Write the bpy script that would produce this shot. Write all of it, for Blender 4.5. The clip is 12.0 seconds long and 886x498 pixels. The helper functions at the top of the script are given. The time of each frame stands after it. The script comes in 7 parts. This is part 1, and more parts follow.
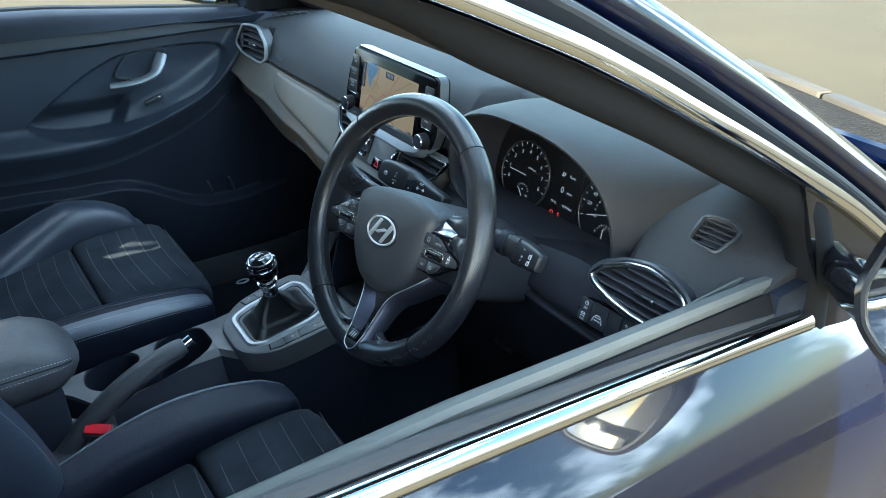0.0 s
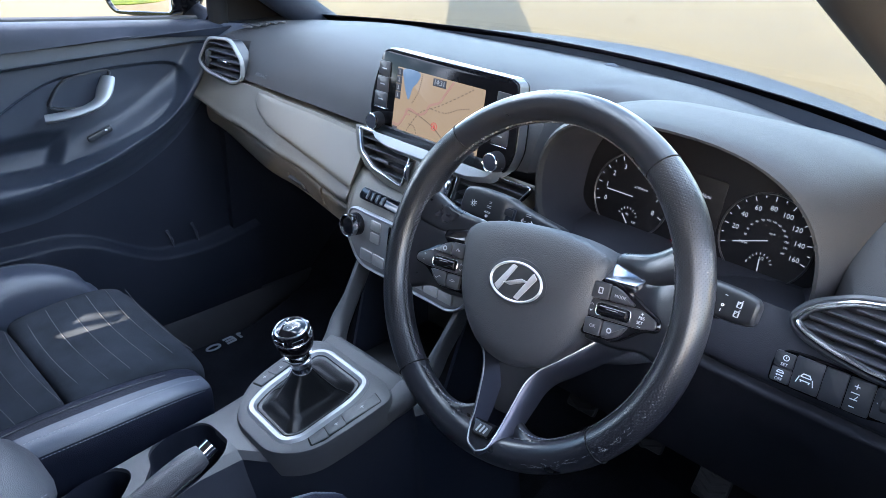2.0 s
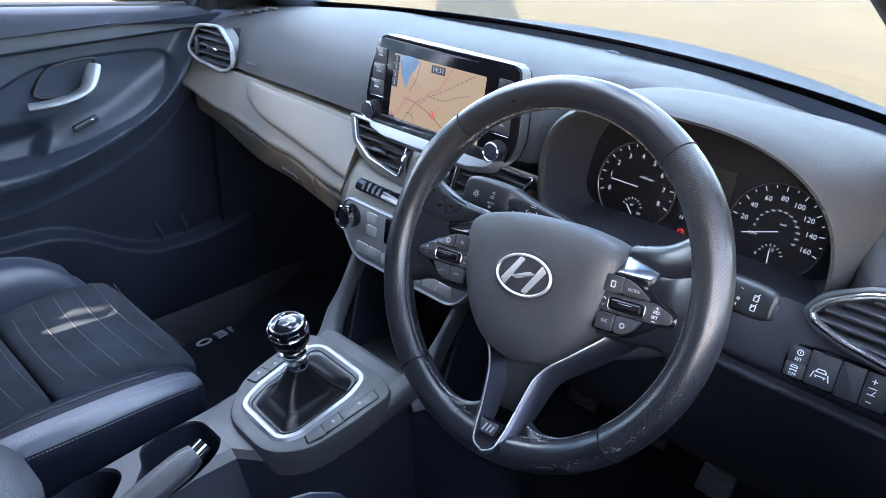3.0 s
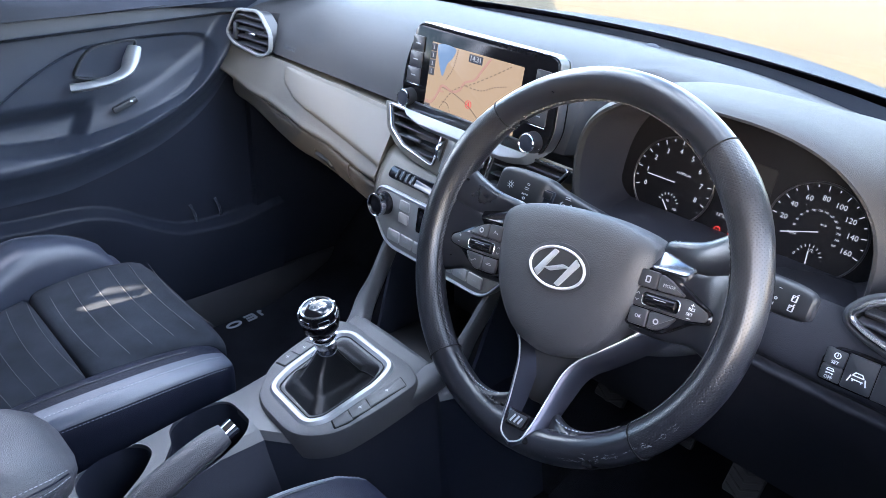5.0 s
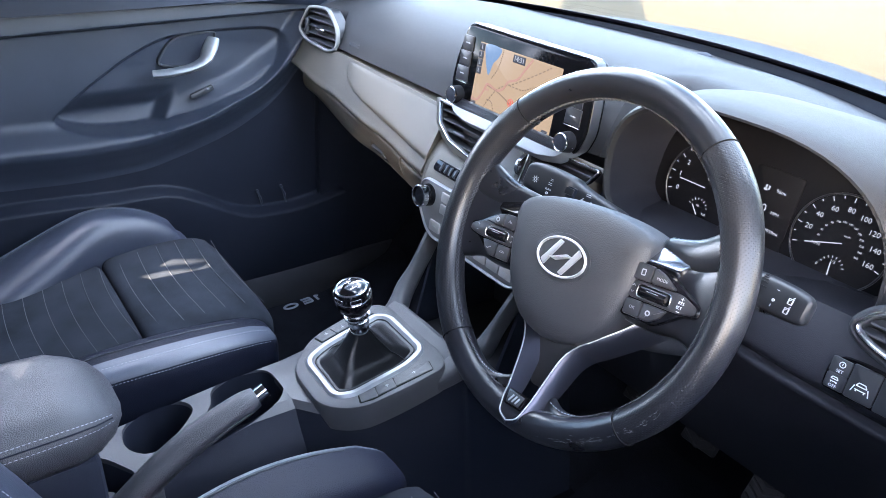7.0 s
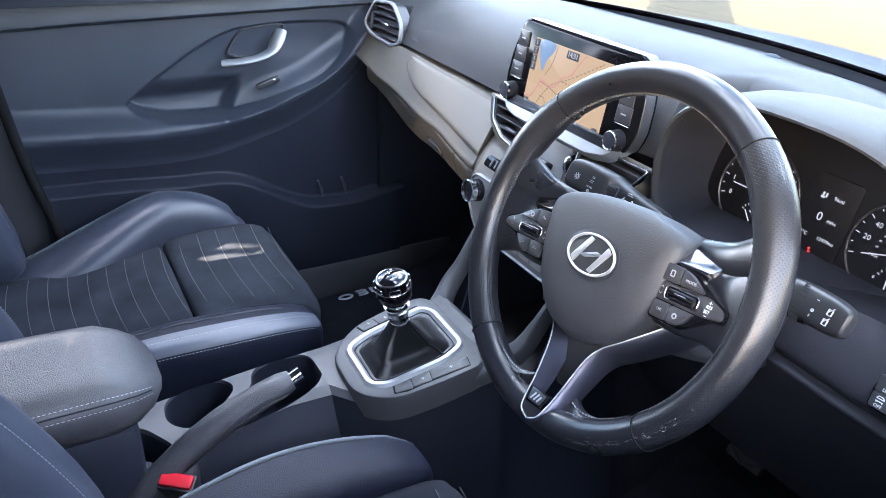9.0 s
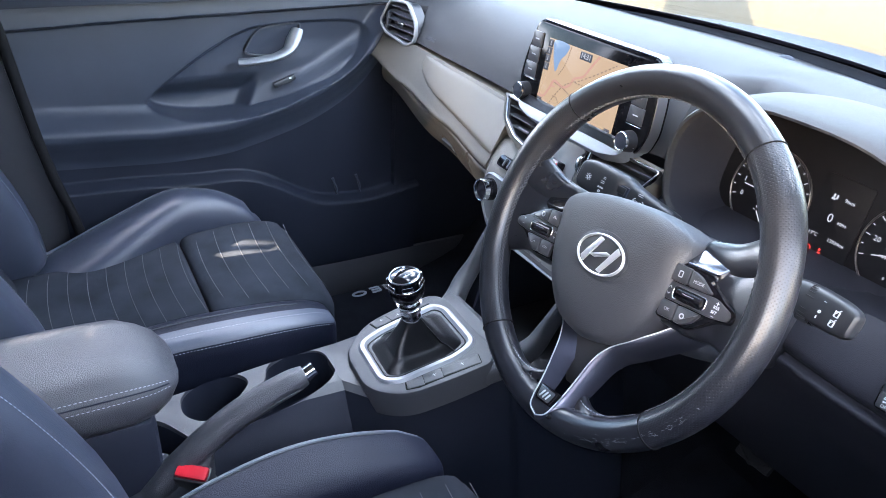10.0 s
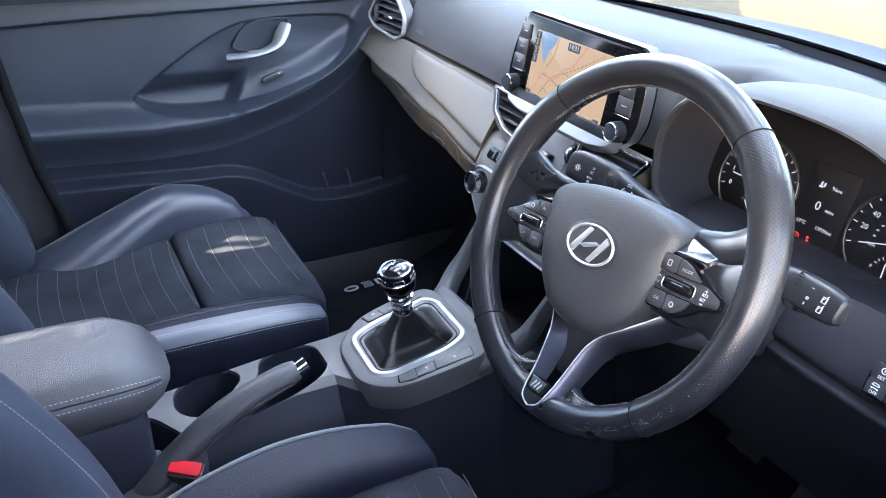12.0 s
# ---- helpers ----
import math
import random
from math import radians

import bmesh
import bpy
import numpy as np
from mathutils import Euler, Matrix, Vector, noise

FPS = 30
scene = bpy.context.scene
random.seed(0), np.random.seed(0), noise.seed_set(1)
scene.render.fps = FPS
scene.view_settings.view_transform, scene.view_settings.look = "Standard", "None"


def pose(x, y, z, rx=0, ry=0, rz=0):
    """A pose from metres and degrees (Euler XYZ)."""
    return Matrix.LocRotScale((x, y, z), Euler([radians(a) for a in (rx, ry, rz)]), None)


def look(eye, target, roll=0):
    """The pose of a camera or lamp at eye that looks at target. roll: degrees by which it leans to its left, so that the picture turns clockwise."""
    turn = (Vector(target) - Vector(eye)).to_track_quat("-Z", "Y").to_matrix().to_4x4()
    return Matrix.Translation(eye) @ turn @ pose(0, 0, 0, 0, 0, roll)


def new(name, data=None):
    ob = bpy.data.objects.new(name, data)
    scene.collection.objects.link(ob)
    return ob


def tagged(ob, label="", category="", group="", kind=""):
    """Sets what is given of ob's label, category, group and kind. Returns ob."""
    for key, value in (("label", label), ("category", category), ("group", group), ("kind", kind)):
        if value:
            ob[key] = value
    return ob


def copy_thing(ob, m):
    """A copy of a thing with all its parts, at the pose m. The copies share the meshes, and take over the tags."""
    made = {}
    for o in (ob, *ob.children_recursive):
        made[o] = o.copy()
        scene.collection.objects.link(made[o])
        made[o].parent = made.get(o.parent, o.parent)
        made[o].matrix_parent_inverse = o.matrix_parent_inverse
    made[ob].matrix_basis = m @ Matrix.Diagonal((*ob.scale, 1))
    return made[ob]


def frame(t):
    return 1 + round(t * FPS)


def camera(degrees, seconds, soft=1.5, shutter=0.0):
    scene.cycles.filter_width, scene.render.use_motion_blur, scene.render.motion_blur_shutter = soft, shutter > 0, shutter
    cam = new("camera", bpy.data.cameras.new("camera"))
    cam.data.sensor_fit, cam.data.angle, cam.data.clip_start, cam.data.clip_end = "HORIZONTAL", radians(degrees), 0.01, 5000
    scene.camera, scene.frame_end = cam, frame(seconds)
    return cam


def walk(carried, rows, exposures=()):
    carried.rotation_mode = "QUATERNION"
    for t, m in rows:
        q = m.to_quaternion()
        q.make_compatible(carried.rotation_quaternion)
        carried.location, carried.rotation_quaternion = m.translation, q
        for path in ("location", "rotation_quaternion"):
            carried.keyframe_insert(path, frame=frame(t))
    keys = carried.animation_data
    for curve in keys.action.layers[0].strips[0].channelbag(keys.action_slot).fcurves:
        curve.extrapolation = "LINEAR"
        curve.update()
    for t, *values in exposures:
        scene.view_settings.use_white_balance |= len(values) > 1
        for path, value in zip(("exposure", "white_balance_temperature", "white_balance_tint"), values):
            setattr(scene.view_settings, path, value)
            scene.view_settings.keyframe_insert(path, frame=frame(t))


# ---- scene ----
cam = camera(61.1, 12.0, 0.55)
PATH = [
    (0, (1.119, -0.478, 1.456), (-0.264, 0.584, 0.477), 1.8),
    (0.5, (0.955, -0.552, 1.422), (-0.405, 0.589, 0.5), 1.5),
    (1, (0.872, -0.571, 1.407), (-0.454, 0.627, 0.509), 1.4),
    (1.5, (0.798, -0.534, 1.363), (-0.486, 0.713, 0.471), 1.5),
    (2, (0.754, -0.504, 1.332), (-0.498, 0.772, 0.436), 1.6),
    (2.5, (0.735, -0.496, 1.325), (-0.496, 0.794, 0.419), 1.8),
    (3, (0.725, -0.496, 1.319), (-0.498, 0.795, 0.404), 1.9),
    (5, (0.721, -0.499, 1.316), (-0.546, 0.732, 0.378), 2.6),
    (5.5, (0.741, -0.499, 1.315), (-0.557, 0.7, 0.378), 2.7),
    (6, (0.762, -0.495, 1.317), (-0.571, 0.666, 0.381), 2.9),
    (6.5, (0.782, -0.489, 1.321), (-0.587, 0.629, 0.386), 3.0),
    (8.5, (0.824, -0.446, 1.312), (-0.674, 0.492, 0.376), 3.2),
    (9, (0.824, -0.441, 1.31), (-0.691, 0.466, 0.371), 3.0),
    (9.5, (0.828, -0.439, 1.316), (-0.698, 0.446, 0.373), 3.0),
    (10, (0.834, -0.444, 1.317), (-0.697, 0.429, 0.37), 2.9),
    (10.5, (0.837, -0.446, 1.317), (-0.695, 0.42, 0.366), 2.8),
    (11, (0.832, -0.442, 1.316), (-0.698, 0.422, 0.361), 2.7),
    (11.5, (0.83, -0.439, 1.313), (-0.696, 0.43, 0.356), 2.7),
    (12, (0.837, -0.443, 1.315), (-0.678, 0.445, 0.357), 2.5),
]
EXPOSURES = [(t, 4.75 + e, 5300 if t == 0 else 5680 if t < 4 else 5860 if t < 8 else 6050, tint) for t, e, tint in ((0.0, -0.95, -4), (0.5, -0.52, -2), (1.0, -0.42, 4), (1.5, -0.32, 9), (2.0, -0.18, 12), (3.0, -0.05, 14), (5.0, 0.2, 16), (6.5, 0.25, 16), (8.5, 0.32, 16), (10.0, 0.34, 16), (12.0, 0.34, 16))]
walk(cam, [(t, look(eye, target, roll)) for t, eye, target, roll in PATH], EXPOSURES)

# ---- light ----
SUN_TO = Vector((0.66, -0.70, 0.24)).normalized()
world = bpy.data.worlds.new("world")
scene.world = world
world.use_nodes = True
wn = world.node_tree.nodes
wl = world.node_tree.links
wn.clear()
sky = wn.new("ShaderNodeTexSky")
sky.sky_type = "NISHITA"
sky.sun_disc = False
sky.sun_elevation = math.asin(SUN_TO.z)
sky.sun_rotation = math.atan2(SUN_TO.x, SUN_TO.y)
cloud_noise = wn.new("ShaderNodeTexNoise")
cloud_noise.inputs["Scale"].default_value = 4.5
cloud_noise.inputs["Detail"].default_value = 5.0
cloud_ramp = wn.new("ShaderNodeValToRGB")
cloud_ramp.color_ramp.elements[0].position = 0.51
cloud_ramp.color_ramp.elements[1].position = 0.64
cloud_coord = wn.new("ShaderNodeTexCoord")
cloud_mix = wn.new("ShaderNodeMix")
cloud_mix.data_type = "RGBA"
cloud_mix.inputs["B"].default_value = (19.0, 19.8, 21.5, 1)
wbg = wn.new("ShaderNodeBackground")
wbg.inputs["Strength"].default_value = 0.065
wout = wn.new("ShaderNodeOutputWorld")
wl.new(cloud_coord.outputs["Generated"], cloud_noise.inputs["Vector"])
wl.new(cloud_noise.outputs["Fac"], cloud_ramp.inputs["Fac"])
wl.new(cloud_ramp.outputs["Color"], cloud_mix.inputs["Factor"])
wl.new(sky.outputs["Color"], cloud_mix.inputs["A"])
wl.new(cloud_mix.outputs["Result"], wbg.inputs["Color"])
wl.new(wbg.outputs["Background"], wout.inputs["Surface"])
sun = new("sun", bpy.data.lights.new("sun", "SUN"))
sun.data.energy = 5.0
sun.data.angle = radians(0.12)
sun.data.color = (1.0, 0.84, 0.60)
sun.matrix_world = look(SUN_TO * 20, (0, 0, 0))


# ---- building tools ----
ROOT = {}


def thing(name, origin, label, category, group="", kind="", m=None):
    """An empty that carries a thing's parts."""
    ob = new(name)
    ob.empty_display_size = 0.05
    ob.matrix_basis = m if m is not None else Matrix.Translation(origin)
    ROOT[ob.name] = ob.matrix_basis.copy()
    return tagged(ob, label, category, group, kind)


def part(name, bm, material, parent=None, label="", local=False, sharp=38):
    """One mesh object; world coordinates are brought into the frame of the thing that it belongs to."""
    top = parent
    while top is not None and top.parent is not None:
        top = top.parent
    if top is not None and not local and top.name in ROOT:
        bm.transform(ROOT[top.name].inverted())
    me = bpy.data.meshes.new(name)
    bmesh.ops.recalc_face_normals(bm, faces=bm.faces)
    for fc in bm.faces:
        fc.smooth = True
    bm.to_mesh(me)
    bm.free()
    me.set_sharp_from_angle(angle=radians(sharp))
    me.materials.append(material)
    ob = new(name, me)
    ob.parent = parent
    if label:
        ob["label"] = label
    return ob


def structure(name, bm, material, label, category, sharp=38):
    return tagged(part(name, bm, material, None, "", True, sharp), label, category, "", "structure")


def axes(origin, xdir, normal):
    """A frame whose z is the normal and whose x runs along xdir."""
    n = Vector(normal).normalized()
    x = Vector(xdir)
    x = (x - n * x.dot(n)).normalized()
    y = n.cross(x)
    m = Matrix((x, y, n)).transposed().to_4x4()
    m.translation = origin
    return m


def add_rings(bm, rings, closed=True, caps=True):
    rows = [[bm.verts.new(p) for p in ring] for ring in rings]
    n = len(rows[0])
    for a, b in zip(rows, rows[1:]):
        for i in range(n if closed else n - 1):
            j = (i + 1) % n
            bm.faces.new((a[i], a[j], b[j], b[i]))
    if caps and closed:
        bm.faces.new(rows[0])
        bm.faces.new(rows[-1])
    return bm


def loft(rings, closed=True, caps=True, m=None):
    bm = add_rings(bmesh.new(), rings, closed, caps)
    if m is not None:
        bm.transform(m)
    return bm


def spline(points, per=6, closed=False):
    """Points of a smooth curve through the given ones."""
    p = [np.array(q, float) for q in points]
    n = len(p)
    out = []
    for i in range(n if closed else n - 1):
        a, b, c, d = (p[(i - 1) % n], p[i], p[(i + 1) % n], p[(i + 2) % n]) if closed else (
            p[max(i - 1, 0)], p[i], p[i + 1], p[min(i + 2, n - 1)])
        for k in range(per):
            t = k / per
            out.append(0.5 * (2 * b + (c - a) * t + (2 * a - 5 * b + 4 * c - d) * t * t + (3 * b - a - 3 * c + d) * t ** 3))
    if not closed:
        out.append(p[-1])
    return [tuple(q) for q in out]


def rounded(points, r, seg=4):
    """A closed plane outline with its corners rounded; r is one radius or one for each corner."""
    out = []
    n = len(points)
    for i in range(n):
        p, a, b = (np.array(points[k % n], float) for k in (i, i - 1, i + 1))
        ri = r[i] if isinstance(r, (list, tuple)) else r
        u, v = a - p, b - p
        lu, lv = np.linalg.norm(u), np.linalg.norm(v)
        d = min(ri, lu * 0.48, lv * 0.48)
        s, e = p + u / lu * d, p + v / lv * d
        for k in range(seg + 1):
            t = k / seg
            out.append(tuple((1 - t) ** 2 * s + 2 * t * (1 - t) * p + t * t * e))
    return out


def rrect(w, h, r, seg=4):
    return rounded([(-w / 2, -h / 2), (w / 2, -h / 2), (w / 2, h / 2), (-w / 2, h / 2)], r, seg)


def inset(outline, d):
    """The outline moved inwards by d (outwards: minus)."""
    p = [np.array(q, float) for q in outline]
    n = len(p)
    area = sum(p[i][0] * p[(i + 1) % n][1] - p[(i + 1) % n][0] * p[i][1] for i in range(n))
    out = []
    for i in range(n):
        t = p[(i + 1) % n] - p[i - 1]
        t = t / (np.linalg.norm(t) + 1e-9)
        nrm = np.array((-t[1], t[0])) * (1 if area > 0 else -1)
        out.append(tuple(p[i] + nrm * d))
    return out


def plate(outline, z0, z1, bevel=0.001, m=None, bm=None):
    """A slab between two heights over an outline, with a rounded upper edge."""
    bm = bm or bmesh.new()
    own = bmesh.new()
    b = bevel
    rings = [[(x, y, z0) for x, y in outline], [(x, y, z1 - b) for x, y in outline],
             [(x, y, z1 - 0.3 * b) for x, y in inset(outline, 0.3 * b)], [(x, y, z1) for x, y in inset(outline, b)]]
    add_rings(own, rings)
    if m is not None:
        own.transform(m)
    return merge(bm, own)


def carve(bm, cutters):
    """The solid with other solids taken out of it."""
    def temp(b):
        bmesh.ops.recalc_face_normals(b, faces=b.faces)
        me = bpy.data.meshes.new("t")
        b.to_mesh(me)
        b.free()
        return new("t", me)
    body = temp(bm)
    tools = [temp(c) for c in cutters]
    for t in tools:
        md = body.modifiers.new("cut", "BOOLEAN")
        md.operation, md.object, md.solver = "DIFFERENCE", t, "EXACT"
    me = bpy.data.meshes.new_from_object(body.evaluated_get(bpy.context.evaluated_depsgraph_get()))
    out = bmesh.new()
    out.from_mesh(me)
    bpy.data.meshes.remove(me)
    for o in [body, *tools]:
        data = o.data
        bpy.data.objects.remove(o)
        bpy.data.meshes.remove(data)
    return out


def merge(bm, other):
    me = bpy.data.meshes.new("t")
    other.to_mesh(me)
    other.free()
    bm.from_mesh(me)
    bpy.data.meshes.remove(me)
    return bm


def band(outline, width, z0, z1, m=None, bevel=0.0008):
    """A raised frame that follows an outline, open inside."""
    bm = bmesh.new()
    o, i = outline, inset(outline, width)
    b = bevel
    rings = [[(x, y, z0) for x, y in o], [(x, y, z1 - b) for x, y in o], [(x, y, z1) for x, y in inset(o, b)],
             [(x, y, z1) for x, y in inset(o, width - b)], [(x, y, z1 - b) for x, y in i], [(x, y, z0) for x, y in i]]
    add_rings(bm, rings, True, False)
    if m is not None:
        bm.transform(m)
    return bm


def tube(path, r, n=10, closed=False, squash=1.0, up=(0, 0, 1), caps=True, m=None):
    """A round bar along a path; r is one radius or one for each point."""
    p = [Vector(q) for q in path]
    k = len(p)
    rings = []
    for i, q in enumerate(p):
        t = (p[(i + 1) % k] - p[i - 1]) if closed else p[min(i + 1, k - 1)] - p[max(i - 1, 0)]
        t.normalize()
        s = t.cross(Vector(up))
        if s.length < 1e-4:
            s = t.cross(Vector((1, 0, 0)))
        s.normalize()
        w = s.cross(t)
        ri = r[i] if isinstance(r, (list, tuple)) else r
        rings.append([q + s * (ri * math.cos(a)) + w * (ri * squash * math.sin(a)) for a in (2 * math.pi * j / n for j in range(n))])
    if closed:
        rings.append(rings[0])
    bm = bmesh.new()
    add_rings(bm, rings, True, caps and not closed)
    if closed:
        bmesh.ops.remove_doubles(bm, verts=bm.verts, dist=1e-6)
    if m is not None:
        bm.transform(m)
    return bm


def box(sx, sy, sz, r=0.002, m=None, seg=2, bm=None):
    own = bmesh.new()
    bmesh.ops.create_cube(own, size=1.0)
    for v in own.verts:
        v.co = Vector((v.co.x * sx, v.co.y * sy, v.co.z * sz))
    if r > 0:
        bmesh.ops.bevel(own, geom=list(own.edges), offset=r, segments=seg, profile=0.5, affect="EDGES")
    if m is not None:
        own.transform(m)
    return merge(bm, own) if bm else own


def se_ring(cx, cz, hx, hz, e=4.0, n=28):
    """A rounded rectangle as a ring of points."""
    out = []
    for i in range(n):
        a = 2 * math.pi * i / n
        c, s = math.cos(a), math.sin(a)
        out.append((cx + hx * math.copysign(abs(c) ** (2 / e), c), cz + hz * math.copysign(abs(s) ** (2 / e), s)))
    return out


def bolstered(stations, e=4.0, n=28, end=0.02, per=4, axis="y", m=None):
    """A soft body along an axis: stations of (s, centre, height, half width, half height), with rounded ends."""
    return loft(soft_rings(stations, e, n, end, per, axis), m=m)


def seam_path(rings, i, lift=0.0006, skip=1, m=None):
    """The path along one line of a soft body's surface, a little proud of it."""
    out = []
    for r in rings[skip:len(rings) - skip]:
        p, c = Vector(r[i % len(r)]), sum((Vector(q) for q in r), Vector()) / len(r)
        p = p + (p - c).normalized() * lift
        out.append(m @ p if m is not None else p)
    return out


def soft_rings(stations, e=4.0, n=28, end=0.02, per=4, axis="y"):
    st = spline(stations, per)
    rings = []

    def place(s, u, w):
        return (u, s, w) if axis == "y" else (s, u, w) if axis == "x" else (u, w, s)

    def ring(s, cx, cz, hx, hz, d):
        return [place(s, u, w) for u, w in se_ring(cx, cz, max(hx - d, 1e-4), max(hz - d, 1e-4), e, n)]

    s0, s1 = st[0], st[-1]
    way = 1 if s1[0] > s0[0] else -1
    for k in range(4):
        a = math.pi / 2 * k / 4
        rings.append(ring(s0[0] - way * end * math.cos(a) + way * end, *s0[1:5], end * (1 - math.sin(a))))
    for q in st:
        if way * (q[0] - s0[0]) >= end and way * (s1[0] - q[0]) >= end:
            rings.append(ring(*q[:5], 0))
    for k in range(3, -1, -1):
        a = math.pi / 2 * k / 4
        rings.append(ring(s1[0] + way * end * math.cos(a) - way * end, *s1[1:5], end * (1 - math.sin(a))))
    return rings


def sheet(fn, us, vs, thick=0.0, m=None):
    """A surface over a grid, given thickness along the averaged normals."""
    bm = bmesh.new()
    rows = [[bm.verts.new(fn(u, v)) for v in vs] for u in us]
    for a, b in zip(rows, rows[1:]):
        for i in range(len(vs) - 1):
            bm.faces.new((a[i], a[i + 1], b[i + 1], b[i]))
    if thick:
        bm.normal_update()
        bmesh.ops.solidify(bm, geom=list(bm.faces), thickness=thick)
    if m is not None:
        bm.transform(m)
    return bm


def lathe(profile, n=24, m=None):
    """A turned body: profile of (radius, height)."""
    rings = [[(r * math.cos(a), r * math.sin(a), z) for a in (2 * math.pi * i / n for i in range(n))] for r, z in profile]
    return loft(rings, m=m)


def text(body, size, m, material, parent, name="lettering", label="", align="CENTER", deep=0.0002):
    """Letters in the built-in font as a mesh, flat in the frame m."""
    cu = bpy.data.curves.new("t", "FONT")
    cu.body, cu.size, cu.extrude, cu.resolution_u = body, size, deep, 2
    cu.align_x, cu.align_y = align, "CENTER"
    ob = new("t", cu)
    me = bpy.data.meshes.new_from_object(ob)
    bpy.data.objects.remove(ob)
    bm = bmesh.new()
    bm.from_mesh(me)
    bpy.data.meshes.remove(me)
    bm.transform(m)
    return part(name, bm, material, parent, label)


def lines(segments, w, m, material, parent, name="marking", z=0.0004):
    """Flat strokes in the frame m, each a slim slab, as one printed marking."""
    bm = bmesh.new()
    for x0, y0, x1, y1 in segments:
        d = Vector((x1 - x0, y1 - y0))
        if d.length < 1e-6:
            continue
        s = Vector((-d.y, d.x)).normalized() * w / 2
        pts = [(x0 + s.x, y0 + s.y), (x0 - s.x, y0 - s.y), (x1 - s.x, y1 - s.y), (x1 + s.x, y1 + s.y)]
        lo = [bm.verts.new((x, y, 0)) for x, y in pts]
        hi = [bm.verts.new((x, y, z)) for x, y in pts]
        bm.faces.new(hi)
        for i in range(4):
            bm.faces.new((lo[i], lo[(i + 1) % 4], hi[(i + 1) % 4], hi[i]))
    bm.transform(m)
    return part(name, bm, material, parent)


def disc(r, z0, z1, n=32, m=None, bevel=0.0005):
    return plate([(r * math.cos(2 * math.pi * i / n), r * math.sin(2 * math.pi * i / n)) for i in range(n)], z0, z1, bevel, m)


def circle(r, n=40, cx=0.0, cy=0.0, ry=None):
    return [(cx + r * math.cos(2 * math.pi * i / n), cy + (ry or r) * math.sin(2 * math.pi * i / n)) for i in range(n)]


def stitches(path, length, gap, r, m=None, up=(0, 0, 1)):
    """A row of short thread stitches along a path."""
    p = [Vector(q) for q in path]
    bm = bmesh.new()
    walked, nxt = 0.0, 0.0
    for a, b in zip(p, p[1:]):
        d = (b - a).length
        while nxt < walked + d:
            u = (nxt - walked) / d
            c = a.lerp(b, u)
            t = (b - a).normalized()
            s = t.cross(Vector(up)).normalized()
            w = s.cross(t).normalized()
            rows = [[c + t * (f * length / 2) + s * (r * k * x) + w * (r * k * y) for x, y in ((1, 0), (0, 1), (-1, 0), (0, -1))]
                    for f, k in ((-1, 0.5), (-0.5, 1.0), (0.5, 1.0), (1, 0.5))]
            add_rings(bm, rows)
            nxt += length + gap
        walked += d
    if m is not None:
        bm.transform(m)
    return bm


# ---- materials ----
def material(name, color, rough=0.5, metal=0.0, grain=900.0, bump=0.15, vary=0.12, patch=6.0, spec=0.5, cells=False, coat=0.0, depth=0.0006, sheen=0.0, dust=0.0, rvar=0.06):
    """A surface with colour variation at two scales and a fine relief."""
    mt = bpy.data.materials.new(name)
    mt.use_nodes = True
    nt = mt.node_tree
    b = nt.nodes["Principled BSDF"]
    b.inputs["Metallic"].default_value = metal
    b.inputs["Specular IOR Level"].default_value = spec
    b.inputs["Coat Weight"].default_value = coat
    b.inputs["Coat Roughness"].default_value = 0.03
    b.inputs["Sheen Weight"].default_value = sheen
    tc = nt.nodes.new("ShaderNodeTexCoord")
    big = nt.nodes.new("ShaderNodeTexNoise")
    big.inputs["Scale"].default_value = patch
    big.inputs["Detail"].default_value = 4.0
    fine = nt.nodes.new("ShaderNodeTexVoronoi" if cells else "ShaderNodeTexNoise")
    fine.inputs["Scale"].default_value = grain
    nt.links.new(tc.outputs["Object"], big.inputs["Vector"])
    nt.links.new(tc.outputs["Object"], fine.inputs["Vector"])
    fine_out = fine.outputs["Distance"] if cells else fine.outputs["Fac"]
    both = nt.nodes.new("ShaderNodeMath")
    both.operation = "MULTIPLY_ADD"
    both.inputs[1].default_value = 0.35
    nt.links.new(fine_out, both.inputs[0])
    nt.links.new(big.outputs["Fac"], both.inputs[2])
    ramp = nt.nodes.new("ShaderNodeValToRGB")
    c = np.array(color)
    lo, hi = c * (1 - vary), np.minimum(c * (1 + vary) + dust, 1)
    ramp.color_ramp.elements[0].position, ramp.color_ramp.elements[0].color = 0.45, (*lo, 1)
    ramp.color_ramp.elements[1].position, ramp.color_ramp.elements[1].color = 0.95, (*hi, 1)
    nt.links.new(both.outputs[0], ramp.inputs["Fac"])
    nt.links.new(ramp.outputs["Color"], b.inputs["Base Color"])
    rr = nt.nodes.new("ShaderNodeMapRange")
    rr.inputs["To Min"].default_value = max(rough - rvar, 0.01)
    rr.inputs["To Max"].default_value = min(rough + rvar, 1)
    nt.links.new(big.outputs["Fac"], rr.inputs["Value"])
    nt.links.new(rr.outputs["Result"], b.inputs["Roughness"])
    if bump:
        bp = nt.nodes.new("ShaderNodeBump")
        bp.inputs["Strength"].default_value = bump
        bp.inputs["Distance"].default_value = depth
        bp.invert = cells
        nt.links.new(fine_out, bp.inputs["Height"])
        nt.links.new(bp.outputs["Normal"], b.inputs["Normal"])
    return mt


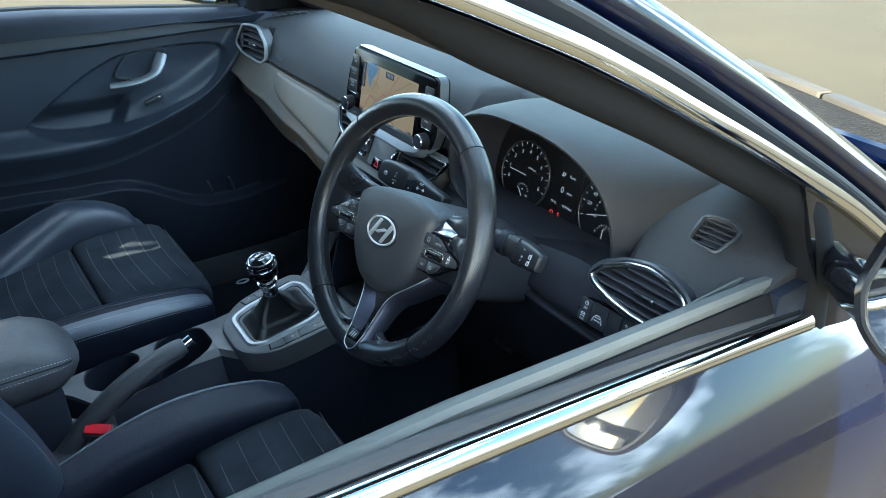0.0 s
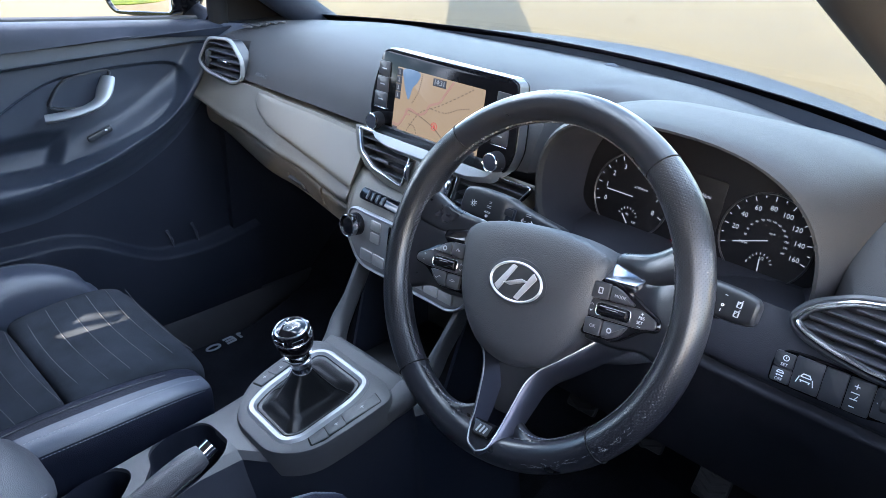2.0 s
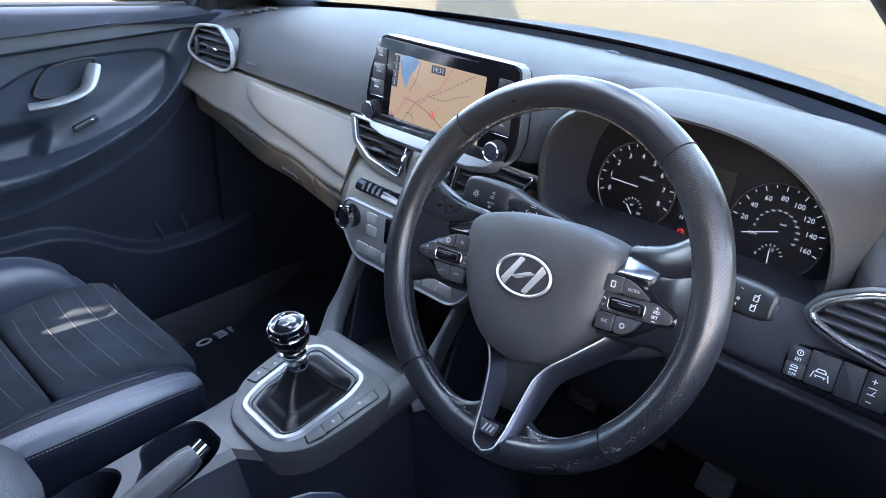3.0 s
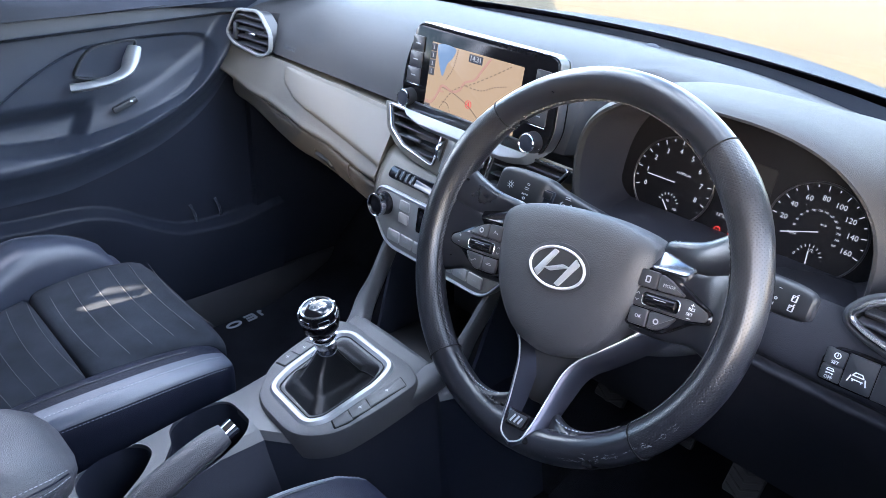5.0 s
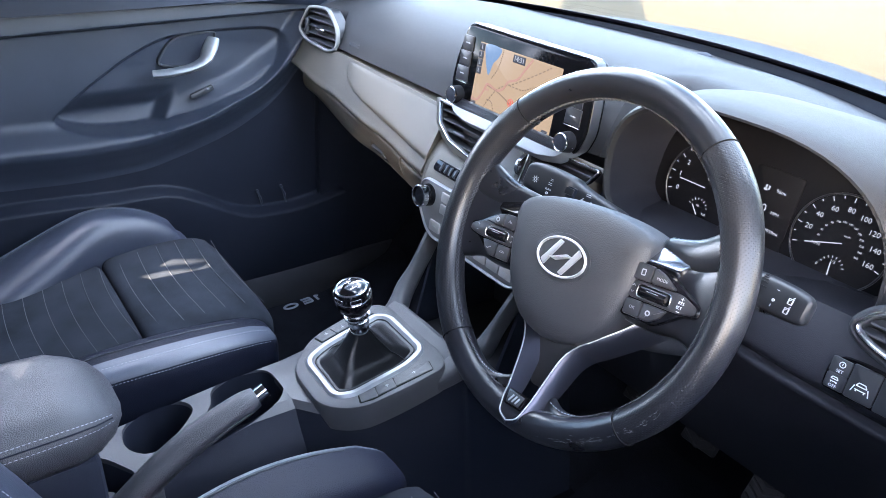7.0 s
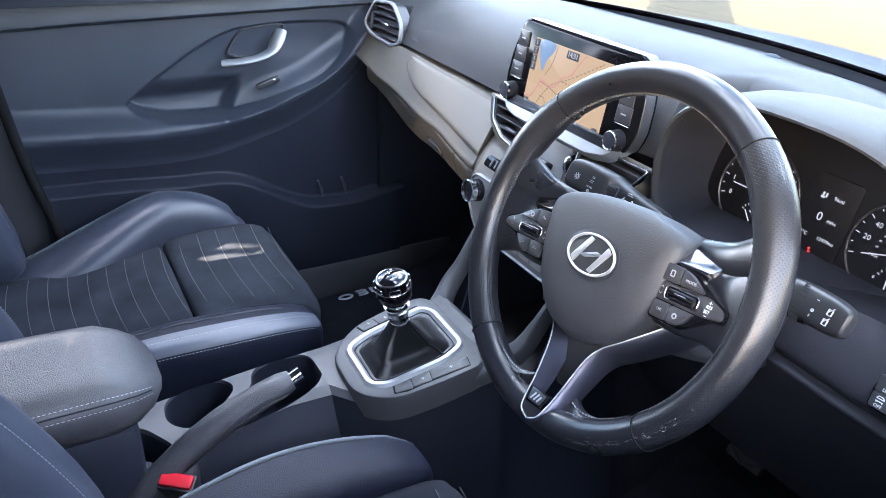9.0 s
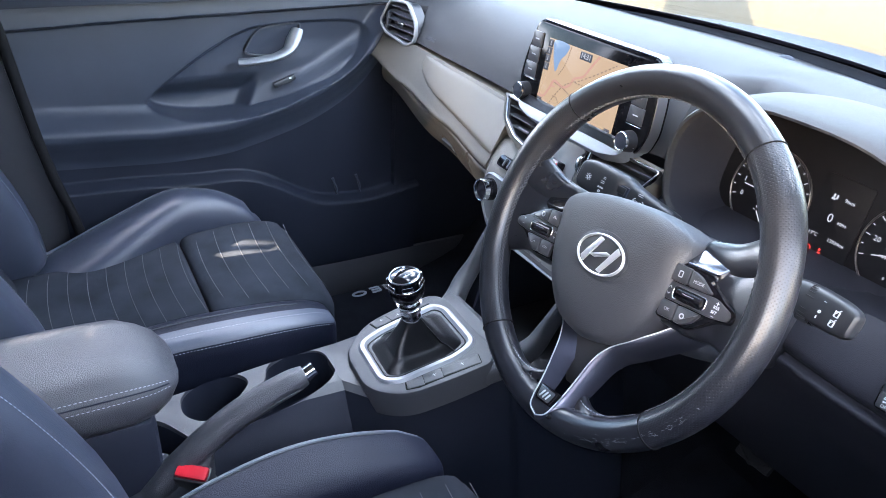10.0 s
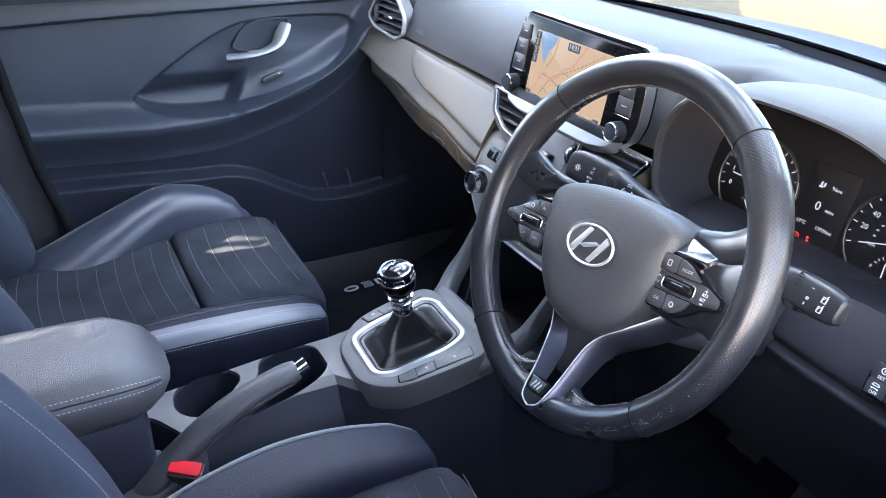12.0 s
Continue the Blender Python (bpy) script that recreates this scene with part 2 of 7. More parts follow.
def glowing(name, color, strength):
    mt = bpy.data.materials.new(name)
    mt.use_nodes = True
    b = mt.node_tree.nodes["Principled BSDF"]
    b.inputs["Base Color"].default_value = (0.01, 0.01, 0.012, 1)
    b.inputs["Roughness"].default_value = 0.25
    b.inputs["Specular IOR Level"].default_value = 0.08
    b.inputs["Emission Color"].default_value = (*color, 1)
    b.inputs["Emission Strength"].default_value = strength
    return mt


def clear(name, tint=(1, 1, 1), rough=0.0):
    """Thin sheet glass: mostly clear, with a mirror gloss that grows towards grazing."""
    mt = bpy.data.materials.new(name)
    mt.use_nodes = True
    nt = mt.node_tree
    nt.nodes.clear()
    out = nt.nodes.new("ShaderNodeOutputMaterial")
    tr = nt.nodes.new("ShaderNodeBsdfTransparent")
    tr.inputs["Color"].default_value = (*tint, 1)
    gl = nt.nodes.new("ShaderNodeBsdfGlossy")
    gl.inputs["Roughness"].default_value = rough
    lw = nt.nodes.new("ShaderNodeLayerWeight")
    pw = nt.nodes.new("ShaderNodeMath")
    pw.operation = "POWER"
    pw.inputs[1].default_value = 4.0
    fr = nt.nodes.new("ShaderNodeMath")
    fr.operation = "MULTIPLY_ADD"
    fr.inputs[1].default_value = 0.35
    fr.inputs[2].default_value = 0.03
    nt.links.new(lw.outputs["Facing"], pw.inputs[0])
    nt.links.new(pw.outputs[0], fr.inputs[0])
    mx = nt.nodes.new("ShaderNodeMixShader")
    nt.links.new(fr.outputs[0], mx.inputs["Fac"])
    nt.links.new(tr.outputs["BSDF"], mx.inputs[1])
    nt.links.new(gl.outputs["BSDF"], mx.inputs[2])
    nt.links.new(mx.outputs["Shader"], out.inputs["Surface"])
    return mt


M_PAD = material("dash_pad", (0.027, 0.0275, 0.030), 0.60, grain=1100, bump=0.5, vary=0.18, cells=True, spec=0.22)
# warm tint holds the sunlight that falls on the dash front
M_ROLL = material("warm_lit_soft_trim", (0.074, 0.066, 0.053), 0.48, grain=1300, bump=0.3, vary=0.12, cells=True)
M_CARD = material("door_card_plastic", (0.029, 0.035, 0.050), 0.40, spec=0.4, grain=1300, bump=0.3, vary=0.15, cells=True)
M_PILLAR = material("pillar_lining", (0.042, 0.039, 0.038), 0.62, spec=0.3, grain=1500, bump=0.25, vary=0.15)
# pale tone for the lit sill cap on the driver's side
M_SILL_LIT = material("lit_sill_plastic", (0.085, 0.086, 0.080), 0.60, spec=0.3, grain=1500, bump=0.25, vary=0.15)
M_KNEE = material("lower_panel_plastic", (0.016, 0.017, 0.024), 0.62, spec=0.3, grain=1300, bump=0.35, vary=0.15, cells=True)
M_SEAL = material("matt_black_seal", (0.007, 0.007, 0.008), 0.85, grain=900, bump=0.2, vary=0.2, spec=0.15)
M_PLAST = material("dark_plastic", (0.037, 0.039, 0.046), 0.50, spec=0.35, grain=1500, bump=0.3, vary=0.15, cells=True)
# brightened and warmed in place of sun on the trim panel
M_TRIM = material("warm_lit_satin_trim", (0.082, 0.072, 0.056), 0.45, grain=1500, bump=0.12, vary=0.12)
M_SMOOTH = material("smooth_plastic", (0.028, 0.030, 0.035), 0.38, grain=700, bump=0.05, vary=0.1)
M_GLOSS = material("gloss_black", (0.006, 0.006, 0.008), 0.10, grain=200, bump=0.0, vary=0.2, spec=0.4)
M_PIANO = material("piano_black", (0.004, 0.004, 0.005), 0.12, grain=200, bump=0.0, vary=0.2, spec=0.12)
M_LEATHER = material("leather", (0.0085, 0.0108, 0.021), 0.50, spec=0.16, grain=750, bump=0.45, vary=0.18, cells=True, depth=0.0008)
M_RIM = material("rim_leather", (0.011, 0.012, 0.016), 0.28, grain=1000, bump=0.10, vary=0.15, patch=30, cells=True, rvar=0.02, spec=0.5)
M_PERF = material("perforated_leather", (0.012, 0.013, 0.017), 0.31, grain=1000, bump=0.06, vary=0.15, patch=30, cells=True, rvar=0.02, spec=0.5)


def perforate(mt, pitch, share, depth):
    """Small dark punched holes in a staggered field over the leather's own layout."""
    nt = mt.node_tree
    b = nt.nodes["Principled BSDF"]
    uv = nt.nodes.new("ShaderNodeUVMap")
    uv.uv_map = "layout"
    mp = nt.nodes.new("ShaderNodeMapping")
    mp.inputs["Rotation"].default_value = (0, 0, radians(45))
    mp.inputs["Scale"].default_value = (1 / pitch, 1 / pitch, 1)
    vo = nt.nodes.new("ShaderNodeTexVoronoi")
    vo.voronoi_dimensions = "2D"
    vo.inputs["Scale"].default_value = 1.0
    vo.inputs["Randomness"].default_value = 0.0
    nt.links.new(uv.outputs["UV"], mp.inputs["Vector"])
    nt.links.new(mp.outputs["Vector"], vo.inputs["Vector"])
    st = nt.nodes.new("ShaderNodeMapRange")
    st.interpolation_type = "SMOOTHSTEP"
    st.inputs["From Min"].default_value = share
    st.inputs["From Max"].default_value = share + 0.12
    nt.links.new(vo.outputs["Distance"], st.inputs["Value"])
    old = b.inputs["Base Color"].links[0].from_socket
    mx = nt.nodes.new("ShaderNodeMix")
    mx.data_type = "RGBA"
    mx.inputs["A"].default_value = (0.003, 0.003, 0.004, 1)
    nt.links.new(st.outputs["Result"], mx.inputs["Factor"])
    nt.links.new(old, mx.inputs["B"])
    nt.links.new(mx.outputs["Result"], b.inputs["Base Color"])
    bp = nt.nodes.new("ShaderNodeBump")
    bp.inputs["Strength"].default_value = 0.6
    bp.inputs["Distance"].default_value = depth
    nt.links.new(st.outputs["Result"], bp.inputs["Height"])
    nt.links.new(b.inputs["Normal"].links[0].from_socket, bp.inputs["Normal"])
    nt.links.new(bp.outputs["Normal"], b.inputs["Normal"])


perforate(M_PERF, 0.0026, 0.17, 0.00022)
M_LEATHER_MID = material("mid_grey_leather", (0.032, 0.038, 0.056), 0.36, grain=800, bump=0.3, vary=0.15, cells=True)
# leather with the skylight sheen of the bolster crests put into its colour
M_LEATHER_SHEEN = material("crest_sheen_leather", (0.068, 0.079, 0.104), 0.36, grain=800, bump=0.3, vary=0.15, cells=True, depth=0.0008)
M_CLOTH = material("seat_cloth", (0.0205, 0.0240, 0.0315), 0.95, grain=1600, bump=0.6, vary=0.35, patch=18, spec=0.1, sheen=0.0)
M_CARPET = material("carpet", (0.011, 0.012, 0.017), 0.95, grain=700, bump=0.9, vary=0.4, patch=12, spec=0.1, depth=0.002)
M_CHROME = material("satin_chrome", (0.62, 0.63, 0.65), 0.22, 1.0, grain=600, bump=0.03, vary=0.06)
M_BRIGHT = material("bright_chrome", (0.78, 0.79, 0.80), 0.07, 1.0, grain=300, bump=0.0, vary=0.04)
M_DKCHROME = material("dark_satin_chrome", (0.26, 0.27, 0.30), 0.22, 1.0, grain=500, bump=0.03, vary=0.1)
M_SILVER = material("silver_paint", (0.55, 0.56, 0.58), 0.34, 0.6, grain=900, bump=0.05, vary=0.06)
M_DARKTHREAD = material("dark_thread", (0.05, 0.052, 0.06), 0.8, grain=3000, bump=0.2, vary=0.2)
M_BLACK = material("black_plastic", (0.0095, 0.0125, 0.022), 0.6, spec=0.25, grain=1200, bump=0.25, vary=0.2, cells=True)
M_HUB = material("hub_grain", (0.030, 0.032, 0.038), 0.55, grain=900, bump=0.35, vary=0.12, cells=True)
M_GAITER = material("gaiter_leather", (0.007, 0.0075, 0.009), 0.30, grain=700, bump=0.3, vary=0.2, cells=True)
M_MARK = material("grey_print", (0.34, 0.35, 0.37), 0.6, grain=2000, bump=0.0, vary=0.05)
M_STALK = material("stalk_plastic", (0.013, 0.014, 0.017), 0.42, grain=900, bump=0.06, vary=0.1, spec=0.35)
M_KEY = material("key_grey", (0.17, 0.175, 0.18), 0.42, grain=900, bump=0.06, vary=0.08)
M_DIAL = material("dial_black", (0.006, 0.006, 0.008), 0.55, grain=900, bump=0.05, vary=0.1, spec=0.2)
M_PODKEY = material("pod_key_grey", (0.032, 0.033, 0.038), 0.34, grain=900, bump=0.05, vary=0.1)
M_PANEL = material("climate_silver_grey", (0.36, 0.36, 0.355), 0.36, 0.3, grain=900, bump=0.05, vary=0.08)
M_SPOKE = material("dark_satin_spoke", (0.085, 0.092, 0.125), 0.33, 0.9, grain=900, bump=0.03, vary=0.08)
M_BARK = material("bark", (0.06, 0.05, 0.04), 0.95, grain=30, bump=1.0, vary=0.4, patch=4, spec=0.1, depth=0.02)
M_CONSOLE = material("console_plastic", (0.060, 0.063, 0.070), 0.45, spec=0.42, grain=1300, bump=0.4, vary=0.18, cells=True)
M_ARM = material("armrest_leather", (0.040, 0.042, 0.049), 0.36, grain=850, bump=0.65, vary=0.2, cells=True, depth=0.0007)
M_RIB = material("rib_thread_grey", (0.058, 0.063, 0.072), 0.8, grain=3000, bump=0.2, vary=0.3)
M_FRAME = material("frame_silver", (0.25, 0.26, 0.28), 0.46, 0.6, grain=900, bump=0.04, vary=0.06)
M_THREAD = material("thread", (0.30, 0.32, 0.36), 0.8, grain=3000, bump=0.3, vary=0.2)
M_WHITE = material("white_print", (0.72, 0.74, 0.76), 0.6, grain=2000, bump=0.0, vary=0.05)
M_RED = material("red_plastic", (0.62, 0.02, 0.035), 0.35, grain=500, bump=0.05, vary=0.1)
# dark webbing, its colour raised to stand in for strong sun
M_BELT = material("sunlit_belt_webbing", (0.13, 0.12, 0.125), 0.6, grain=1400, bump=0.6, vary=0.15, sheen=0.2)
M_RUBBER = material("black_rubber", (0.018, 0.018, 0.020), 0.6, grain=900, bump=0.25, vary=0.2)
M_LINING = material("roof_lining", (0.30, 0.31, 0.33), 0.95, grain=900, bump=0.3, vary=0.08, spec=0.1)
M_PAINT = material("blue_car_paint", (0.0004, 0.0016, 0.0100), 0.42, 0.0, grain=2500, bump=0.0, vary=0.15, spec=0.1, coat=1.0)
M_GROUND = material("driveway", (0.056, 0.0430, 0.0235), 0.92, grain=60, bump=0.5, vary=0.16, patch=0.7, spec=0.15, depth=0.004)
M_GRASS = material("grass", (0.040, 0.052, 0.003), 0.9, grain=60, bump=0.8, vary=0.4, patch=1.5, spec=0.1, depth=0.02)
M_SOIL = material("bed_soil", (0.022, 0.017, 0.013), 0.95, grain=40, bump=1.0, vary=0.4, patch=3, spec=0.1, depth=0.02)
M_KERB = material("kerb_stone", (0.036, 0.028, 0.020), 0.9, grain=90, bump=0.6, vary=0.2, patch=3, depth=0.004)
M_MIRROR = material("mirror_glass", (0.9, 0.9, 0.9), 0.01, 1.0, bump=0.0, vary=0.01)
M_GLASS = clear("window_glass", (0.93, 0.96, 0.95))
M_TINT = clear("tinted_glass", (0.13, 0.13, 0.13))
M_MAP = glowing("map_ground", (0.78, 0.56, 0.34), 0.0261)
M_MAPBLUE = glowing("map_water", (0.32, 0.50, 0.75), 0.0261)
M_MAPPINK = glowing("map_road", (0.80, 0.44, 0.33), 0.0261)
M_MAPLINE = glowing("map_lane", (0.42, 0.30, 0.20), 0.0220)
M_MAPDARK = glowing("map_tab", (0.10, 0.11, 0.13), 0.0247)
M_MAPRED = glowing("map_arrow", (0.85, 0.10, 0.08), 0.0385)
M_LIT = glowing("lit_marking", (0.80, 0.84, 0.90), 0.0272)
M_LITRED = glowing("lit_red", (1.0, 0.06, 0.05), 0.0448)


# ---- outside ----
def build_outside():
    g = bmesh.new()
    bmesh.ops.create_grid(g, x_segments=60, y_segments=60, size=400)
    structure("ground", g, M_GROUND, "sunlit sandy tarmac driveway reaching into the distance", "ground")
    lawn = plate(spline([(-3.3, -3.0), (-14, -2.0), (-40, -2.5), (-40, -40), (-4, -40), (-2.4, -12)], 6, True), 0.0, 0.05, 0.03)
    structure("lawn", lawn, M_GRASS, "bright green mown lawn beside the driveway", "grass")
    bed = plate(rounded([(-2.0, 4.50), (9, 1.05), (8.6, 0.10), (3.0, 1.9), (-2.0, 3.65)], 0.3), 0.0, 0.03, 0.02)
    structure("planting_bed", bed, M_SOIL, "dark bare gravelly bed along the drive edge", "ground")
    for k in range(1, 15):
        a, b = Vector((-2.7, 4.80, 0)), Vector((9, 1.15, 0))
        p = a.lerp(b, (k + 0.5) / 15)
        d = (b - a).normalized()
        ob = part("kerb_stone", box(0.78, 0.12, 0.10, 0.012, axes((0, 0, 0.0), d, (0, 0, 1))), M_KERB)
        ob.location = p
        tagged(ob, "weathered pale concrete kerb stone edging the bed", "kerb", "kerb stones by the bed", "structure")


# ---- car shell ----
def build_shell():
    # floor pan and sills
    fl = box(1.56, 2.9, 0.05, 0.01, Matrix.Translation((0, -0.75, 0.255)))
    structure("floor", fl, M_CARPET, "black carpeted car floor pan", "car floor")
    bulk = sheet(lambda u, v: (-0.78 + 1.56 * u, *[(0.36, 0.27), (0.50, 0.33), (0.66, 0.50), (0.70, 0.75), (0.70, 0.98)][v]), np.linspace(0, 1, 9), range(5), 0.02)
    structure("footwell_bulkhead", bulk, M_CARPET, "black carpeted bulkhead of the footwell", "car floor")
    # roof with lining
    def roof_z(x, y, up):
        return up - 0.10 * (x / 0.66) ** 4 * 0.6 - 0.05 * ((y + 0.8) / 1.2) ** 2
    rl = sheet(lambda u, v: (u, v, roof_z(u, v, 1.425)), np.linspace(-0.60, 0.60, 15), np.linspace(-0.08, -1.95, 15), 0.012)
    structure("ceiling", rl, M_LINING, "pale grey fabric roof lining", "roof lining")
    ro = sheet(lambda u, v: (u, v, roof_z(u, v, 1.465)), np.linspace(-0.63, 0.63, 15), np.linspace(-0.05, -1.98, 15), 0.01)
    structure("roof", ro, M_PAINT, "glossy dark blue metallic car roof", "car roof")
    for s in (-1, 1):
        # front pillar, inner lining
        zd = -0.02 if s > 0 else 0.0
        zo = 0.005 if s > 0 else 0.0
        st = [(s * 0.640, -0.12, 1.400 + zd), (s * 0.650, 0.08, 1.315 + zd), (s * 0.665, 0.26, 1.21 + zd), (s * 0.685, 0.44, 1.09 + zd), (s * 0.70, 0.58, 1.0)]
        # passenger lining is blackened to put its shade into the colour
        structure("front_pillar_lining", tube(spline(st, 6), 0.030, 12, False, 1.25), M_PILLAR if s > 0 else M_BLACK, "textured lining of the front pillar, blackened on the shaded passenger side", "car pillar")
        if s > 0:
            # broad inner trim that runs along the windscreen edge
            si = [(0.612, -0.24, 1.394), (0.610, -0.174, 1.367), (0.610, 0.016, 1.286), (0.610, 0.216, 1.201), (0.611, 0.416, 1.108), (0.614, 0.60, 1.022)]
            structure("front_pillar_trim", tube(spline(si, 6), 0.040, 16, False, 1.0), M_PILLAR, "broad dark trim along the windscreen edge", "car pillar")
            sv = [(0.640, -0.16, 1.402), (0.642, 0.02, 1.325), (0.646, 0.22, 1.234), (0.655, 0.42, 1.130), (0.668, 0.58, 1.04)]
            structure("pillar_seal", tube(spline(sv, 6), 0.011, 10), M_RUBBER, "black rubber seal along the front pillar", "car seal")
        so = [(s * 0.665, -0.11, 1.41 + zo), (s * 0.69, 0.10, 1.306 + zo), (s * 0.71, 0.26, 1.210 + zo), (s * 0.735, 0.44, 1.093 + zo), (s * 0.755, 0.62, 0.975)]
        if s > 0:
            so = [(0.640, -0.11, 1.398), (0.655, 0.0, 1.345), (0.664, 0.10, 1.296), (0.672, 0.20, 1.246), (0.682, 0.30, 1.194), (0.70, 0.44, 1.115), (0.74, 0.62, 1.005), (0.76, 0.70, 0.96)]
        structure("front_pillar", tube(spline(so, 6), 0.040 if s < 0 else 0.034, 14, False, 0.8), M_PAINT, "glossy dark blue metallic front pillar", "car pillar")
        # roof rail
        rr = [(s * 0.655, -0.12, 1.40), (s * 0.665, -0.5, 1.435), (s * 0.66, -1.1, 1.435), (s * 0.64, -1.9, 1.36)]
        structure("roof_rail", tube(spline(rr, 6), 0.033, 12), M_PLAST, "dark lined side rail of the roof", "roof rail")
        # centre pillar
        cp = [(s * 0.69, -0.80, 1.42), (s * 0.745, -0.76, 1.2), (s * 0.78, -0.74, 1.0), (s * 0.80, -0.74, 0.6), (s * 0.80, -0.74, 0.3)]
        structure("centre_pillar", tube(spline(cp, 6), 0.055, 12, False, 0.7), M_PLAST, "dark textured centre pillar", "car pillar")
        # unseen plate, added to stop sun leaking past the pillar onto the dash
        cover = sheet(lambda u, v: (s * (0.768 - 0.078 * v ** 1.4 - 0.004 * u), -0.655 - 0.13 * u, 1.00 + 0.43 * v), np.linspace(0, 1, 4), np.linspace(0, 1, 9), 0.012)
        structure("pillar_sun_block", cover, M_BLACK, "unseen black plate that blocks sun leaking past the centre pillar", "car pillar")
        # rear body side below the windows, rear pillar
        rs = sheet(lambda u, v: (s * (0.84 - 0.05 * max(v, 0)), -0.75 - 1.5 * u, 0.25 + 0.77 * v), np.linspace(0, 1, 6), np.linspace(0, 1, 6), 0.04)
        structure("rear_body_side", rs, M_PAINT, "dark blue rear body side below the glass", "car body")
        # lower edge of the rear pillar is shaped as the top of a sun slit
        side = [(-1.255, 1.44), (-1.262, 1.30), (-1.262, 1.030), (-1.307, 1.0430), (-1.340, 1.0540), (-1.362, 1.0640), (-1.380, 1.0712), (-1.440, 1.0808), (-1.497, 1.0866), (-1.515, 1.070), (-1.66, 1.03), (-2.22, 1.0), (-2.20, 1.15), (-2.00, 1.38), (-1.6, 1.44)]
        structure("rear_pillar", loft([[(s * (0.66 + 0.33 * (1.44 - z)), y, z) for y, z in side], [(s * (0.72 + 0.33 * (1.44 - z)), y, z + (0.040 if 1.02 < z < 1.1 else 0)) for y, z in side]]), M_PLAST, "dark lined rear pillar", "car pillar")
        # unseen filler added below the slit, so that only slivers of sun pass
        low = [(-1.262, 0.98), (-1.262, 1.030), (-1.307, 1.0445), (-1.366, 1.0600), (-1.391, 1.0623), (-1.417, 1.0612), (-1.452, 1.0615), (-1.506, 1.0716), (-1.530, 1.072), (-1.66, 1.072), (-1.66, 0.98)]
        structure("sun_slit_filler", loft([[(s * (0.66 + 0.33 * (1.44 - z)), y, z) for y, z in low], [(s * (0.72 + 0.33 * (1.44 - z)), y, z) for y, z in low]]), M_PLAST, "unseen dark filler that bounds the sun slit from below", "car trim")
        gl = sheet(lambda u, v: (s * (0.80 - 0.11 * v), -0.78 - 0.485 * u, 1.015 + 0.405 * v), np.linspace(0, 1, 4), np.linspace(0, 1, 4), 0.004)
        structure("rear_side_window", gl, M_TINT, "dark tinted rear side window", "window")
        # unseen slim bar, added to split the sun into two stripes on the seat
        bar = [(-1.372, 1.0675), (-1.380, 1.0700), (-1.435, 1.0757), (-1.494, 1.0810), (-1.540, 1.083), (-1.540, 1.072), (-1.506, 1.0718), (-1.457, 1.0724), (-1.418, 1.0690), (-1.378, 1.0632)]
        structure("sun_slit_bar", loft([[(s * x, y, z) for y, z in bar] for x in (0.783, 0.787)]), M_RUBBER, "unseen slim black bar that splits the sun into two stripes", "window")
        # sill under the doors
        structure("door_sill", box(0.12, 1.9, 0.16, 0.02, Matrix.Translation((s * 0.79, -0.15, 0.30))), M_PLAST, "black plastic sill under the car door", "car sill")
        kick = sheet(lambda u, v: (s * (0.765 - 0.02 * v), 0.30 + 0.45 * u, 0.28 + 0.70 * v), np.linspace(0, 1, 5), np.linspace(0, 1, 5), 0.02)
        structure("kick_panel", kick, M_BLACK, "black plastic kick panel beside the footwell", "car trim")
    tail = sheet(lambda u, v: (-0.75 + 1.5 * u, -2.25, 0.25 + 0.75 * v), np.linspace(0, 1, 6), np.linspace(0, 1, 4), 0.04)
    structure("tailgate_panel", tail, M_PAINT, "dark blue tailgate panel below the rear glass", "car body")
    head = [(-0.655, -0.10, 1.39), (-0.4, -0.07, 1.415), (0, -0.06, 1.425), (0.4, -0.07, 1.415), (0.655, -0.10, 1.39)]
    structure("windscreen_header", tube(spline(head, 6), 0.03, 10, False, 1.0, (0, 1, 0)), M_LINING, "pale lined header above the windscreen", "roof rail")

    # windscreen
    def screen(u, v):
        x = -0.67 + 1.34 * u
        base = Vector((x * 1.07, 0.70 - 0.18 * (x / 0.67) ** 2 * (1 if x > 0 else 0.75), 1.035 - 0.02 * (x / 0.67) ** 2))
        top = Vector((x * 0.95, -0.06 - 0.04 * (x / 0.67) ** 2, 1.425 - 0.035 * (x / 0.67) ** 2))
        p = base.lerp(top, v)
        p.z += 0.03 * math.sin(math.pi * v)
        return p
    ws = part("windscreen", sheet(screen, np.linspace(0, 1, 21), np.linspace(0, 1, 13), 0.004), M_GLASS)
    ws.visible_shadow = False
    tagged(ws, "clean clear raked car windscreen", "windscreen", "", "structure")

    # scuttle below the windscreen, bonnet, wings
    def scuttle(u, v):
        x = -0.74 + 1.48 * u
        bend = 0.18 * (x / 0.67) ** 2 * (1 if x > 0 else 0.75)
        q = (x / 0.67) ** 2
        return (x, 0.66 - bend + 0.20 * v, 1.028 - 0.02 * q + v * (-0.018 - (0.040 if x > 0 else 0.02) * q) - 0.008 * math.sin(math.pi * v))
    structure("scuttle_panel", sheet(scuttle, np.linspace(0, 1, 21), np.linspace(0, 1, 5), 0.02), M_BLACK, "black plastic scuttle panel below the windscreen", "car body")
    lip = [Vector(scuttle(u, 1.0)) + Vector((0, 0.006, 0.002)) for u in np.linspace(0.03, 0.97, 25)]
    structure("bonnet_lip", tube(lip, 0.007, 8), M_PAINT, "glossy dark blue rear lip of the bonnet", "car body")
    # black band printed along the foot of the windscreen
    def foot(u, v):
        p = Vector(screen(u, v))
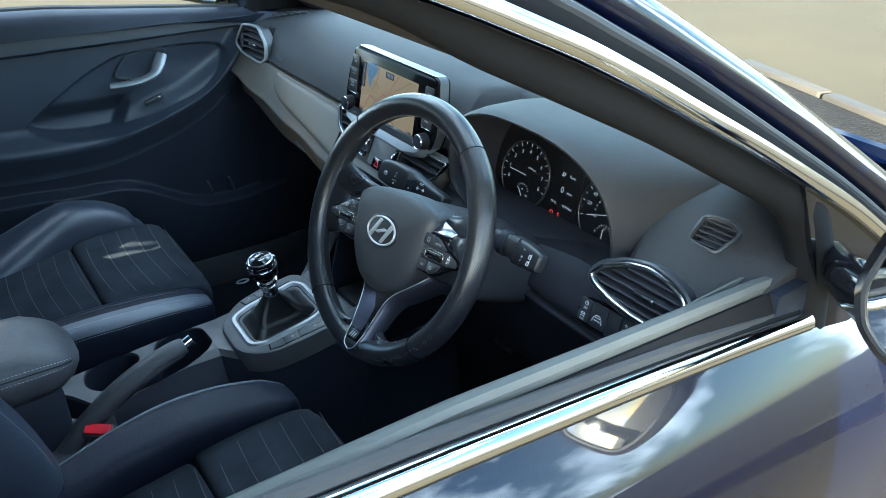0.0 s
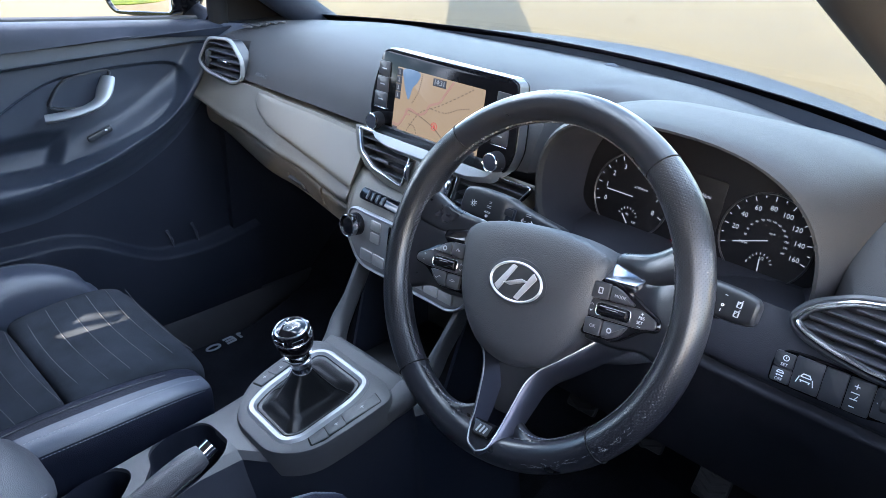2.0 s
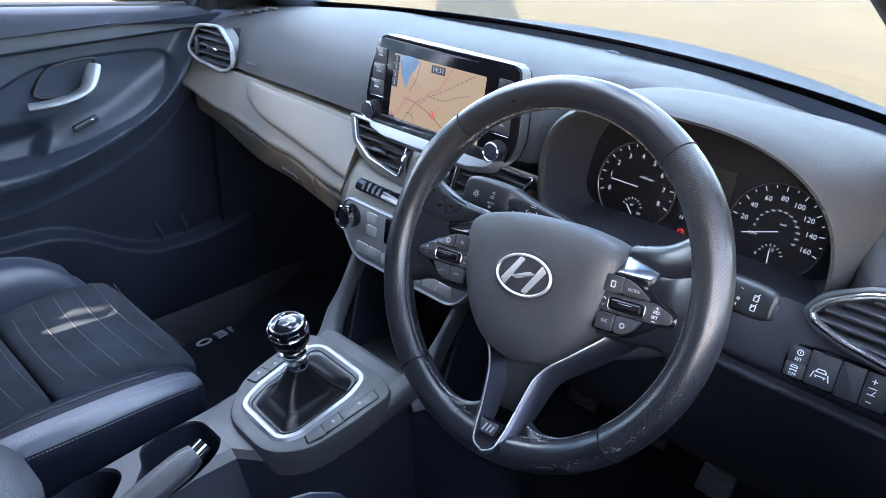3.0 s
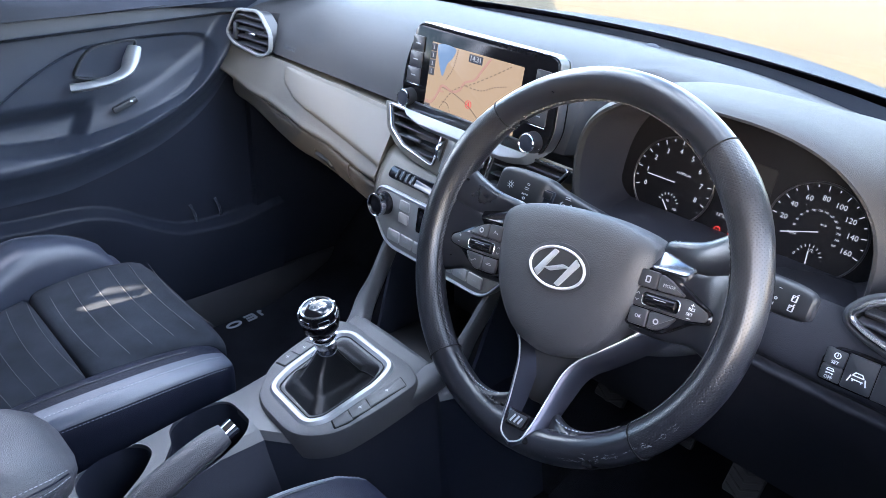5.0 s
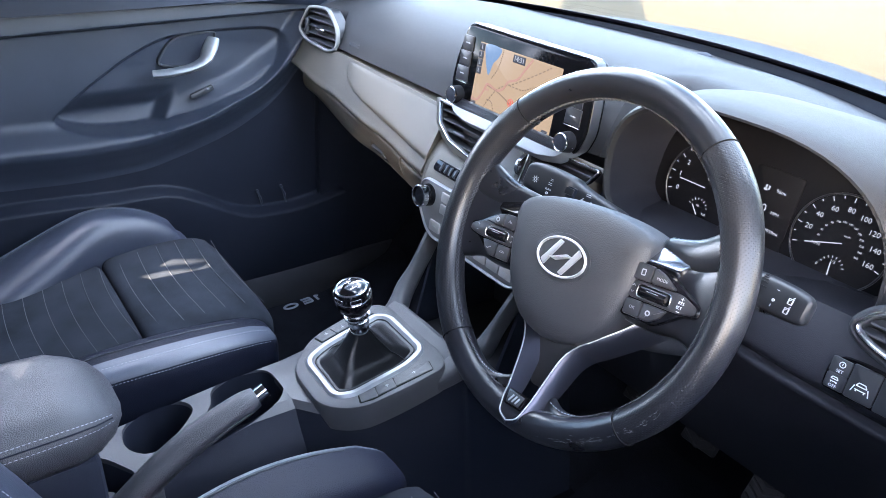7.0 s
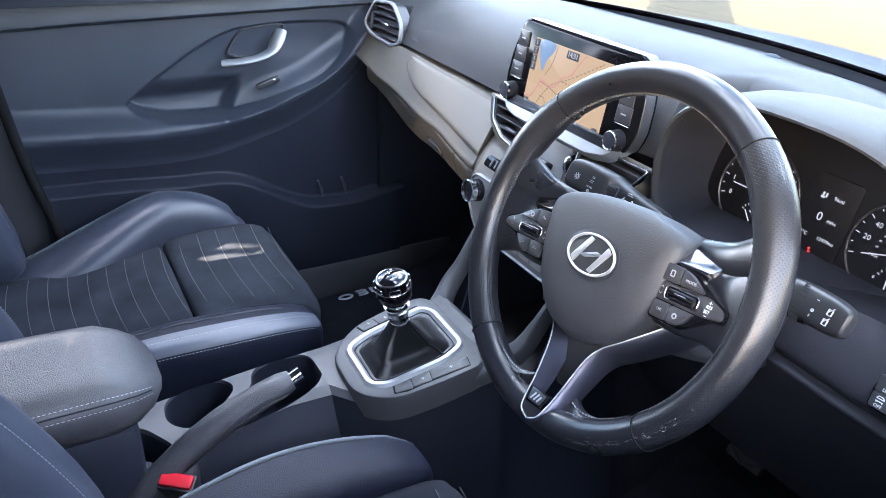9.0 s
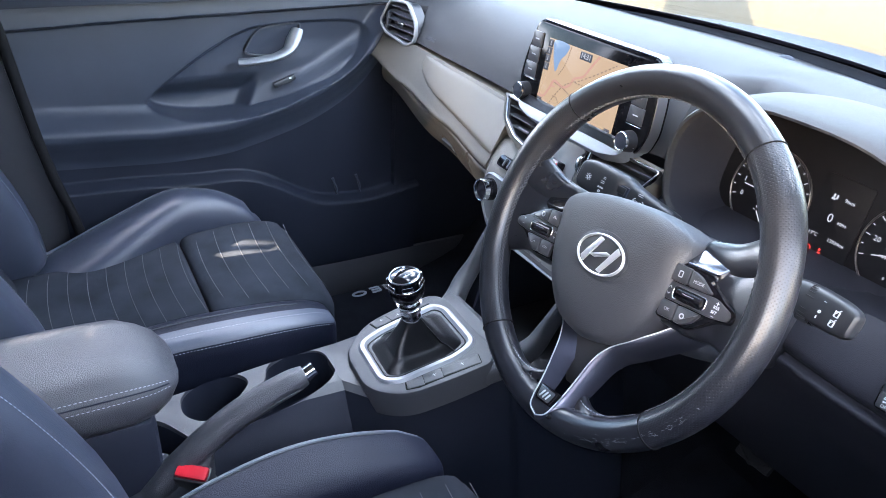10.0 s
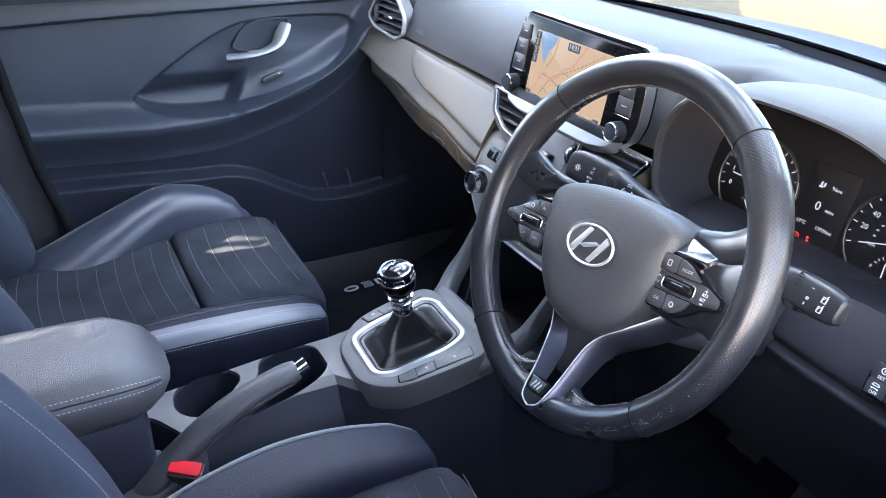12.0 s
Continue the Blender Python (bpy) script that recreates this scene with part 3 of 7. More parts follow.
        return p + Vector((0, -0.006, -0.004))
    structure("windscreen_border", sheet(foot, np.linspace(0.01, 0.99, 21), np.linspace(0.005, 0.060, 3), 0.001), M_GLOSS, "black printed border along the windscreen foot", "windscreen")

    def bonnet(u, v):
        x = (-0.78 + 1.56 * u) * (1 - 0.06 * v)
        return (x, 0.72 - 0.16 * (x / 0.7) ** 2 + 0.90 * v, 0.945 - 0.05 * v - 0.21 * v ** 1.8 - 0.05 * (x / 0.78) ** 2 - 0.06 * (abs(x) / 0.78) ** 8 + 0.012 * math.cos(x * 7))
    structure("bonnet", sheet(bonnet, np.linspace(0, 1, 25), np.linspace(0, 1, 13), 0.012), M_PAINT, "glossy dark blue metallic bonnet", "car body")
    for s in (-1, 1):
        wing = sheet(lambda u, v: (s * (0.75 + 0.13 * math.sin(v * math.pi / 2) - 0.05 * u * u), 0.50 + 1.15 * u, 0.955 - 0.24 * u ** 1.5 - 0.62 * v ** 1.5), np.linspace(0, 1, 13), np.linspace(0, 1, 11), 0.01)
        structure("front_wing", wing, M_PAINT, "glossy dark blue metallic front wing", "car body")

    # wipers
    wip = thing("windscreen_wiper", (0.1, 0.72, 1.05), "black windscreen wiper resting at the foot of the glass", "wiper")
    part("wiper_arm", tube(spline([(0.48, 0.70, 1.004), (0.25, 0.735, 1.018), (0.05, 0.75, 1.022)], 6), 0.006, 8), M_SMOOTH, wip)
    part("wiper_blade", tube(spline([(0.40, 0.700, 1.014), (0.1, 0.745, 1.030), (-0.22, 0.75, 1.032)], 6), [0.005] * 13, 6), M_RUBBER, wip)


def build_tree(x, y):
    """A large bare tree: tapered trunk, limbs, branches and fine twigs."""
    rng = random.Random(5)
    tr = thing("tree", (x, y, 0), "large bare tree with grey bark and fine twigs", "tree")
    segs = {0: [], 1: [], 2: []}

    def grow(p, d, length, r, level):
        n = 6
        pts, rad = [p.copy()], [r]
        q, dd = p.copy(), d.copy()
        for k in range(n):
            dd = (dd + Vector((rng.uniform(-1, 1), rng.uniform(-1, 1), rng.uniform(-0.5, 0.9))) * 0.16).normalized()
            q = q + dd * (length / n)
            pts.append(q.copy())
            rad.append(r * (1 - 0.75 * (k + 1) / n))
            if level < 4 and k >= 1:
                for j in range(2 if level < 2 else rng.choice((1, 1, 2))):
                    side = dd.cross(Vector((rng.uniform(-1, 1), rng.uniform(-1, 1), rng.uniform(-1, 1)))).normalized()
                    grow(q, (dd * 0.75 + side * 0.75).normalized(), length * rng.uniform(0.42, 0.62), rad[-1] * 0.62, level + 1)
        segs[min(level // 2, 2)].append((pts, rad, 8 if level < 2 else 4))

    # trunk width is chosen to block the sun from the driver's window
    trunk = [(0, 0, -0.1), (0.02, 0.0, 0.5), (0.0, 0.03, 1.6), (0.03, 0.02, 2.8), (0.0, 0.0, 4.0), (0.05, 0.05, 5.2)]
    part("trunk", tube([(x + a, y + b, c) for a, b, c in spline(trunk, 6)], [float(v) for v in np.interp(np.linspace(0, 1, 31), [0, 0.1, 0.3, 0.8, 1], [0.56, 0.46, 0.43, 0.41, 0.26])], 18), M_BARK, tr, "broad grey trunk placed to shade the driver's side")
    for k in range(7):
        a = 2.4 * k
        grow(Vector((x, y, 3.9 + 0.2 * k)), Vector((math.cos(a), math.sin(a), 0.9)).normalized(), 2.6, 0.12, 1)
    for i, nm in ((0, "limbs"), (1, "branches"), (2, "twigs")):
        bm = bmesh.new()
        for pts, rad, n in segs[i]:
            add_rings(bm, [[p + Vector((math.cos(t), math.sin(t), 0)) * max(w, 0.003) for t in (2 * math.pi * j / n for j in range(n))] for p, w in zip(pts, rad)])
        part(nm, bm, M_BARK, tr, "", False, 60)


def build_closing():
    """Nose, rear glass and wheels, so that the car stands closed on the ground."""
    nose = sheet(lambda u, v: (-0.80 + 1.60 * u, 1.62 - 0.10 * (2 * u - 1) ** 2 + 0.05 * math.sin(math.pi * v), 0.74 - 0.54 * v), np.linspace(0, 1, 17), np.linspace(0, 1, 9), 0.02)
    structure("front_bumper", nose, M_PAINT, "glossy dark blue front bumper panel", "car body")
    rg = sheet(lambda u, v: (-0.64 + 1.28 * u, -1.97 - 0.26 * v, 1.40 - 0.40 * v), np.linspace(0, 1, 9), np.linspace(0, 1, 5), 0.004)
    structure("rear_window", rg, M_TINT, "dark tinted rear window glass", "window")
    for s in (-1, 1):
        structure("lower_body_side", box(0.06, 1.9, 0.30, 0.02, Matrix.Translation((s * 0.85, -0.15, 0.32))), M_PAINT, "dark blue lower body side under the door", "car body")
    first = None
    for x, y in ((0.76, 1.15), (-0.76, 1.15), (0.76, -1.50), (-0.76, -1.50)):
        m = Matrix.Translation((x, y, 0.31)) @ pose(0, 0, 0, 0, 90 if x > 0 else -90)
        if first is None:
            first = thing("car_wheel", None, "black tyre on a silver alloy rim", "wheel", "road wheels", m=m)
            part("tyre", lathe([(0.21, -0.09), (0.29, -0.10), (0.31, -0.07), (0.31, 0.07), (0.29, 0.10), (0.21, 0.09)], 40), M_RUBBER, first, "black rubber tyre", True)
            part("rim", lathe([(0.21, 0.0), (0.21, 0.088), (0.19, 0.085), (0.17, 0.06), (0.05, 0.07), (0.01, 0.072)], 40), M_SILVER, first, "silver alloy rim", True)
        else:
            copy_thing(first, m)


build_closing()
build_outside()
# out of direct view, set where the trunk shades the driver's side
build_tree(5.11, -4.81)
build_shell()


# ---- dashboard ----
WX, WZ = 0.36, 0.952
dash = thing("dashboard", (0, 0.4, 0.6), "dark grey moulded car dashboard with soft grained top", "dashboard")


def blend(stations, x):
    """The profile between two stations, eased."""
    xs = [s[0] for s in stations]
    x = min(max(x, xs[0]), xs[-1])
    for (a, pa), (b, pb) in zip(stations, stations[1:]):
        if x <= b:
            t = (x - a) / (b - a)
            t = t * t * (3 - 2 * t)
            return [tuple(np.array(p) * (1 - t) + np.array(q) * t) for p, q in zip(pa, pb)]


def along(stations, xs, per=5, back=None):
    """A solid across the car from profiles in y and z; back: points that close the profile behind."""
    rings = []
    for x in xs:
        pr = spline(blend(stations, x), per)
        rings.append([(x, y, z) for y, z in pr] + [(x, y, z) for y, z in (back or [])])
    return loft(rings)


PAD = [
    (-0.75, [(0.60, 1.015), (0.50, 1.030), (0.40, 1.032), (0.33, 1.020), (0.290, 0.995), (0.268, 0.958)]),
    (-0.40, [(0.645, 1.035), (0.52, 1.055), (0.40, 1.055), (0.33, 1.035), (0.288, 1.000), (0.266, 0.955)]),
    (0.0, [(0.655, 1.038), (0.52, 1.060), (0.40, 1.062), (0.33, 1.040), (0.290, 1.000), (0.268, 0.950)]),
    (0.135, [(0.645, 1.036), (0.52, 1.058), (0.42, 1.060), (0.36, 1.050), (0.320, 1.000), (0.300, 0.950)]),
    (0.165, [(0.640, 1.035), (0.56, 1.054), (0.48, 1.058), (0.42, 1.052), (0.395, 1.000), (0.390, 0.950)]),
    (0.55, [(0.550, 1.022), (0.50, 1.030), (0.45, 1.034), (0.41, 1.030), (0.395, 0.990), (0.390, 0.945)]),
    (0.578, [(0.520, 1.018), (0.44, 1.026), (0.36, 1.018), (0.295, 0.998), (0.244, 0.968), (0.226, 0.935)]),
    (0.75, [(0.430, 0.990), (0.39, 0.998), (0.34, 0.994), (0.285, 0.978), (0.244, 0.955), (0.226, 0.930)]),
]

# outlines and frames of the air vents, which are cut into the dashboard
PV = rounded([(-0.043, 0.039), (0.025, 0.045), (0.064, 0.010), (0.066, -0.025), (0.037, -0.037), (-0.050, -0.027), (-0.076, -0.010)][::-1], 0.013)
PVM = axes((-0.632, 0.258, 0.982), (1, 0.03, 0), (0.10, -1, 0.12))
DV = rounded([(-0.083, -0.005), (-0.070, 0.015), (-0.035, 0.034), (0.000, 0.042), (0.034, 0.037), (0.060, 0.026), (0.072, 0.006), (0.069, -0.014), (0.050, -0.028), (0.0, -0.028), (-0.040, -0.022), (-0.068, -0.014)], 0.010)
DV = [(-0.083 + (x + 0.083) * 0.96, y * 0.91 - 0.001) for x, y in DV]
DVM = axes((0.637, 0.210, 0.945), (1, 0.02, 0), (0, -1, 0.42))
CVN = (0, -1, 0.42)
CV = {}
for s in (-1, 1):
    CV[s] = (rounded([(s * 0.052, 0.046), (s * 0.180, 0.049), (s * 0.160, 0.014), (s * 0.124, -0.005), (s * 0.066, -0.014), (s * 0.052, -0.016)][::s], 0.006), axes((0.003, 0.226, 0.912), (1, 0, 0), CVN))
TV = rounded([(-0.028, 0.022), (-0.024, -0.026), (0.018, -0.030), (0.027, 0.016), (0.010, 0.028)], 0.009)
TVM = axes((0.647, 0.331, 1.004), (1, 0.12, -0.05), (0.05, -0.42, 1))


def vent_cutters():
    return [plate(inset(PV, -0.001), -0.05, 0.06, 0.001, PVM), plate(inset(DV, -0.001), -0.05, 0.06, 0.001, DVM), plate(inset(TV, -0.001), -0.018, 0.04, 0.001, TVM),
            *[plate(inset(o, -0.001), -0.05, 0.022, 0.001, m) for o, m in CV.values()]]


xs_all = [x / 100 for x in range(-75, 76, 2)]
part("top_pad", carve(along(PAD, xs_all, 5, [(0.42, 0.91), (0.62, 0.93)]), vent_cutters()), M_PAD, dash, "soft dark grey grained dashboard top")

# satin trim panel on the passenger side, from the crease down
TRIM = [
    (-0.74, [(0.262, 0.950), (0.252, 0.930), (0.240, 0.912), (0.232, 0.899), (0.246, 0.886)]),
    (-0.55, [(0.262, 0.950), (0.247, 0.922), (0.230, 0.895), (0.222, 0.880), (0.238, 0.866)]),
    (-0.35, [(0.260, 0.946), (0.243, 0.915), (0.222, 0.875), (0.214, 0.858), (0.230, 0.843)]),
    (-0.17, [(0.258, 0.942), (0.238, 0.905), (0.212, 0.857), (0.203, 0.838), (0.218, 0.822)]),
]
part("trim_roll", carve(along(TRIM, [x / 100 for x in range(-73, -15, 2)], 5, [(0.36, 0.82), (0.36, 0.94)]), vent_cutters()), M_ROLL, dash, "dark grey soft roll below the crease")
def leaf_low(x):
    return float(np.interp(x, [-0.506, -0.493, -0.445, -0.40, -0.344, -0.26, -0.181, -0.12], [0.948, 0.924, 0.903, 0.894, 0.886, 0.874, 0.862, 0.855]))


def leaf_point(u, v):
    """The trim panel, which tapers to a tip below the outer vent."""
    x = -0.498 + 0.333 * u
    pr = spline(blend(TRIM, x), 8)[::-1]
    top = pr[-1][1] - 0.006
    lo = min(leaf_low(x), top - 0.002)
    z = lo + (top - lo) * v
    e = 0.0035 * min(1.0, 12 * min(u + 0.01, v + 0.02, 1.02 - v))
    return (x, float(np.interp(z, [q[1] for q in pr], [q[0] for q in pr])) - e, z)


part("trim_panel", carve(sheet(leaf_point, np.linspace(0, 1, 40), np.linspace(0, 1, 20), 0.004), vent_cutters()), M_TRIM, dash, "satin grey leaf-shaped trim panel")
# glovebox lid
GLOVE = [
    (-0.72, [(0.262, 0.880), (0.254, 0.874), (0.256, 0.848), (0.272, 0.830), (0.300, 0.818)]),
    (-0.45, [(0.250, 0.848), (0.241, 0.842), (0.246, 0.812), (0.262, 0.783), (0.300, 0.758)]),
    (-0.16, [(0.232, 0.814), (0.223, 0.808), (0.230, 0.782), (0.250, 0.755), (0.300, 0.735)]),
]
gm = axes((-0.366, 0.243, 0.792), (1, 0, -0.16), (0, -0.93, -0.36))
LATCH = rounded([(-0.040, 0.016), (0.016, 0.018), (0.038, -0.004), (0.030, -0.016), (-0.006, -0.018), (-0.030, -0.006)], 0.008)
glove = part("glovebox_lid", carve(along(GLOVE, [-0.71 + 0.0206 * k for k in range(22)], 5, [(0.36, 0.76), (0.36, 0.82)]), [plate(LATCH, -0.016, 0.03, 0.001, gm)]), M_ROLL, dash, "closed satin grey glovebox lid")
part("glovebox_latch", plate(inset(LATCH, 0.001), -0.018, -0.010, 0.002, gm), M_BLACK, glove, "recessed black latch")
part("latch_lever", plate(rounded([(-0.030, 0.014), (0.012, 0.015), (0.020, 0.004), (-0.022, 0.002)], 0.004), -0.014, -0.001, 0.002, gm), M_SMOOTH, glove, "dark latch lever")
part("lower_end_panel", along(GLOVE, [-0.273 + 0.0103 * k for k in range(11)], 5, [(0.36, 0.76), (0.36, 0.82)]), M_ROLL, dash, "satin grey panel beside the glovebox")
# lower body behind the lids
CORE = [
    (-0.74, [(0.32, 0.95), (0.30, 0.87), (0.33, 0.80), (0.42, 0.76)]),
    (-0.16, [(0.32, 0.95), (0.28, 0.83), (0.33, 0.74), (0.42, 0.68)]),
    (0.16, [(0.34, 0.95), (0.28, 0.83), (0.33, 0.72), (0.42, 0.66)]),
    (0.20, [(0.36, 0.91), (0.31, 0.83), (0.33, 0.72), (0.42, 0.66)]),
    (0.74, [(0.36, 0.91), (0.31, 0.83), (0.33, 0.72), (0.42, 0.66)]),
]
part("lower_body", carve(along(CORE, xs_all[1:-1], 5, [(0.60, 0.70), (0.60, 0.92)]), vent_cutters()), M_BLACK, dash)

# driver's lower panel, under the instruments and the outer vent
KNEE = [
    (0.16, [(0.260, 0.905), (0.236, 0.885), (0.222, 0.866), (0.228, 0.850), (0.218, 0.843), (0.226, 0.822), (0.248, 0.76), (0.330, 0.60)]),
    (0.36, [(0.250, 0.902), (0.228, 0.884), (0.214, 0.864), (0.221, 0.849), (0.211, 0.842), (0.220, 0.822), (0.244, 0.76), (0.330, 0.60)]),
    (0.52, [(0.236, 0.930), (0.218, 0.905), (0.204, 0.864), (0.213, 0.850), (0.203, 0.843), (0.212, 0.822), (0.238, 0.76), (0.330, 0.60)]),
    (0.75, [(0.234, 0.935), (0.215, 0.908), (0.202, 0.866), (0.211, 0.852), (0.201, 0.845), (0.210, 0.824), (0.236, 0.76), (0.330, 0.60)]),
]
part("knee_panel", carve(along(KNEE, [x / 100 for x in range(16, 76, 2)], 5, [(0.40, 0.64), (0.40, 0.90)]), vent_cutters()), M_KNEE, dash, "dark grained lower panel under the instruments")

part("column_shroud", sheet(lambda x, k: (x, *[(0.350, 0.916), (0.290, 0.911), (0.264, 0.904), (0.248, 0.896), (0.242, 0.880)][k]), np.linspace(0.185, 0.545, 12), range(5), 0.003), M_KNEE, dash, "dark grained shroud below the instruments")
# ---- instrument hood and cluster ----
def hood_ring(sx, sz, y, lean=0.22, n=56):
    """An arched outline wide across the instruments, flat below."""
    out = []
    for i in range(n):
        a = 2 * math.pi * i / n
        c, s = math.cos(a), math.sin(a)
        e = 2.6 if s > 0 else 3.4
        x = 0.180 * math.copysign(abs(c) ** (2 / e), c)
        z = (0.134 if s > 0 else 0.056) * math.copysign(abs(s) ** (2 / e), s)
        X, Z = WX + 0.013 + x * sx, WZ + z * sz
        out.append((X, y - lean * (Z - WZ), Z))
    return out


hood = [hood_ring(1.40, 0.60, 0.56, 0.0), hood_ring(1.37, 0.74, 0.49, 0.0), hood_ring(1.31, 0.89, 0.42, 0.02), hood_ring(1.22, 0.985, 0.36, 0.05), hood_ring(1.11, 1.045, 0.29, 0.1),
        hood_ring(1.05, 1.045, 0.253, 0.12), hood_ring(1.02, 1.02, 0.243, 0.12), hood_ring(1.0, 1.0, 0.243, 0.12), hood_ring(0.985, 0.98, 0.250, 0.12)]
part("instrument_hood", loft(hood, True, False), M_PAD, dash, "grained hood over the instruments")
part("hood_lining", loft([hood_ring(0.985, 0.98, 0.250, 0.12), hood_ring(0.965, 0.94, 0.28, 0.14), hood_ring(0.94, 0.90, 0.338, -0.22)], True, False), M_KNEE, dash, "black lining inside the hood")
NF = Vector((0, -1, 0.22)).normalized()
cl = axes((WX, 0.338, WZ), (1, 0, 0), NF)
part("cluster_face", plate([(p[0] - WX, p[2] - WZ) for p in hood_ring(0.97, 0.93, 0)], -0.012, 0.0, 0.001, cl), M_DIAL, dash, "black instrument face")


def dial(cx, name, marks, numbers, r, needle, sub, subneedle):
    m = cl @ Matrix.Translation((cx, 0, 0.0))
    d = part(name, disc(r, 0.0, 0.002, 48, m), M_DIAL, dash, "black round dial with white figures")
    part("rim", band(circle(r + 0.0015, 56), 0.0022, 0.0, 0.004, m), M_PODKEY, d)
    m2 = m @ Matrix.Translation((0, 0, 0.002))
    lines([(r * f0 * math.cos(radians(a)), r * f0 * math.sin(radians(a)), r * 0.96 * math.cos(radians(a)), r * 0.96 * math.sin(radians(a))) for a, f0 in marks], 0.0009, m2, M_LIT, d)
    for s, a, k in numbers:
        text(s, 0.0092 * k, m2 @ Matrix.Translation((r * 0.70 * math.cos(radians(a)), r * 0.70 * math.sin(radians(a)), 0)), M_LIT, d, "figure")
    lines([(sub[0] + 0.012 * math.cos(radians(a)), sub[1] + 0.012 * math.sin(radians(a)), sub[0] + 0.015 * math.cos(radians(a)), sub[1] + 0.015 * math.sin(radians(a))) for a in range(20, 161, 20)], 0.0007, m2, M_LIT, d)
    for k in (needle, subneedle):
        ox, oy, a, ln = k
        lines([(ox - 0.004 * math.cos(radians(a)), oy - 0.004 * math.sin(radians(a)), ox + ln * math.cos(radians(a)), oy + ln * math.sin(radians(a)))], 0.0012, m2 @ Matrix.Translation((0, 0, 0.002)), M_LIT, d, "needle", 0.0008)
    return d, m2


R = 0.0555
ta_ang = lambda k: 200 - k * 27.5
d1, m1 = dial(-0.081, "rev_counter", [(ta_ang(k / 2), 0.86 if k % 2 == 0 else 0.91) for k in range(17)], [(str(k), ta_ang(k), 1.0) for k in range(9)], R, (0, 0, ta_ang(0.75), 0.036), (0.002, -0.030), (0.002, -0.034, 132, 0.011))
text("x1000rpm", 0.0048, m1 @ Matrix.Translation((0.012, 0.013, 0)), M_LIT, d1)
text("90", 0.0045, m1 @ Matrix.Translation((0.001, -0.026, 0)), M_LIT, d1)
text("130", 0.0045, m1 @ Matrix.Translation((0.013, -0.034, 0)), M_LIT, d1)
sp_ang = lambda v: 199 - v * 215 / 160
d2, m2_ = dial(0.103, "speedometer", [(sp_ang(v), 0.86 if v % 20 == 0 else 0.91) for v in range(0, 161, 10)], [(str(v), sp_ang(v), 0.95) for v in (20, 40, 60, 80, 100, 120, 140, 160)], R, (0, 0, sp_ang(0), 0.038), (0.002, -0.030), (0.002, -0.034, 96, 0.011))
text("MPH", 0.0052, m2_ @ Matrix.Translation((-0.024, -0.010, 0)), M_LIT, d2)
text("km/h", 0.0036, m2_ @ Matrix.Translation((0.006, 0.010, 0)), M_LIT, d2)
for v in range(20, 261, 20):
    a = radians(196 - v * 212 / 256)
    text(str(v), 0.0034, m2_ @ Matrix.Translation((R * 0.44 * math.cos(a), R * 0.44 * math.sin(a), 0)), M_LIT, d2, "figure")
text("0", 0.005, m2_ @ Matrix.Translation((-0.014, -0.031, 0)), M_LIT, d2)
text("1/2", 0.005, m2_ @ Matrix.Translation((0.002, -0.022, 0)), M_LIT, d2)
# trip display between the dials
trip = part("trip_display", plate(rrect(0.062, 0.098, 0.004), 0.0, 0.0012, 0.0004, cl @ Matrix.Translation((0.011, 0.004, 0))), M_DIAL, dash, "dark trip computer display with white figures")
mt_ = cl @ Matrix.Translation((0.011, 0.004, 0.0014))
text("0", 0.015, mt_ @ Matrix.Translation((-0.006, 0.000, 0)), M_LIT, trip)
text("MPH", 0.0055, mt_ @ Matrix.Translation((0.010, -0.002, 0)), M_LIT, trip)
text("96mi", 0.0065, mt_ @ Matrix.Translation((0.008, 0.025, 0)), M_LIT, trip)
text("13°C", 0.0062, mt_ @ Matrix.Translation((-0.018, -0.024, 0)), M_LIT, trip)
text("13939mi", 0.0062, mt_ @ Matrix.Translation((0.012, -0.024, 0)), M_LIT, trip)
lines([(-0.012, 0.0225, -0.012, 0.0285), (-0.0145, 0.0225, -0.0095, 0.0225), (-0.008, 0.023, -0.008, 0.028)], 0.0022, mt_, M_LIT, trip)
part("warning_lamp", band(circle(0.0042, 20, -0.017, -0.042), 0.0008, 0, 0.0006, mt_), M_LITRED, trip, "lit red warning lamp")
lines([(-0.017, -0.0445, -0.017, -0.0415), (-0.017, -0.0398, -0.017, -0.0392)], 0.0009, mt_, M_LITRED, trip, "warning_lamp")
part("warning_lamp", disc(0.0017, 0, 0.0006, 12, mt_ @ Matrix.Translation((-0.002, -0.0385, 0))), M_LITRED, trip, "lit red warning lamp")
lines([(-0.0045, -0.046, 0.0005, -0.0415), (-0.002, -0.046, -0.002, -0.041)], 0.0015, mt_, M_LITRED, trip, "warning_lamp")

# ---- screen unit ----
SN = Vector((0, -1, 0.15)).normalized()
su = axes((0.0, 0.2475, 1.026), (1, 0, 0), SN)
unit_out = rounded([(-0.104, -0.068), (0.104, -0.068), (0.140, -0.058), (0.150, -0.030), (0.148, 0.010), (0.138, 0.062), (0.128, 0.066), (-0.120, 0.066), (-0.131, 0.060), (-0.146, 0.010), (-0.150, -0.030), (-0.140, -0.058)], 0.010, 5)
unit = thing("touchscreen", (0.0, 0.26, 1.03), "freestanding black touchscreen unit showing a tan road map", "screen")
part("housing", plate(unit_out, -0.024, 0.002, 0.005, su), M_PIANO, unit, "gloss black housing")
part("frame", band(inset(unit_out, -0.0008), 0.0010, -0.02, -0.002, su), M_SMOOTH, unit, "thin dark edge")
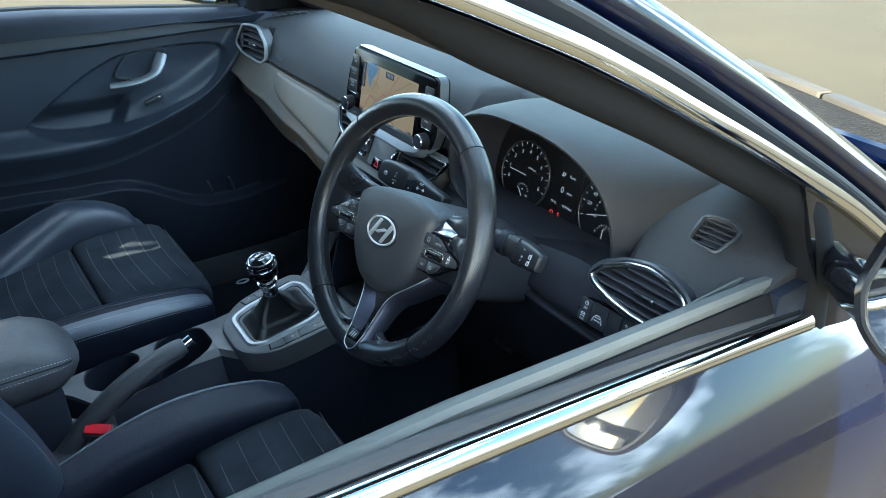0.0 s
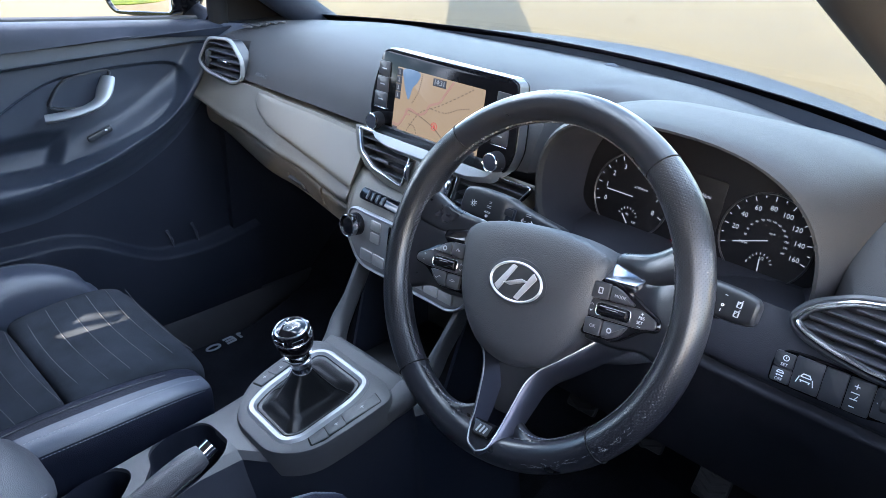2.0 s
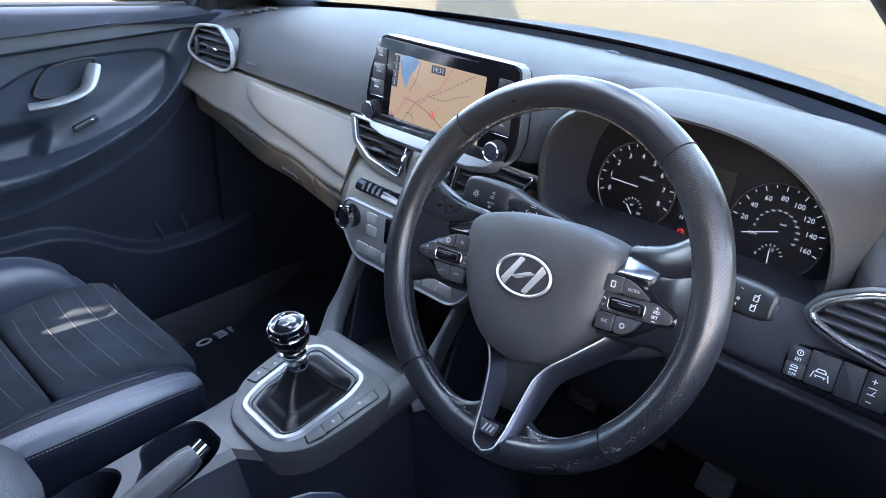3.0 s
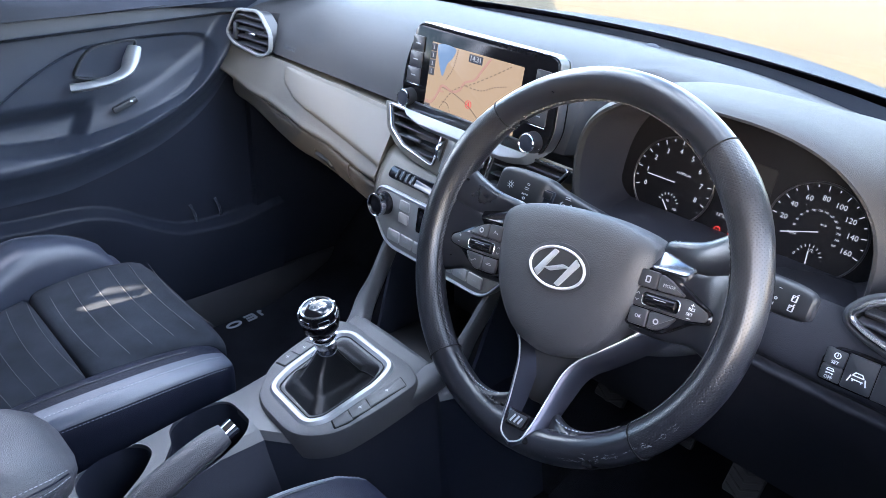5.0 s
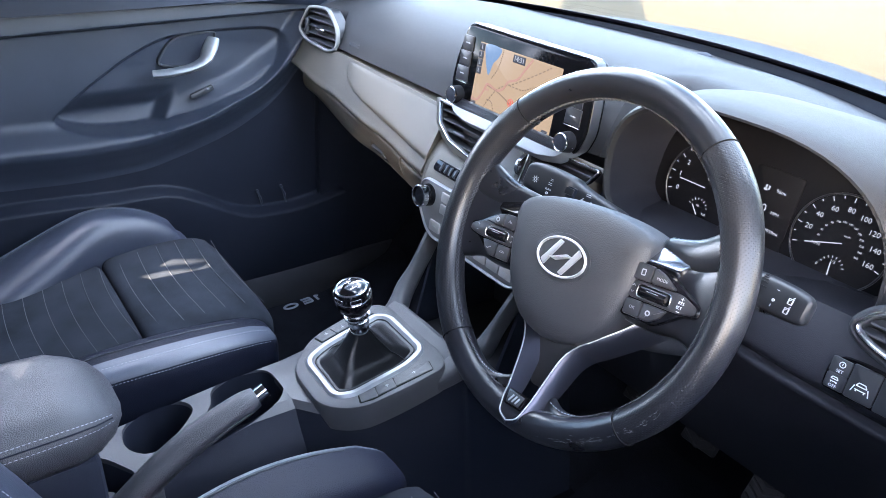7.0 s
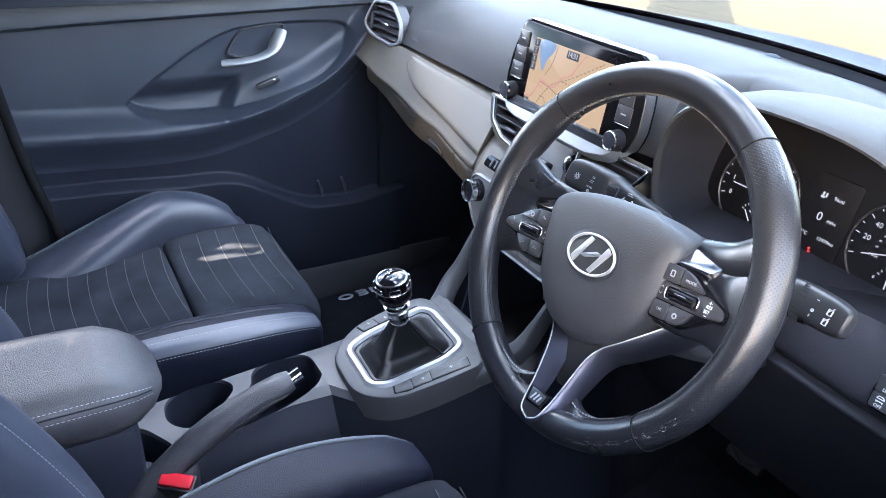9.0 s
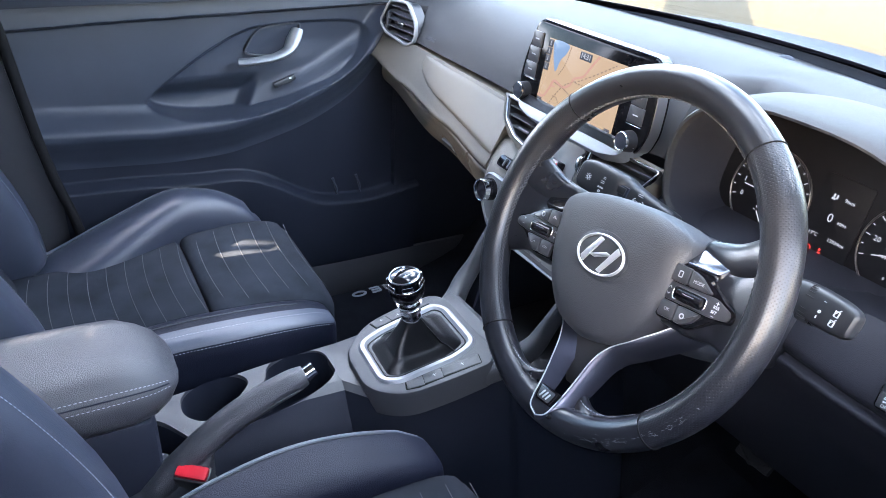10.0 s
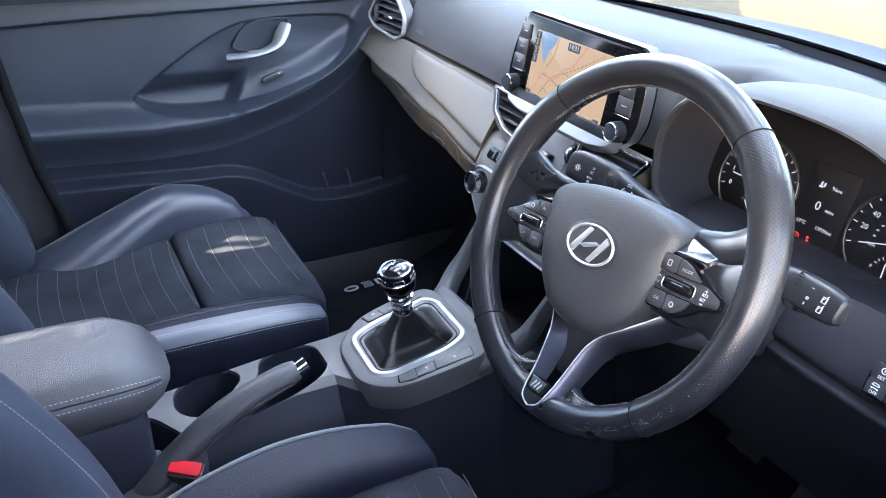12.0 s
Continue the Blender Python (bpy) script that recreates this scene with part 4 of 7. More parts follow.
part("top_edge", plate(rounded([(-0.118, 0.0652), (0.126, 0.0652), (0.126, 0.0675), (-0.118, 0.0675)], 0.001), -0.024, 0.000, 0.0008, su), M_DKCHROME, unit, "silver strip along the top")
DW, DH = 0.178, 0.102
dm = su @ Matrix.Translation((-0.003, -0.007, 0.002))
disp = part("display", plate(rrect(DW, DH, 0.002), 0.0, 0.0012, 0.0003, dm), M_MAP, unit, "lit tan road map display")
mm = dm @ Matrix.Translation((0, 0, 0.0013))


def flat(outline, material, name, z=0.0004, lift=0.0):
    return part(name, plate(outline, 0.0, z, 0.00005, mm @ Matrix.Translation((0, 0, lift))), material, disp)


flat(spline([(-0.074, 0.050), (-0.040, 0.050), (-0.043, 0.036), (-0.052, 0.026), (-0.058, 0.008), (-0.064, 0.014), (-0.072, 0.032)], 5, True), M_MAPBLUE, "map_lake")


def road(points, w, material, name):
    pts = spline([(x, y, 0.0006) for x, y in points], 6)
    segs = [(a[0], a[1], b[0], b[1]) for a, b in zip(pts, pts[1:])]
    return lines(segs, w, mm, material, disp, name, 0.0006)


def dashed(points, material):
    pts = spline([(x, y) for x, y in points], 10)
    lines([(a[0], a[1], b[0], b[1]) for k, (a, b) in enumerate(zip(pts, pts[1:])) if k % 2 == 0], 0.0014, mm, material, disp, "map_track", 0.0006)


road([(-0.088, -0.034), (-0.074, -0.034), (-0.064, -0.020), (-0.056, -0.006), (-0.034, -0.010), (-0.020, -0.004), (-0.012, 0.008), (0.006, 0.016), (0.016, 0.030), (0.030, 0.050)], 0.0032, M_MAPPINK, "map_road")
road([(-0.056, -0.006), (-0.060, -0.014), (-0.052, -0.014)], 0.0022, M_MAPPINK, "map_road")
road([(-0.056, -0.008), (-0.030, -0.012), (0.000, -0.022), (0.024, -0.036), (0.050, -0.050)], 0.0012, M_MAPLINE, "map_lane")
dashed([(-0.062, -0.050), (-0.050, -0.030), (-0.030, -0.006), (0.004, 0.010), (0.040, 0.030), (0.070, 0.048)], M_MAPLINE)
dashed([(-0.012, 0.004), (0.020, 0.004), (0.044, 0.014), (0.066, 0.020)], M_MAPLINE)
dashed([(-0.052, -0.028), (-0.040, -0.030), (-0.030, -0.048)], M_MAPLINE)
dashed([(-0.050, 0.004), (-0.040, 0.020), (-0.036, 0.036), (-0.034, 0.050)], M_MAPLINE)
part("map_marker", band(circle(0.0060, 24, 0.001, -0.020), 0.0011, 0, 0.0008, mm), M_MAPRED, disp)
flat([(-0.0020, -0.0230), (0.001, -0.0215), (0.0040, -0.0230), (0.001, -0.0160)], M_MAPRED, "map_marker", 0.0008)
flat([(x + 0.002, y + 0.043) for x, y in rrect(0.026, 0.011, 0.001)], M_MAPDARK, "clock_tab", 0.0006)
text("14:31", 0.0105, mm @ Matrix.Translation((0.002, 0.043, 0.0007)), M_LIT, disp, "clock_time")
for x, y in [(-0.0825, 0.044), (-0.0825, 0.0325), (-0.0825, 0.021), (-0.0825, 0.0095), (-0.082, -0.043), (0.080, -0.043)]:
    flat([(a + x, b + y) for a, b in rrect(0.011, 0.0108, 0.0008)], M_MAPDARK, "map_button", 0.0007)
    lines([(x - 0.002, y - 0.002, x + 0.002, y - 0.002), (x, y - 0.002, x, y + 0.003)], 0.0008, mm @ Matrix.Translation((0, 0, 0.0007)), M_LIT, disp, "map_icon", 0.0003)
# key columns and knobs on both sides of the display
for s in (-1, 1):
    cx = s * 0.124
    for k in range(3):
        ky = 0.036 - 0.0235 * k
        w = 0.012 + 0.0012 * k
        km = su @ Matrix.Translation((s * (0.1205 + 0.0012 * k), ky, 0.002))
        kb = part("key", plate(rounded([(-w, -0.0113), (w, -0.0113), (w - 0.001, 0.0113), (-w, 0.0113)], 0.0015), -0.001, 0.0022, 0.0007, km), M_PODKEY, unit, "matt grey touchscreen key")
        lines([(-0.005, 0, 0.005, 0)], 0.0016, km @ Matrix.Translation((0, 0, 0.0023)), M_MARK, kb, "key_mark", 0.0002)
    part("key_edge", box(0.028, 0.0012, 0.002, 0.0004, su @ Matrix.Translation((s * 0.123, -0.0245, 0.003)), 1), M_CHROME, unit, "thin chrome line")
    kn = part("knob", lathe([(0.0150, 0), (0.0145, 0.004), (0.0132, 0.014), (0.0110, 0.0160)], 28, su @ Matrix.Translation((cx, -0.046, 0.002))), M_DIAL, unit, "black turning knob with chrome ring")
    part("knob_face", disc(0.0120, 0.0, 0.0166, 28, su @ Matrix.Translation((cx, -0.046, 0.002)), 0.0003), M_BLACK, kn)
    part("ring", band(circle(0.0128, 32), 0.0016, 0.012, 0.0174, su @ Matrix.Translation((cx, -0.046, 0.002))), M_BRIGHT, kn, "chrome ring")
# bright lip under the screen
lipm = axes((0.0, 0.222, 0.956), (1, 0, 0), Vector((0, -1, 0.75)))
part("lower_lip", plate(rounded([(-0.140, 0.028), (-0.118, 0.003), (-0.085, -0.005), (0.085, -0.005), (0.118, 0.003), (0.140, 0.028), (0.120, 0.014), (-0.120, 0.014)], 0.006), -0.02, 0.003, 0.0028, lipm), M_FRAME, unit, "satin chrome lip under the screen")
part("screen_stalk", box(0.20, 0.08, 0.04, 0.01, axes((0.0, 0.292, 1.0), (1, 0, 0), SN)), M_BLACK, unit)


# ---- vents ----
def vent(m, outline, slats, rim, parent, label, tab=None, depth=0.03, rimw=0.004, deep=0.016):
    v = part("air_vent", band(outline, 0.003, -depth, 0.001, m), M_SMOOTH, parent, label)
    part("vent_back", plate(inset(outline, 0.001), -depth, -depth + 0.002, 0.0005, m), M_RUBBER, v)
    if rim:
        part("vent_rim", band(inset(outline, -rimw * 0.7), rimw, -0.004, 0.004, m, 0.0014), rim, v, "chrome vent rim" if rim in (M_CHROME, M_DKCHROME) else "")
    ins = inset(outline, 0.003)
    ys = [p[1] for p in ins]
    y0, y1 = min(ys), max(ys)
    for k in range(slats):
        y = y0 + (y1 - y0) * (k + 0.6) / (slats + 0.2)
        cuts = []
        for a, b in zip(ins, ins[1:] + ins[:1]):
            if (a[1] - y) * (b[1] - y) <= 0 and a[1] != b[1]:
                cuts.append(a[0] + (b[0] - a[0]) * (y - a[1]) / (b[1] - a[1]))
        if len(cuts) >= 2:
            x0, x1 = min(cuts), max(cuts)
            part("slat", box(x1 - x0, 0.0026 if deep > 0.01 else 0.0016, deep, 0.0006, m @ Matrix.Translation(((x0 + x1) / 2, y, -0.001 - deep / 2)) @ pose(0, 0, 0, 18), 1), M_PLAST, v)
    if tab:
        part("vent_tab", box(0.030, 0.006, 0.012, 0.002, m @ Matrix.Translation((tab[0], tab[1], -0.001))), M_CHROME if tab[2] else M_SMOOTH, v)
    return v, m


# outer vent by the passenger door
v1, vm1 = vent(PVM, PV, 5, M_KEY, dash, "passenger air vent in a silver surround", (0.006, 0.0, True), rimw=0.0055)
part("vent_wheel", box(0.010, 0.034, 0.01, 0.003, PVM @ Matrix.Translation((-0.050, -0.002, -0.003))), M_SMOOTH, v1)
# outer vent by the driver's door
v2, vm2 = vent(DVM, DV, 5, M_CHROME, dash, "driver's air vent with a chrome rim", (0.005, 0.002, True), rimw=0.0045)
part("vent_surround", band(inset(DV, -0.009), 0.007, -0.02, 0.001, DVM, 0.003), M_SMOOTH, v2)
part("vent_wheel", box(0.010, 0.034, 0.010, 0.003, DVM @ Matrix.Translation((0.068, -0.010, -0.001))), M_GLOSS, v2)
# pair of vents under the screen
for s in (-1, 1):
    vc, vcm = vent(CV[s][1], CV[s][0], 4, M_DKCHROME, dash, "central air vent below the screen", (s * 0.105, 0.010, False), rimw=0.0022)
    part("vent_wheel", lathe([(0.004, -0.003), (0.0175, -0.003), (0.0185, 0.0), (0.0175, 0.003), (0.004, 0.003)], 28, vcm @ Matrix.Translation((s * 0.044, 0.010, -0.006)) @ pose(0, 0, 0, 0, 90)), M_CHROME, vc, "bright thumb wheel")
HF = rounded([(-0.198, 0.052), (-0.176, 0.012), (-0.146, -0.009), (-0.104, -0.022), (-0.040, -0.027), (0.040, -0.027), (0.104, -0.022), (0.146, -0.009), (0.166, 0.012), (0.176, 0.052)], 0.008)
part("vent_fascia", carve(plate(HF, -0.035, -0.0005, 0.003, CV[1][1]), [plate(inset(o, -0.0005), -0.06, 0.03, 0.0005, m) for o, m in CV.values()]), M_ROLL, dash, "satin grey surround of the central vents")
part("hazard_panel", plate(rrect(0.076, 0.058, 0.006), -0.02, 0.0015, 0.002, CV[1][1] @ Matrix.Translation((0, 0.006, 0))), M_KEY, dash, "light grey panel between the vents")
hz = CV[1][1] @ Matrix.Translation((0, -0.024, 0.001))
hb = part("hazard_button", plate(rrect(0.030, 0.022, 0.004), 0.0, 0.004, 0.001, hz @ Matrix.Translation((0, 0.010, 0.0015))), M_GLOSS, dash, "black hazard button with red triangle")
part("hazard_triangle", band(rounded([(-0.008, -0.006), (0.008, -0.006), (0, 0.008)], 0.0015), 0.0018, 0.0, 0.0005, hz @ Matrix.Translation((0, 0.010, 0.0057))), M_RED, hb)
# small demisting vent on the driver's side of the top
vent(TVM, TV, 5, M_SMOOTH, dash, "small black demisting vent", depth=0.016, rimw=0.005, deep=0.005)
# narrow demisting slots at the passenger end and a light sensor
for k in range(5):
    part("demist_slot", box(0.026, 0.009, 0.004, 0.001, axes((-0.668 + 0.006 * k, 0.345 + 0.016 * k, 1.036 + 0.0015 * k), (1, 0.2, 0), (0, -0.1, 1))), M_RUBBER, dash)
part("light_sensor", lathe([(0.016, -0.006), (0.014, 0.000), (0.008, 0.003), (0.002, 0.0035)], 24, Matrix.Translation((0.052, 0.606, 1.046))), M_BLACK, dash, "small domed light sensor")

# ---- centre stack ----
STACK = [
    (-0.165, [(0.250, 0.898), (0.228, 0.884), (0.205, 0.845), (0.200, 0.800), (0.222, 0.755)]),
    (-0.135, [(0.240, 0.896), (0.212, 0.878), (0.186, 0.845), (0.184, 0.800), (0.212, 0.748)]),
    (0.145, [(0.240, 0.896), (0.212, 0.878), (0.186, 0.845), (0.184, 0.800), (0.212, 0.748)]),
    (0.175, [(0.250, 0.898), (0.228, 0.884), (0.205, 0.845), (0.200, 0.800), (0.222, 0.755)]),
]
part("central_fascia", carve(along(STACK, [x / 200 for x in range(-33, 36)], 5, [(0.34, 0.75), (0.34, 0.88)]), vent_cutters()), M_ROLL, dash)
cm = axes((0.005, 0.1835, 0.812), (1, 0, 0), (0, -1, 0.12))
clim = part("climate_panel", plate(rounded([(-0.138, 0.036), (-0.146, -0.006), (-0.108, -0.052), (0.108, -0.052), (0.146, -0.006), (0.138, 0.036)], 0.022, 6), -0.012, 0.004, 0.003, cm), M_KEY, dash, "grey climate control panel with pale keys")
part("climate_trim", band(rounded([(-0.141, 0.039), (-0.149, -0.007), (-0.109, -0.056), (0.109, -0.056), (0.149, -0.007), (0.141, 0.039)], 0.023, 6), 0.0045, -0.012, 0.006, cm, 0.0018), M_FRAME, clim, "satin chrome surround")
for s in (-1, 1):
    kn = part("climate_knob", lathe([(0.0185, 0.0), (0.018, 0.010), (0.0165, 0.020), (0.0145, 0.022), (0.0135, 0.0195), (0.002, 0.0195)], 32, cm @ Matrix.Translation((s * 0.118, 0.012, 0.004))), M_GLOSS, clim, "black climate knob with chrome ring")
    part("ring", band(circle(0.0182, 36), 0.0022, 0.013, 0.0225, cm @ Matrix.Translation((s * 0.118, 0.012, 0.004))), M_BRIGHT, kn, "chrome ring")
part("climate_display", plate(rrect(0.085, 0.040, 0.004), 0.0, 0.0055, 0.0008, cm @ Matrix.Translation((0, 0.012, 0))), M_GLOSS, clim)
for s in (-1, 1):
    for k in range(2):
        part("climate_key", plate(rrect(0.022, 0.016, 0.003), 0.003, 0.0065, 0.001, cm @ Matrix.Translation((s * 0.072, 0.022 - 0.020 * k, 0))), M_PANEL, clim)
for k in range(7):
    kb = part("climate_key", plate(rrect(0.0275, 0.018, 0.003), 0.003, 0.0068, 0.001, cm @ Matrix.Translation((-0.090 + 0.030 * k, -0.033, 0))), M_PANEL, clim)
    lines([(-0.005, 0, 0.005, 0)], 0.0018, cm @ Matrix.Translation((-0.090 + 0.030 * k, -0.033, 0.0069)), M_MARK, kb, "key_mark", 0.0002)
# slotted black strip above the climate panel
sl = axes((0.005, 0.198, 0.872), (1, 0, 0), (0, -1, 0.75))
strip = part("upper_strip", plate(rrect(0.25, 0.020, 0.008), -0.01, 0.003, 0.001, sl), M_GLOSS, dash, "gloss black strip with four ribs")
for k in range(4):
    part("rib", box(0.004, 0.014, 0.004, 0.001, sl @ Matrix.Translation((-0.105 + 0.012 * k, 0, 0.0035))), M_SMOOTH, strip)

# ---- row of switches beside the column ----
bm_ = axes((0.62, 0.2025, 0.872), (1, 0.02, 0.04), (0, -1, 0.28))
swp = part("switch_panel", plate(rounded([(-0.075, -0.004), (-0.075, 0.020), (-0.066, 0.033), (-0.043, 0.035), (0.054, 0.033), (0.058, 0.014), (0.052, 0.001), (0.020, -0.005)][::-1], 0.005), -0.01, 0.0015, 0.001, bm_), M_GLOSS, dash, "row of black switches with white symbols")
def switch(x0, x1, y0, y1):
    part("switch", plate(rounded([(x0, y0), (x1, y0), (x1, y1), (x0, y1)], 0.002), 0.0, 0.0042, 0.0007, bm_), M_SMOOTH, swp)


switch(-0.0725, -0.0530, 0.0145, 0.0310)
switch(-0.0725, -0.0530, -0.0015, 0.0140)
switch(-0.0520, -0.0245, -0.0020, 0.0325)
switch(-0.0235, -0.0015, -0.0030, 0.0325)
switch(-0.0005, 0.0230, -0.0030, 0.0320)
switch(0.0240, 0.0545, 0.0000, 0.0315)
top_ = bm_ @ Matrix.Translation((0, 0, 0.0042))
text("SET", 0.0046, top_ @ Matrix.Translation((-0.0620, 0.0180, 0)), M_WHITE, swp)
text("OFF", 0.0046, top_ @ Matrix.Translation((-0.0635, 0.0015, 0)), M_WHITE, swp)
part("switch_symbol", band(circle(0.0032, 18, -0.0615, 0.0255), 0.0007, 0.0, 0.0003, top_), M_WHITE, swp)
lines([(-0.0615, 0.0245, -0.0615, 0.0270)], 0.0007, top_, M_WHITE, swp, "switch_symbol")
# a small car with tracks, a car ahead of another, a dimmed dial and a lamp
def car_mark(x, y, k):
    return [(x - 0.004 * k, y - 0.002 * k, x + 0.004 * k, y - 0.002 * k), (x - 0.004 * k, y + 0.001 * k, x + 0.004 * k, y + 0.001 * k), (x - 0.0025 * k, y + 0.0035 * k, x + 0.0025 * k, y + 0.0035 * k),
            (x - 0.004 * k, y + 0.001 * k, x - 0.0025 * k, y + 0.0035 * k), (x + 0.004 * k, y + 0.001 * k, x + 0.0025 * k, y + 0.0035 * k), (x - 0.003 * k, y - 0.0035 * k, x - 0.003 * k, y - 0.002 * k), (x + 0.003 * k, y - 0.0035 * k, x + 0.003 * k, y - 0.002 * k)]


lines(car_mark(-0.0635, 0.0080, 0.9), 0.0008, top_, M_WHITE, swp, "switch_symbol")
lines(car_mark(-0.0385, 0.0120, 1.3) + [(-0.0470, 0.006, -0.0450, 0.013), (-0.0300, 0.006, -0.0320, 0.013)], 0.0010, top_, M_WHITE, swp, "switch_symbol")
lines([(0.0050, 0.0240, 0.0100, 0.0240), (0.0075, 0.0215, 0.0075, 0.0265), (0.0050, 0.0030, 0.0100, 0.0030), (0.0035, 0.0170, 0.0115, 0.0170), (0.0075, 0.0100, 0.0105, 0.0150), (0.0040, 0.0105, 0.0110, 0.0105)], 0.0009, top_, M_WHITE, swp, "switch_symbol")
part("thumb_wheel", lathe([(0.006, -0.0045), (0.008, -0.003), (0.008, 0.003), (0.006, 0.0045)], 18, top_ @ Matrix.Translation((0.0345, 0.0160, -0.0035)) @ pose(0, 0, 0, 0, 90)), M_RUBBER, swp, "ribbed thumb wheel")
part("switch_symbol", band(circle(0.0026, 16, 0.0460, 0.0150), 0.0007, 0.0, 0.0003, top_), M_WHITE, swp)
lines([(0.0500, 0.0170, 0.0530, 0.0175), (0.0500, 0.0150, 0.0530, 0.0150), (0.0500, 0.0130, 0.0530, 0.0125), (0.0270, 0.0160, 0.0280, 0.0160)], 0.0008, top_, M_WHITE, swp, "switch_symbol")
text("AIRBAG", 0.011, axes((-0.50, 0.2685, 0.975), (1, 0.0, -0.01), (0, -1, 0.45)) @ Matrix.Translation((0, 0, 0.0045)), M_PLAST, dash, "raised_lettering", "", "CENTER", 0.0006)


# ---- steering wheel ----
TURN_DEG = 7.5
RAKE = 24.0
WM = Matrix.Translation((0.36, 0.0, 0.98)) @ axes((0, 0, 0), (1, 0, 0), (0, -math.cos(radians(RAKE)), math.sin(radians(RAKE)))) @ pose(0, 0, 0, 0, 0, TURN_DEG)
wheel = thing("steering_wheel", None, "black leather three-spoke steering wheel, worn and slightly turned", "steering wheel", m=WM)
RC, RT = 0.1705, 0.0158
RZ = -0.014
RY = 0.0045


def rim_piece(a0, a1, material, name, label, grow=0.0):
    """A stretch of the rim, thicker where the thumbs rest."""
    n = max(6, int(abs(a1 - a0) / 4))
    path, rad = [], []
    for k in range(n + 1):
        a = radians(a0 + (a1 - a0) * k / n)
        path.append((RC * math.cos(a), RY + RC * math.sin(a), RZ))
        bulge = 0.0016 * (math.exp(-((math.degrees(a) - 32) / 14) ** 2) + math.exp(-((math.degrees(a) - 148) / 14) ** 2))
        rad.append(RT + grow + bulge)
    ob = part(name, tube(path, rad, 24, False, 1.08), material, wheel, label, True)
    me = ob.data
    lay = me.uv_layers.new(name="layout")
    step = radians(abs(a1 - a0)) / n * RC
    for fc in me.polygons:
        js = [me.loops[k].vertex_index % 24 for k in fc.loop_indices]
        wrap = max(js) - min(js) > 12
        for k, j in zip(fc.loop_indices, js):
            i = me.loops[k].vertex_index // 24
            lay.data[k].uv = (i * step, (j + 24 if wrap and j < 12 else j) / 24 * 2 * math.pi * RT)
    return ob


rim_piece(48, 132, M_RIM, "rim_top", "smooth black leather rim section")
rim_piece(-48, 48, M_PERF, "rim_grip", "perforated black leather rim grip")
rim_piece(132, 228, M_PERF, "rim_grip", "perforated black leather rim grip")
rim_piece(228, 312, M_RIM, "rim_bottom", "smooth worn black leather rim section")
for a in (48, 132, 228, 312):
    c, s = math.cos(radians(a)), math.sin(radians(a))
    ring = [(RC * c + (RT + 0.0006) * math.cos(t) * c, RY + RC * s + (RT + 0.0006) * math.cos(t) * s, RZ + 1.08 * (RT + 0.0006) * math.sin(t)) for t in (2 * math.pi * k / 24 for k in range(24))]
    part("rim_seam", tube(ring, 0.0007, 6, True, 1.0, (c, s, 0.3)), M_SEAL, wheel, "", True)
# cross stitching along the inner side of the rim
for a0, a1 in ((40, 140), (150, 226), (-46, 30), (232, 258), (282, 308)):
    bm = bmesh.new()
    k = 0
    a = a0
    while a < a1:
        for tw in (-1, 1):
            c, s = math.cos(radians(a)), math.sin(radians(a))
            q = RC - RT - 0.0003
            p0 = Vector((q * c, RY + q * s, RZ + 0.0045))
            tdir = Vector((-s, c, 0)) * tw + Vector((0, 0, 1.0))
            merge(bm, tube([p0 - tdir * 0.0022, p0 + tdir * 0.0022], 0.00055, 4))
        a += 1.7
    part("rim_stitching", bm, M_DARKTHREAD, wheel, "grey cross stitching", True)

# worn scuffs along the lower right of the rim
rng = random.Random(11)
bm = bmesh.new()
for k in range(70):
    a = rng.gauss(300, 7) if k % 3 else rng.gauss(322, 8)
    t = rng.gauss(66, 6)
    da = rng.uniform(0.25, 1.3)
    pts = []
    for j in range(3):
        aa, tt = radians(a + da * j / 2), radians(t + rng.uniform(-3, 3))
        rr = RC + (RT + 0.0001) * math.cos(tt)
        pts.append((rr * math.cos(aa), RY + rr * math.sin(aa), RZ + 1.08 * (RT + 0.0001) * math.sin(tt)))
    merge(bm, tube(pts, rng.uniform(0.00008, 0.00022), 4))
part("scuff", bm, M_KEY, wheel, "pale worn scuffs in the leather", True)

# airbag cover
cover = spline([(-0.082, 0.041), (-0.050, 0.054), (0.0, 0.058), (0.050, 0.054), (0.082, 0.041), (0.083, 0.012), (0.076, -0.022), (0.061, -0.051), (0.036, -0.075), (0.0, -0.084), (-0.036, -0.075), (-0.061, -0.051), (-0.076, -0.022), (-0.083, 0.012)], 4, True)


def scaled(o, k, z, oy=-0.01):
    return [(x * k, oy + (y - oy) * k, z) for x, y in o]


part("airbag_cover", loft([scaled(cover, 0.98, -0.062), scaled(cover, 1.0, -0.045), scaled(cover, 1.0, -0.024), scaled(cover, 0.988, -0.0165), scaled(cover, 0.96, -0.0115), scaled(cover, 0.88, -0.0065), scaled(cover, 0.70, -0.0028), scaled(cover, 0.45, -0.0008), scaled(cover, 0.15, 0.0)]), M_HUB, wheel, "soft dark grey grained airbag cover", True)
em = Matrix.Translation((0, 0, 0.0))
part("emblem_recess", plate(circle(0.0345, 48, 0, 0, 0.0235), -0.003, 0.0003, 0.0002, em), M_SMOOTH, wheel, "", True)
part("emblem", band(circle(0.0310, 48, 0, 0, 0.0200), 0.0024, -0.003, 0.0030, em, 0.001), M_SILVER, wheel, "chrome oval emblem", True)
part("emblem_field", plate(circle(0.029, 40, 0, 0, 0.018), -0.003, 0.0008, 0.0003, em), M_SMOOTH, wheel, "", True)
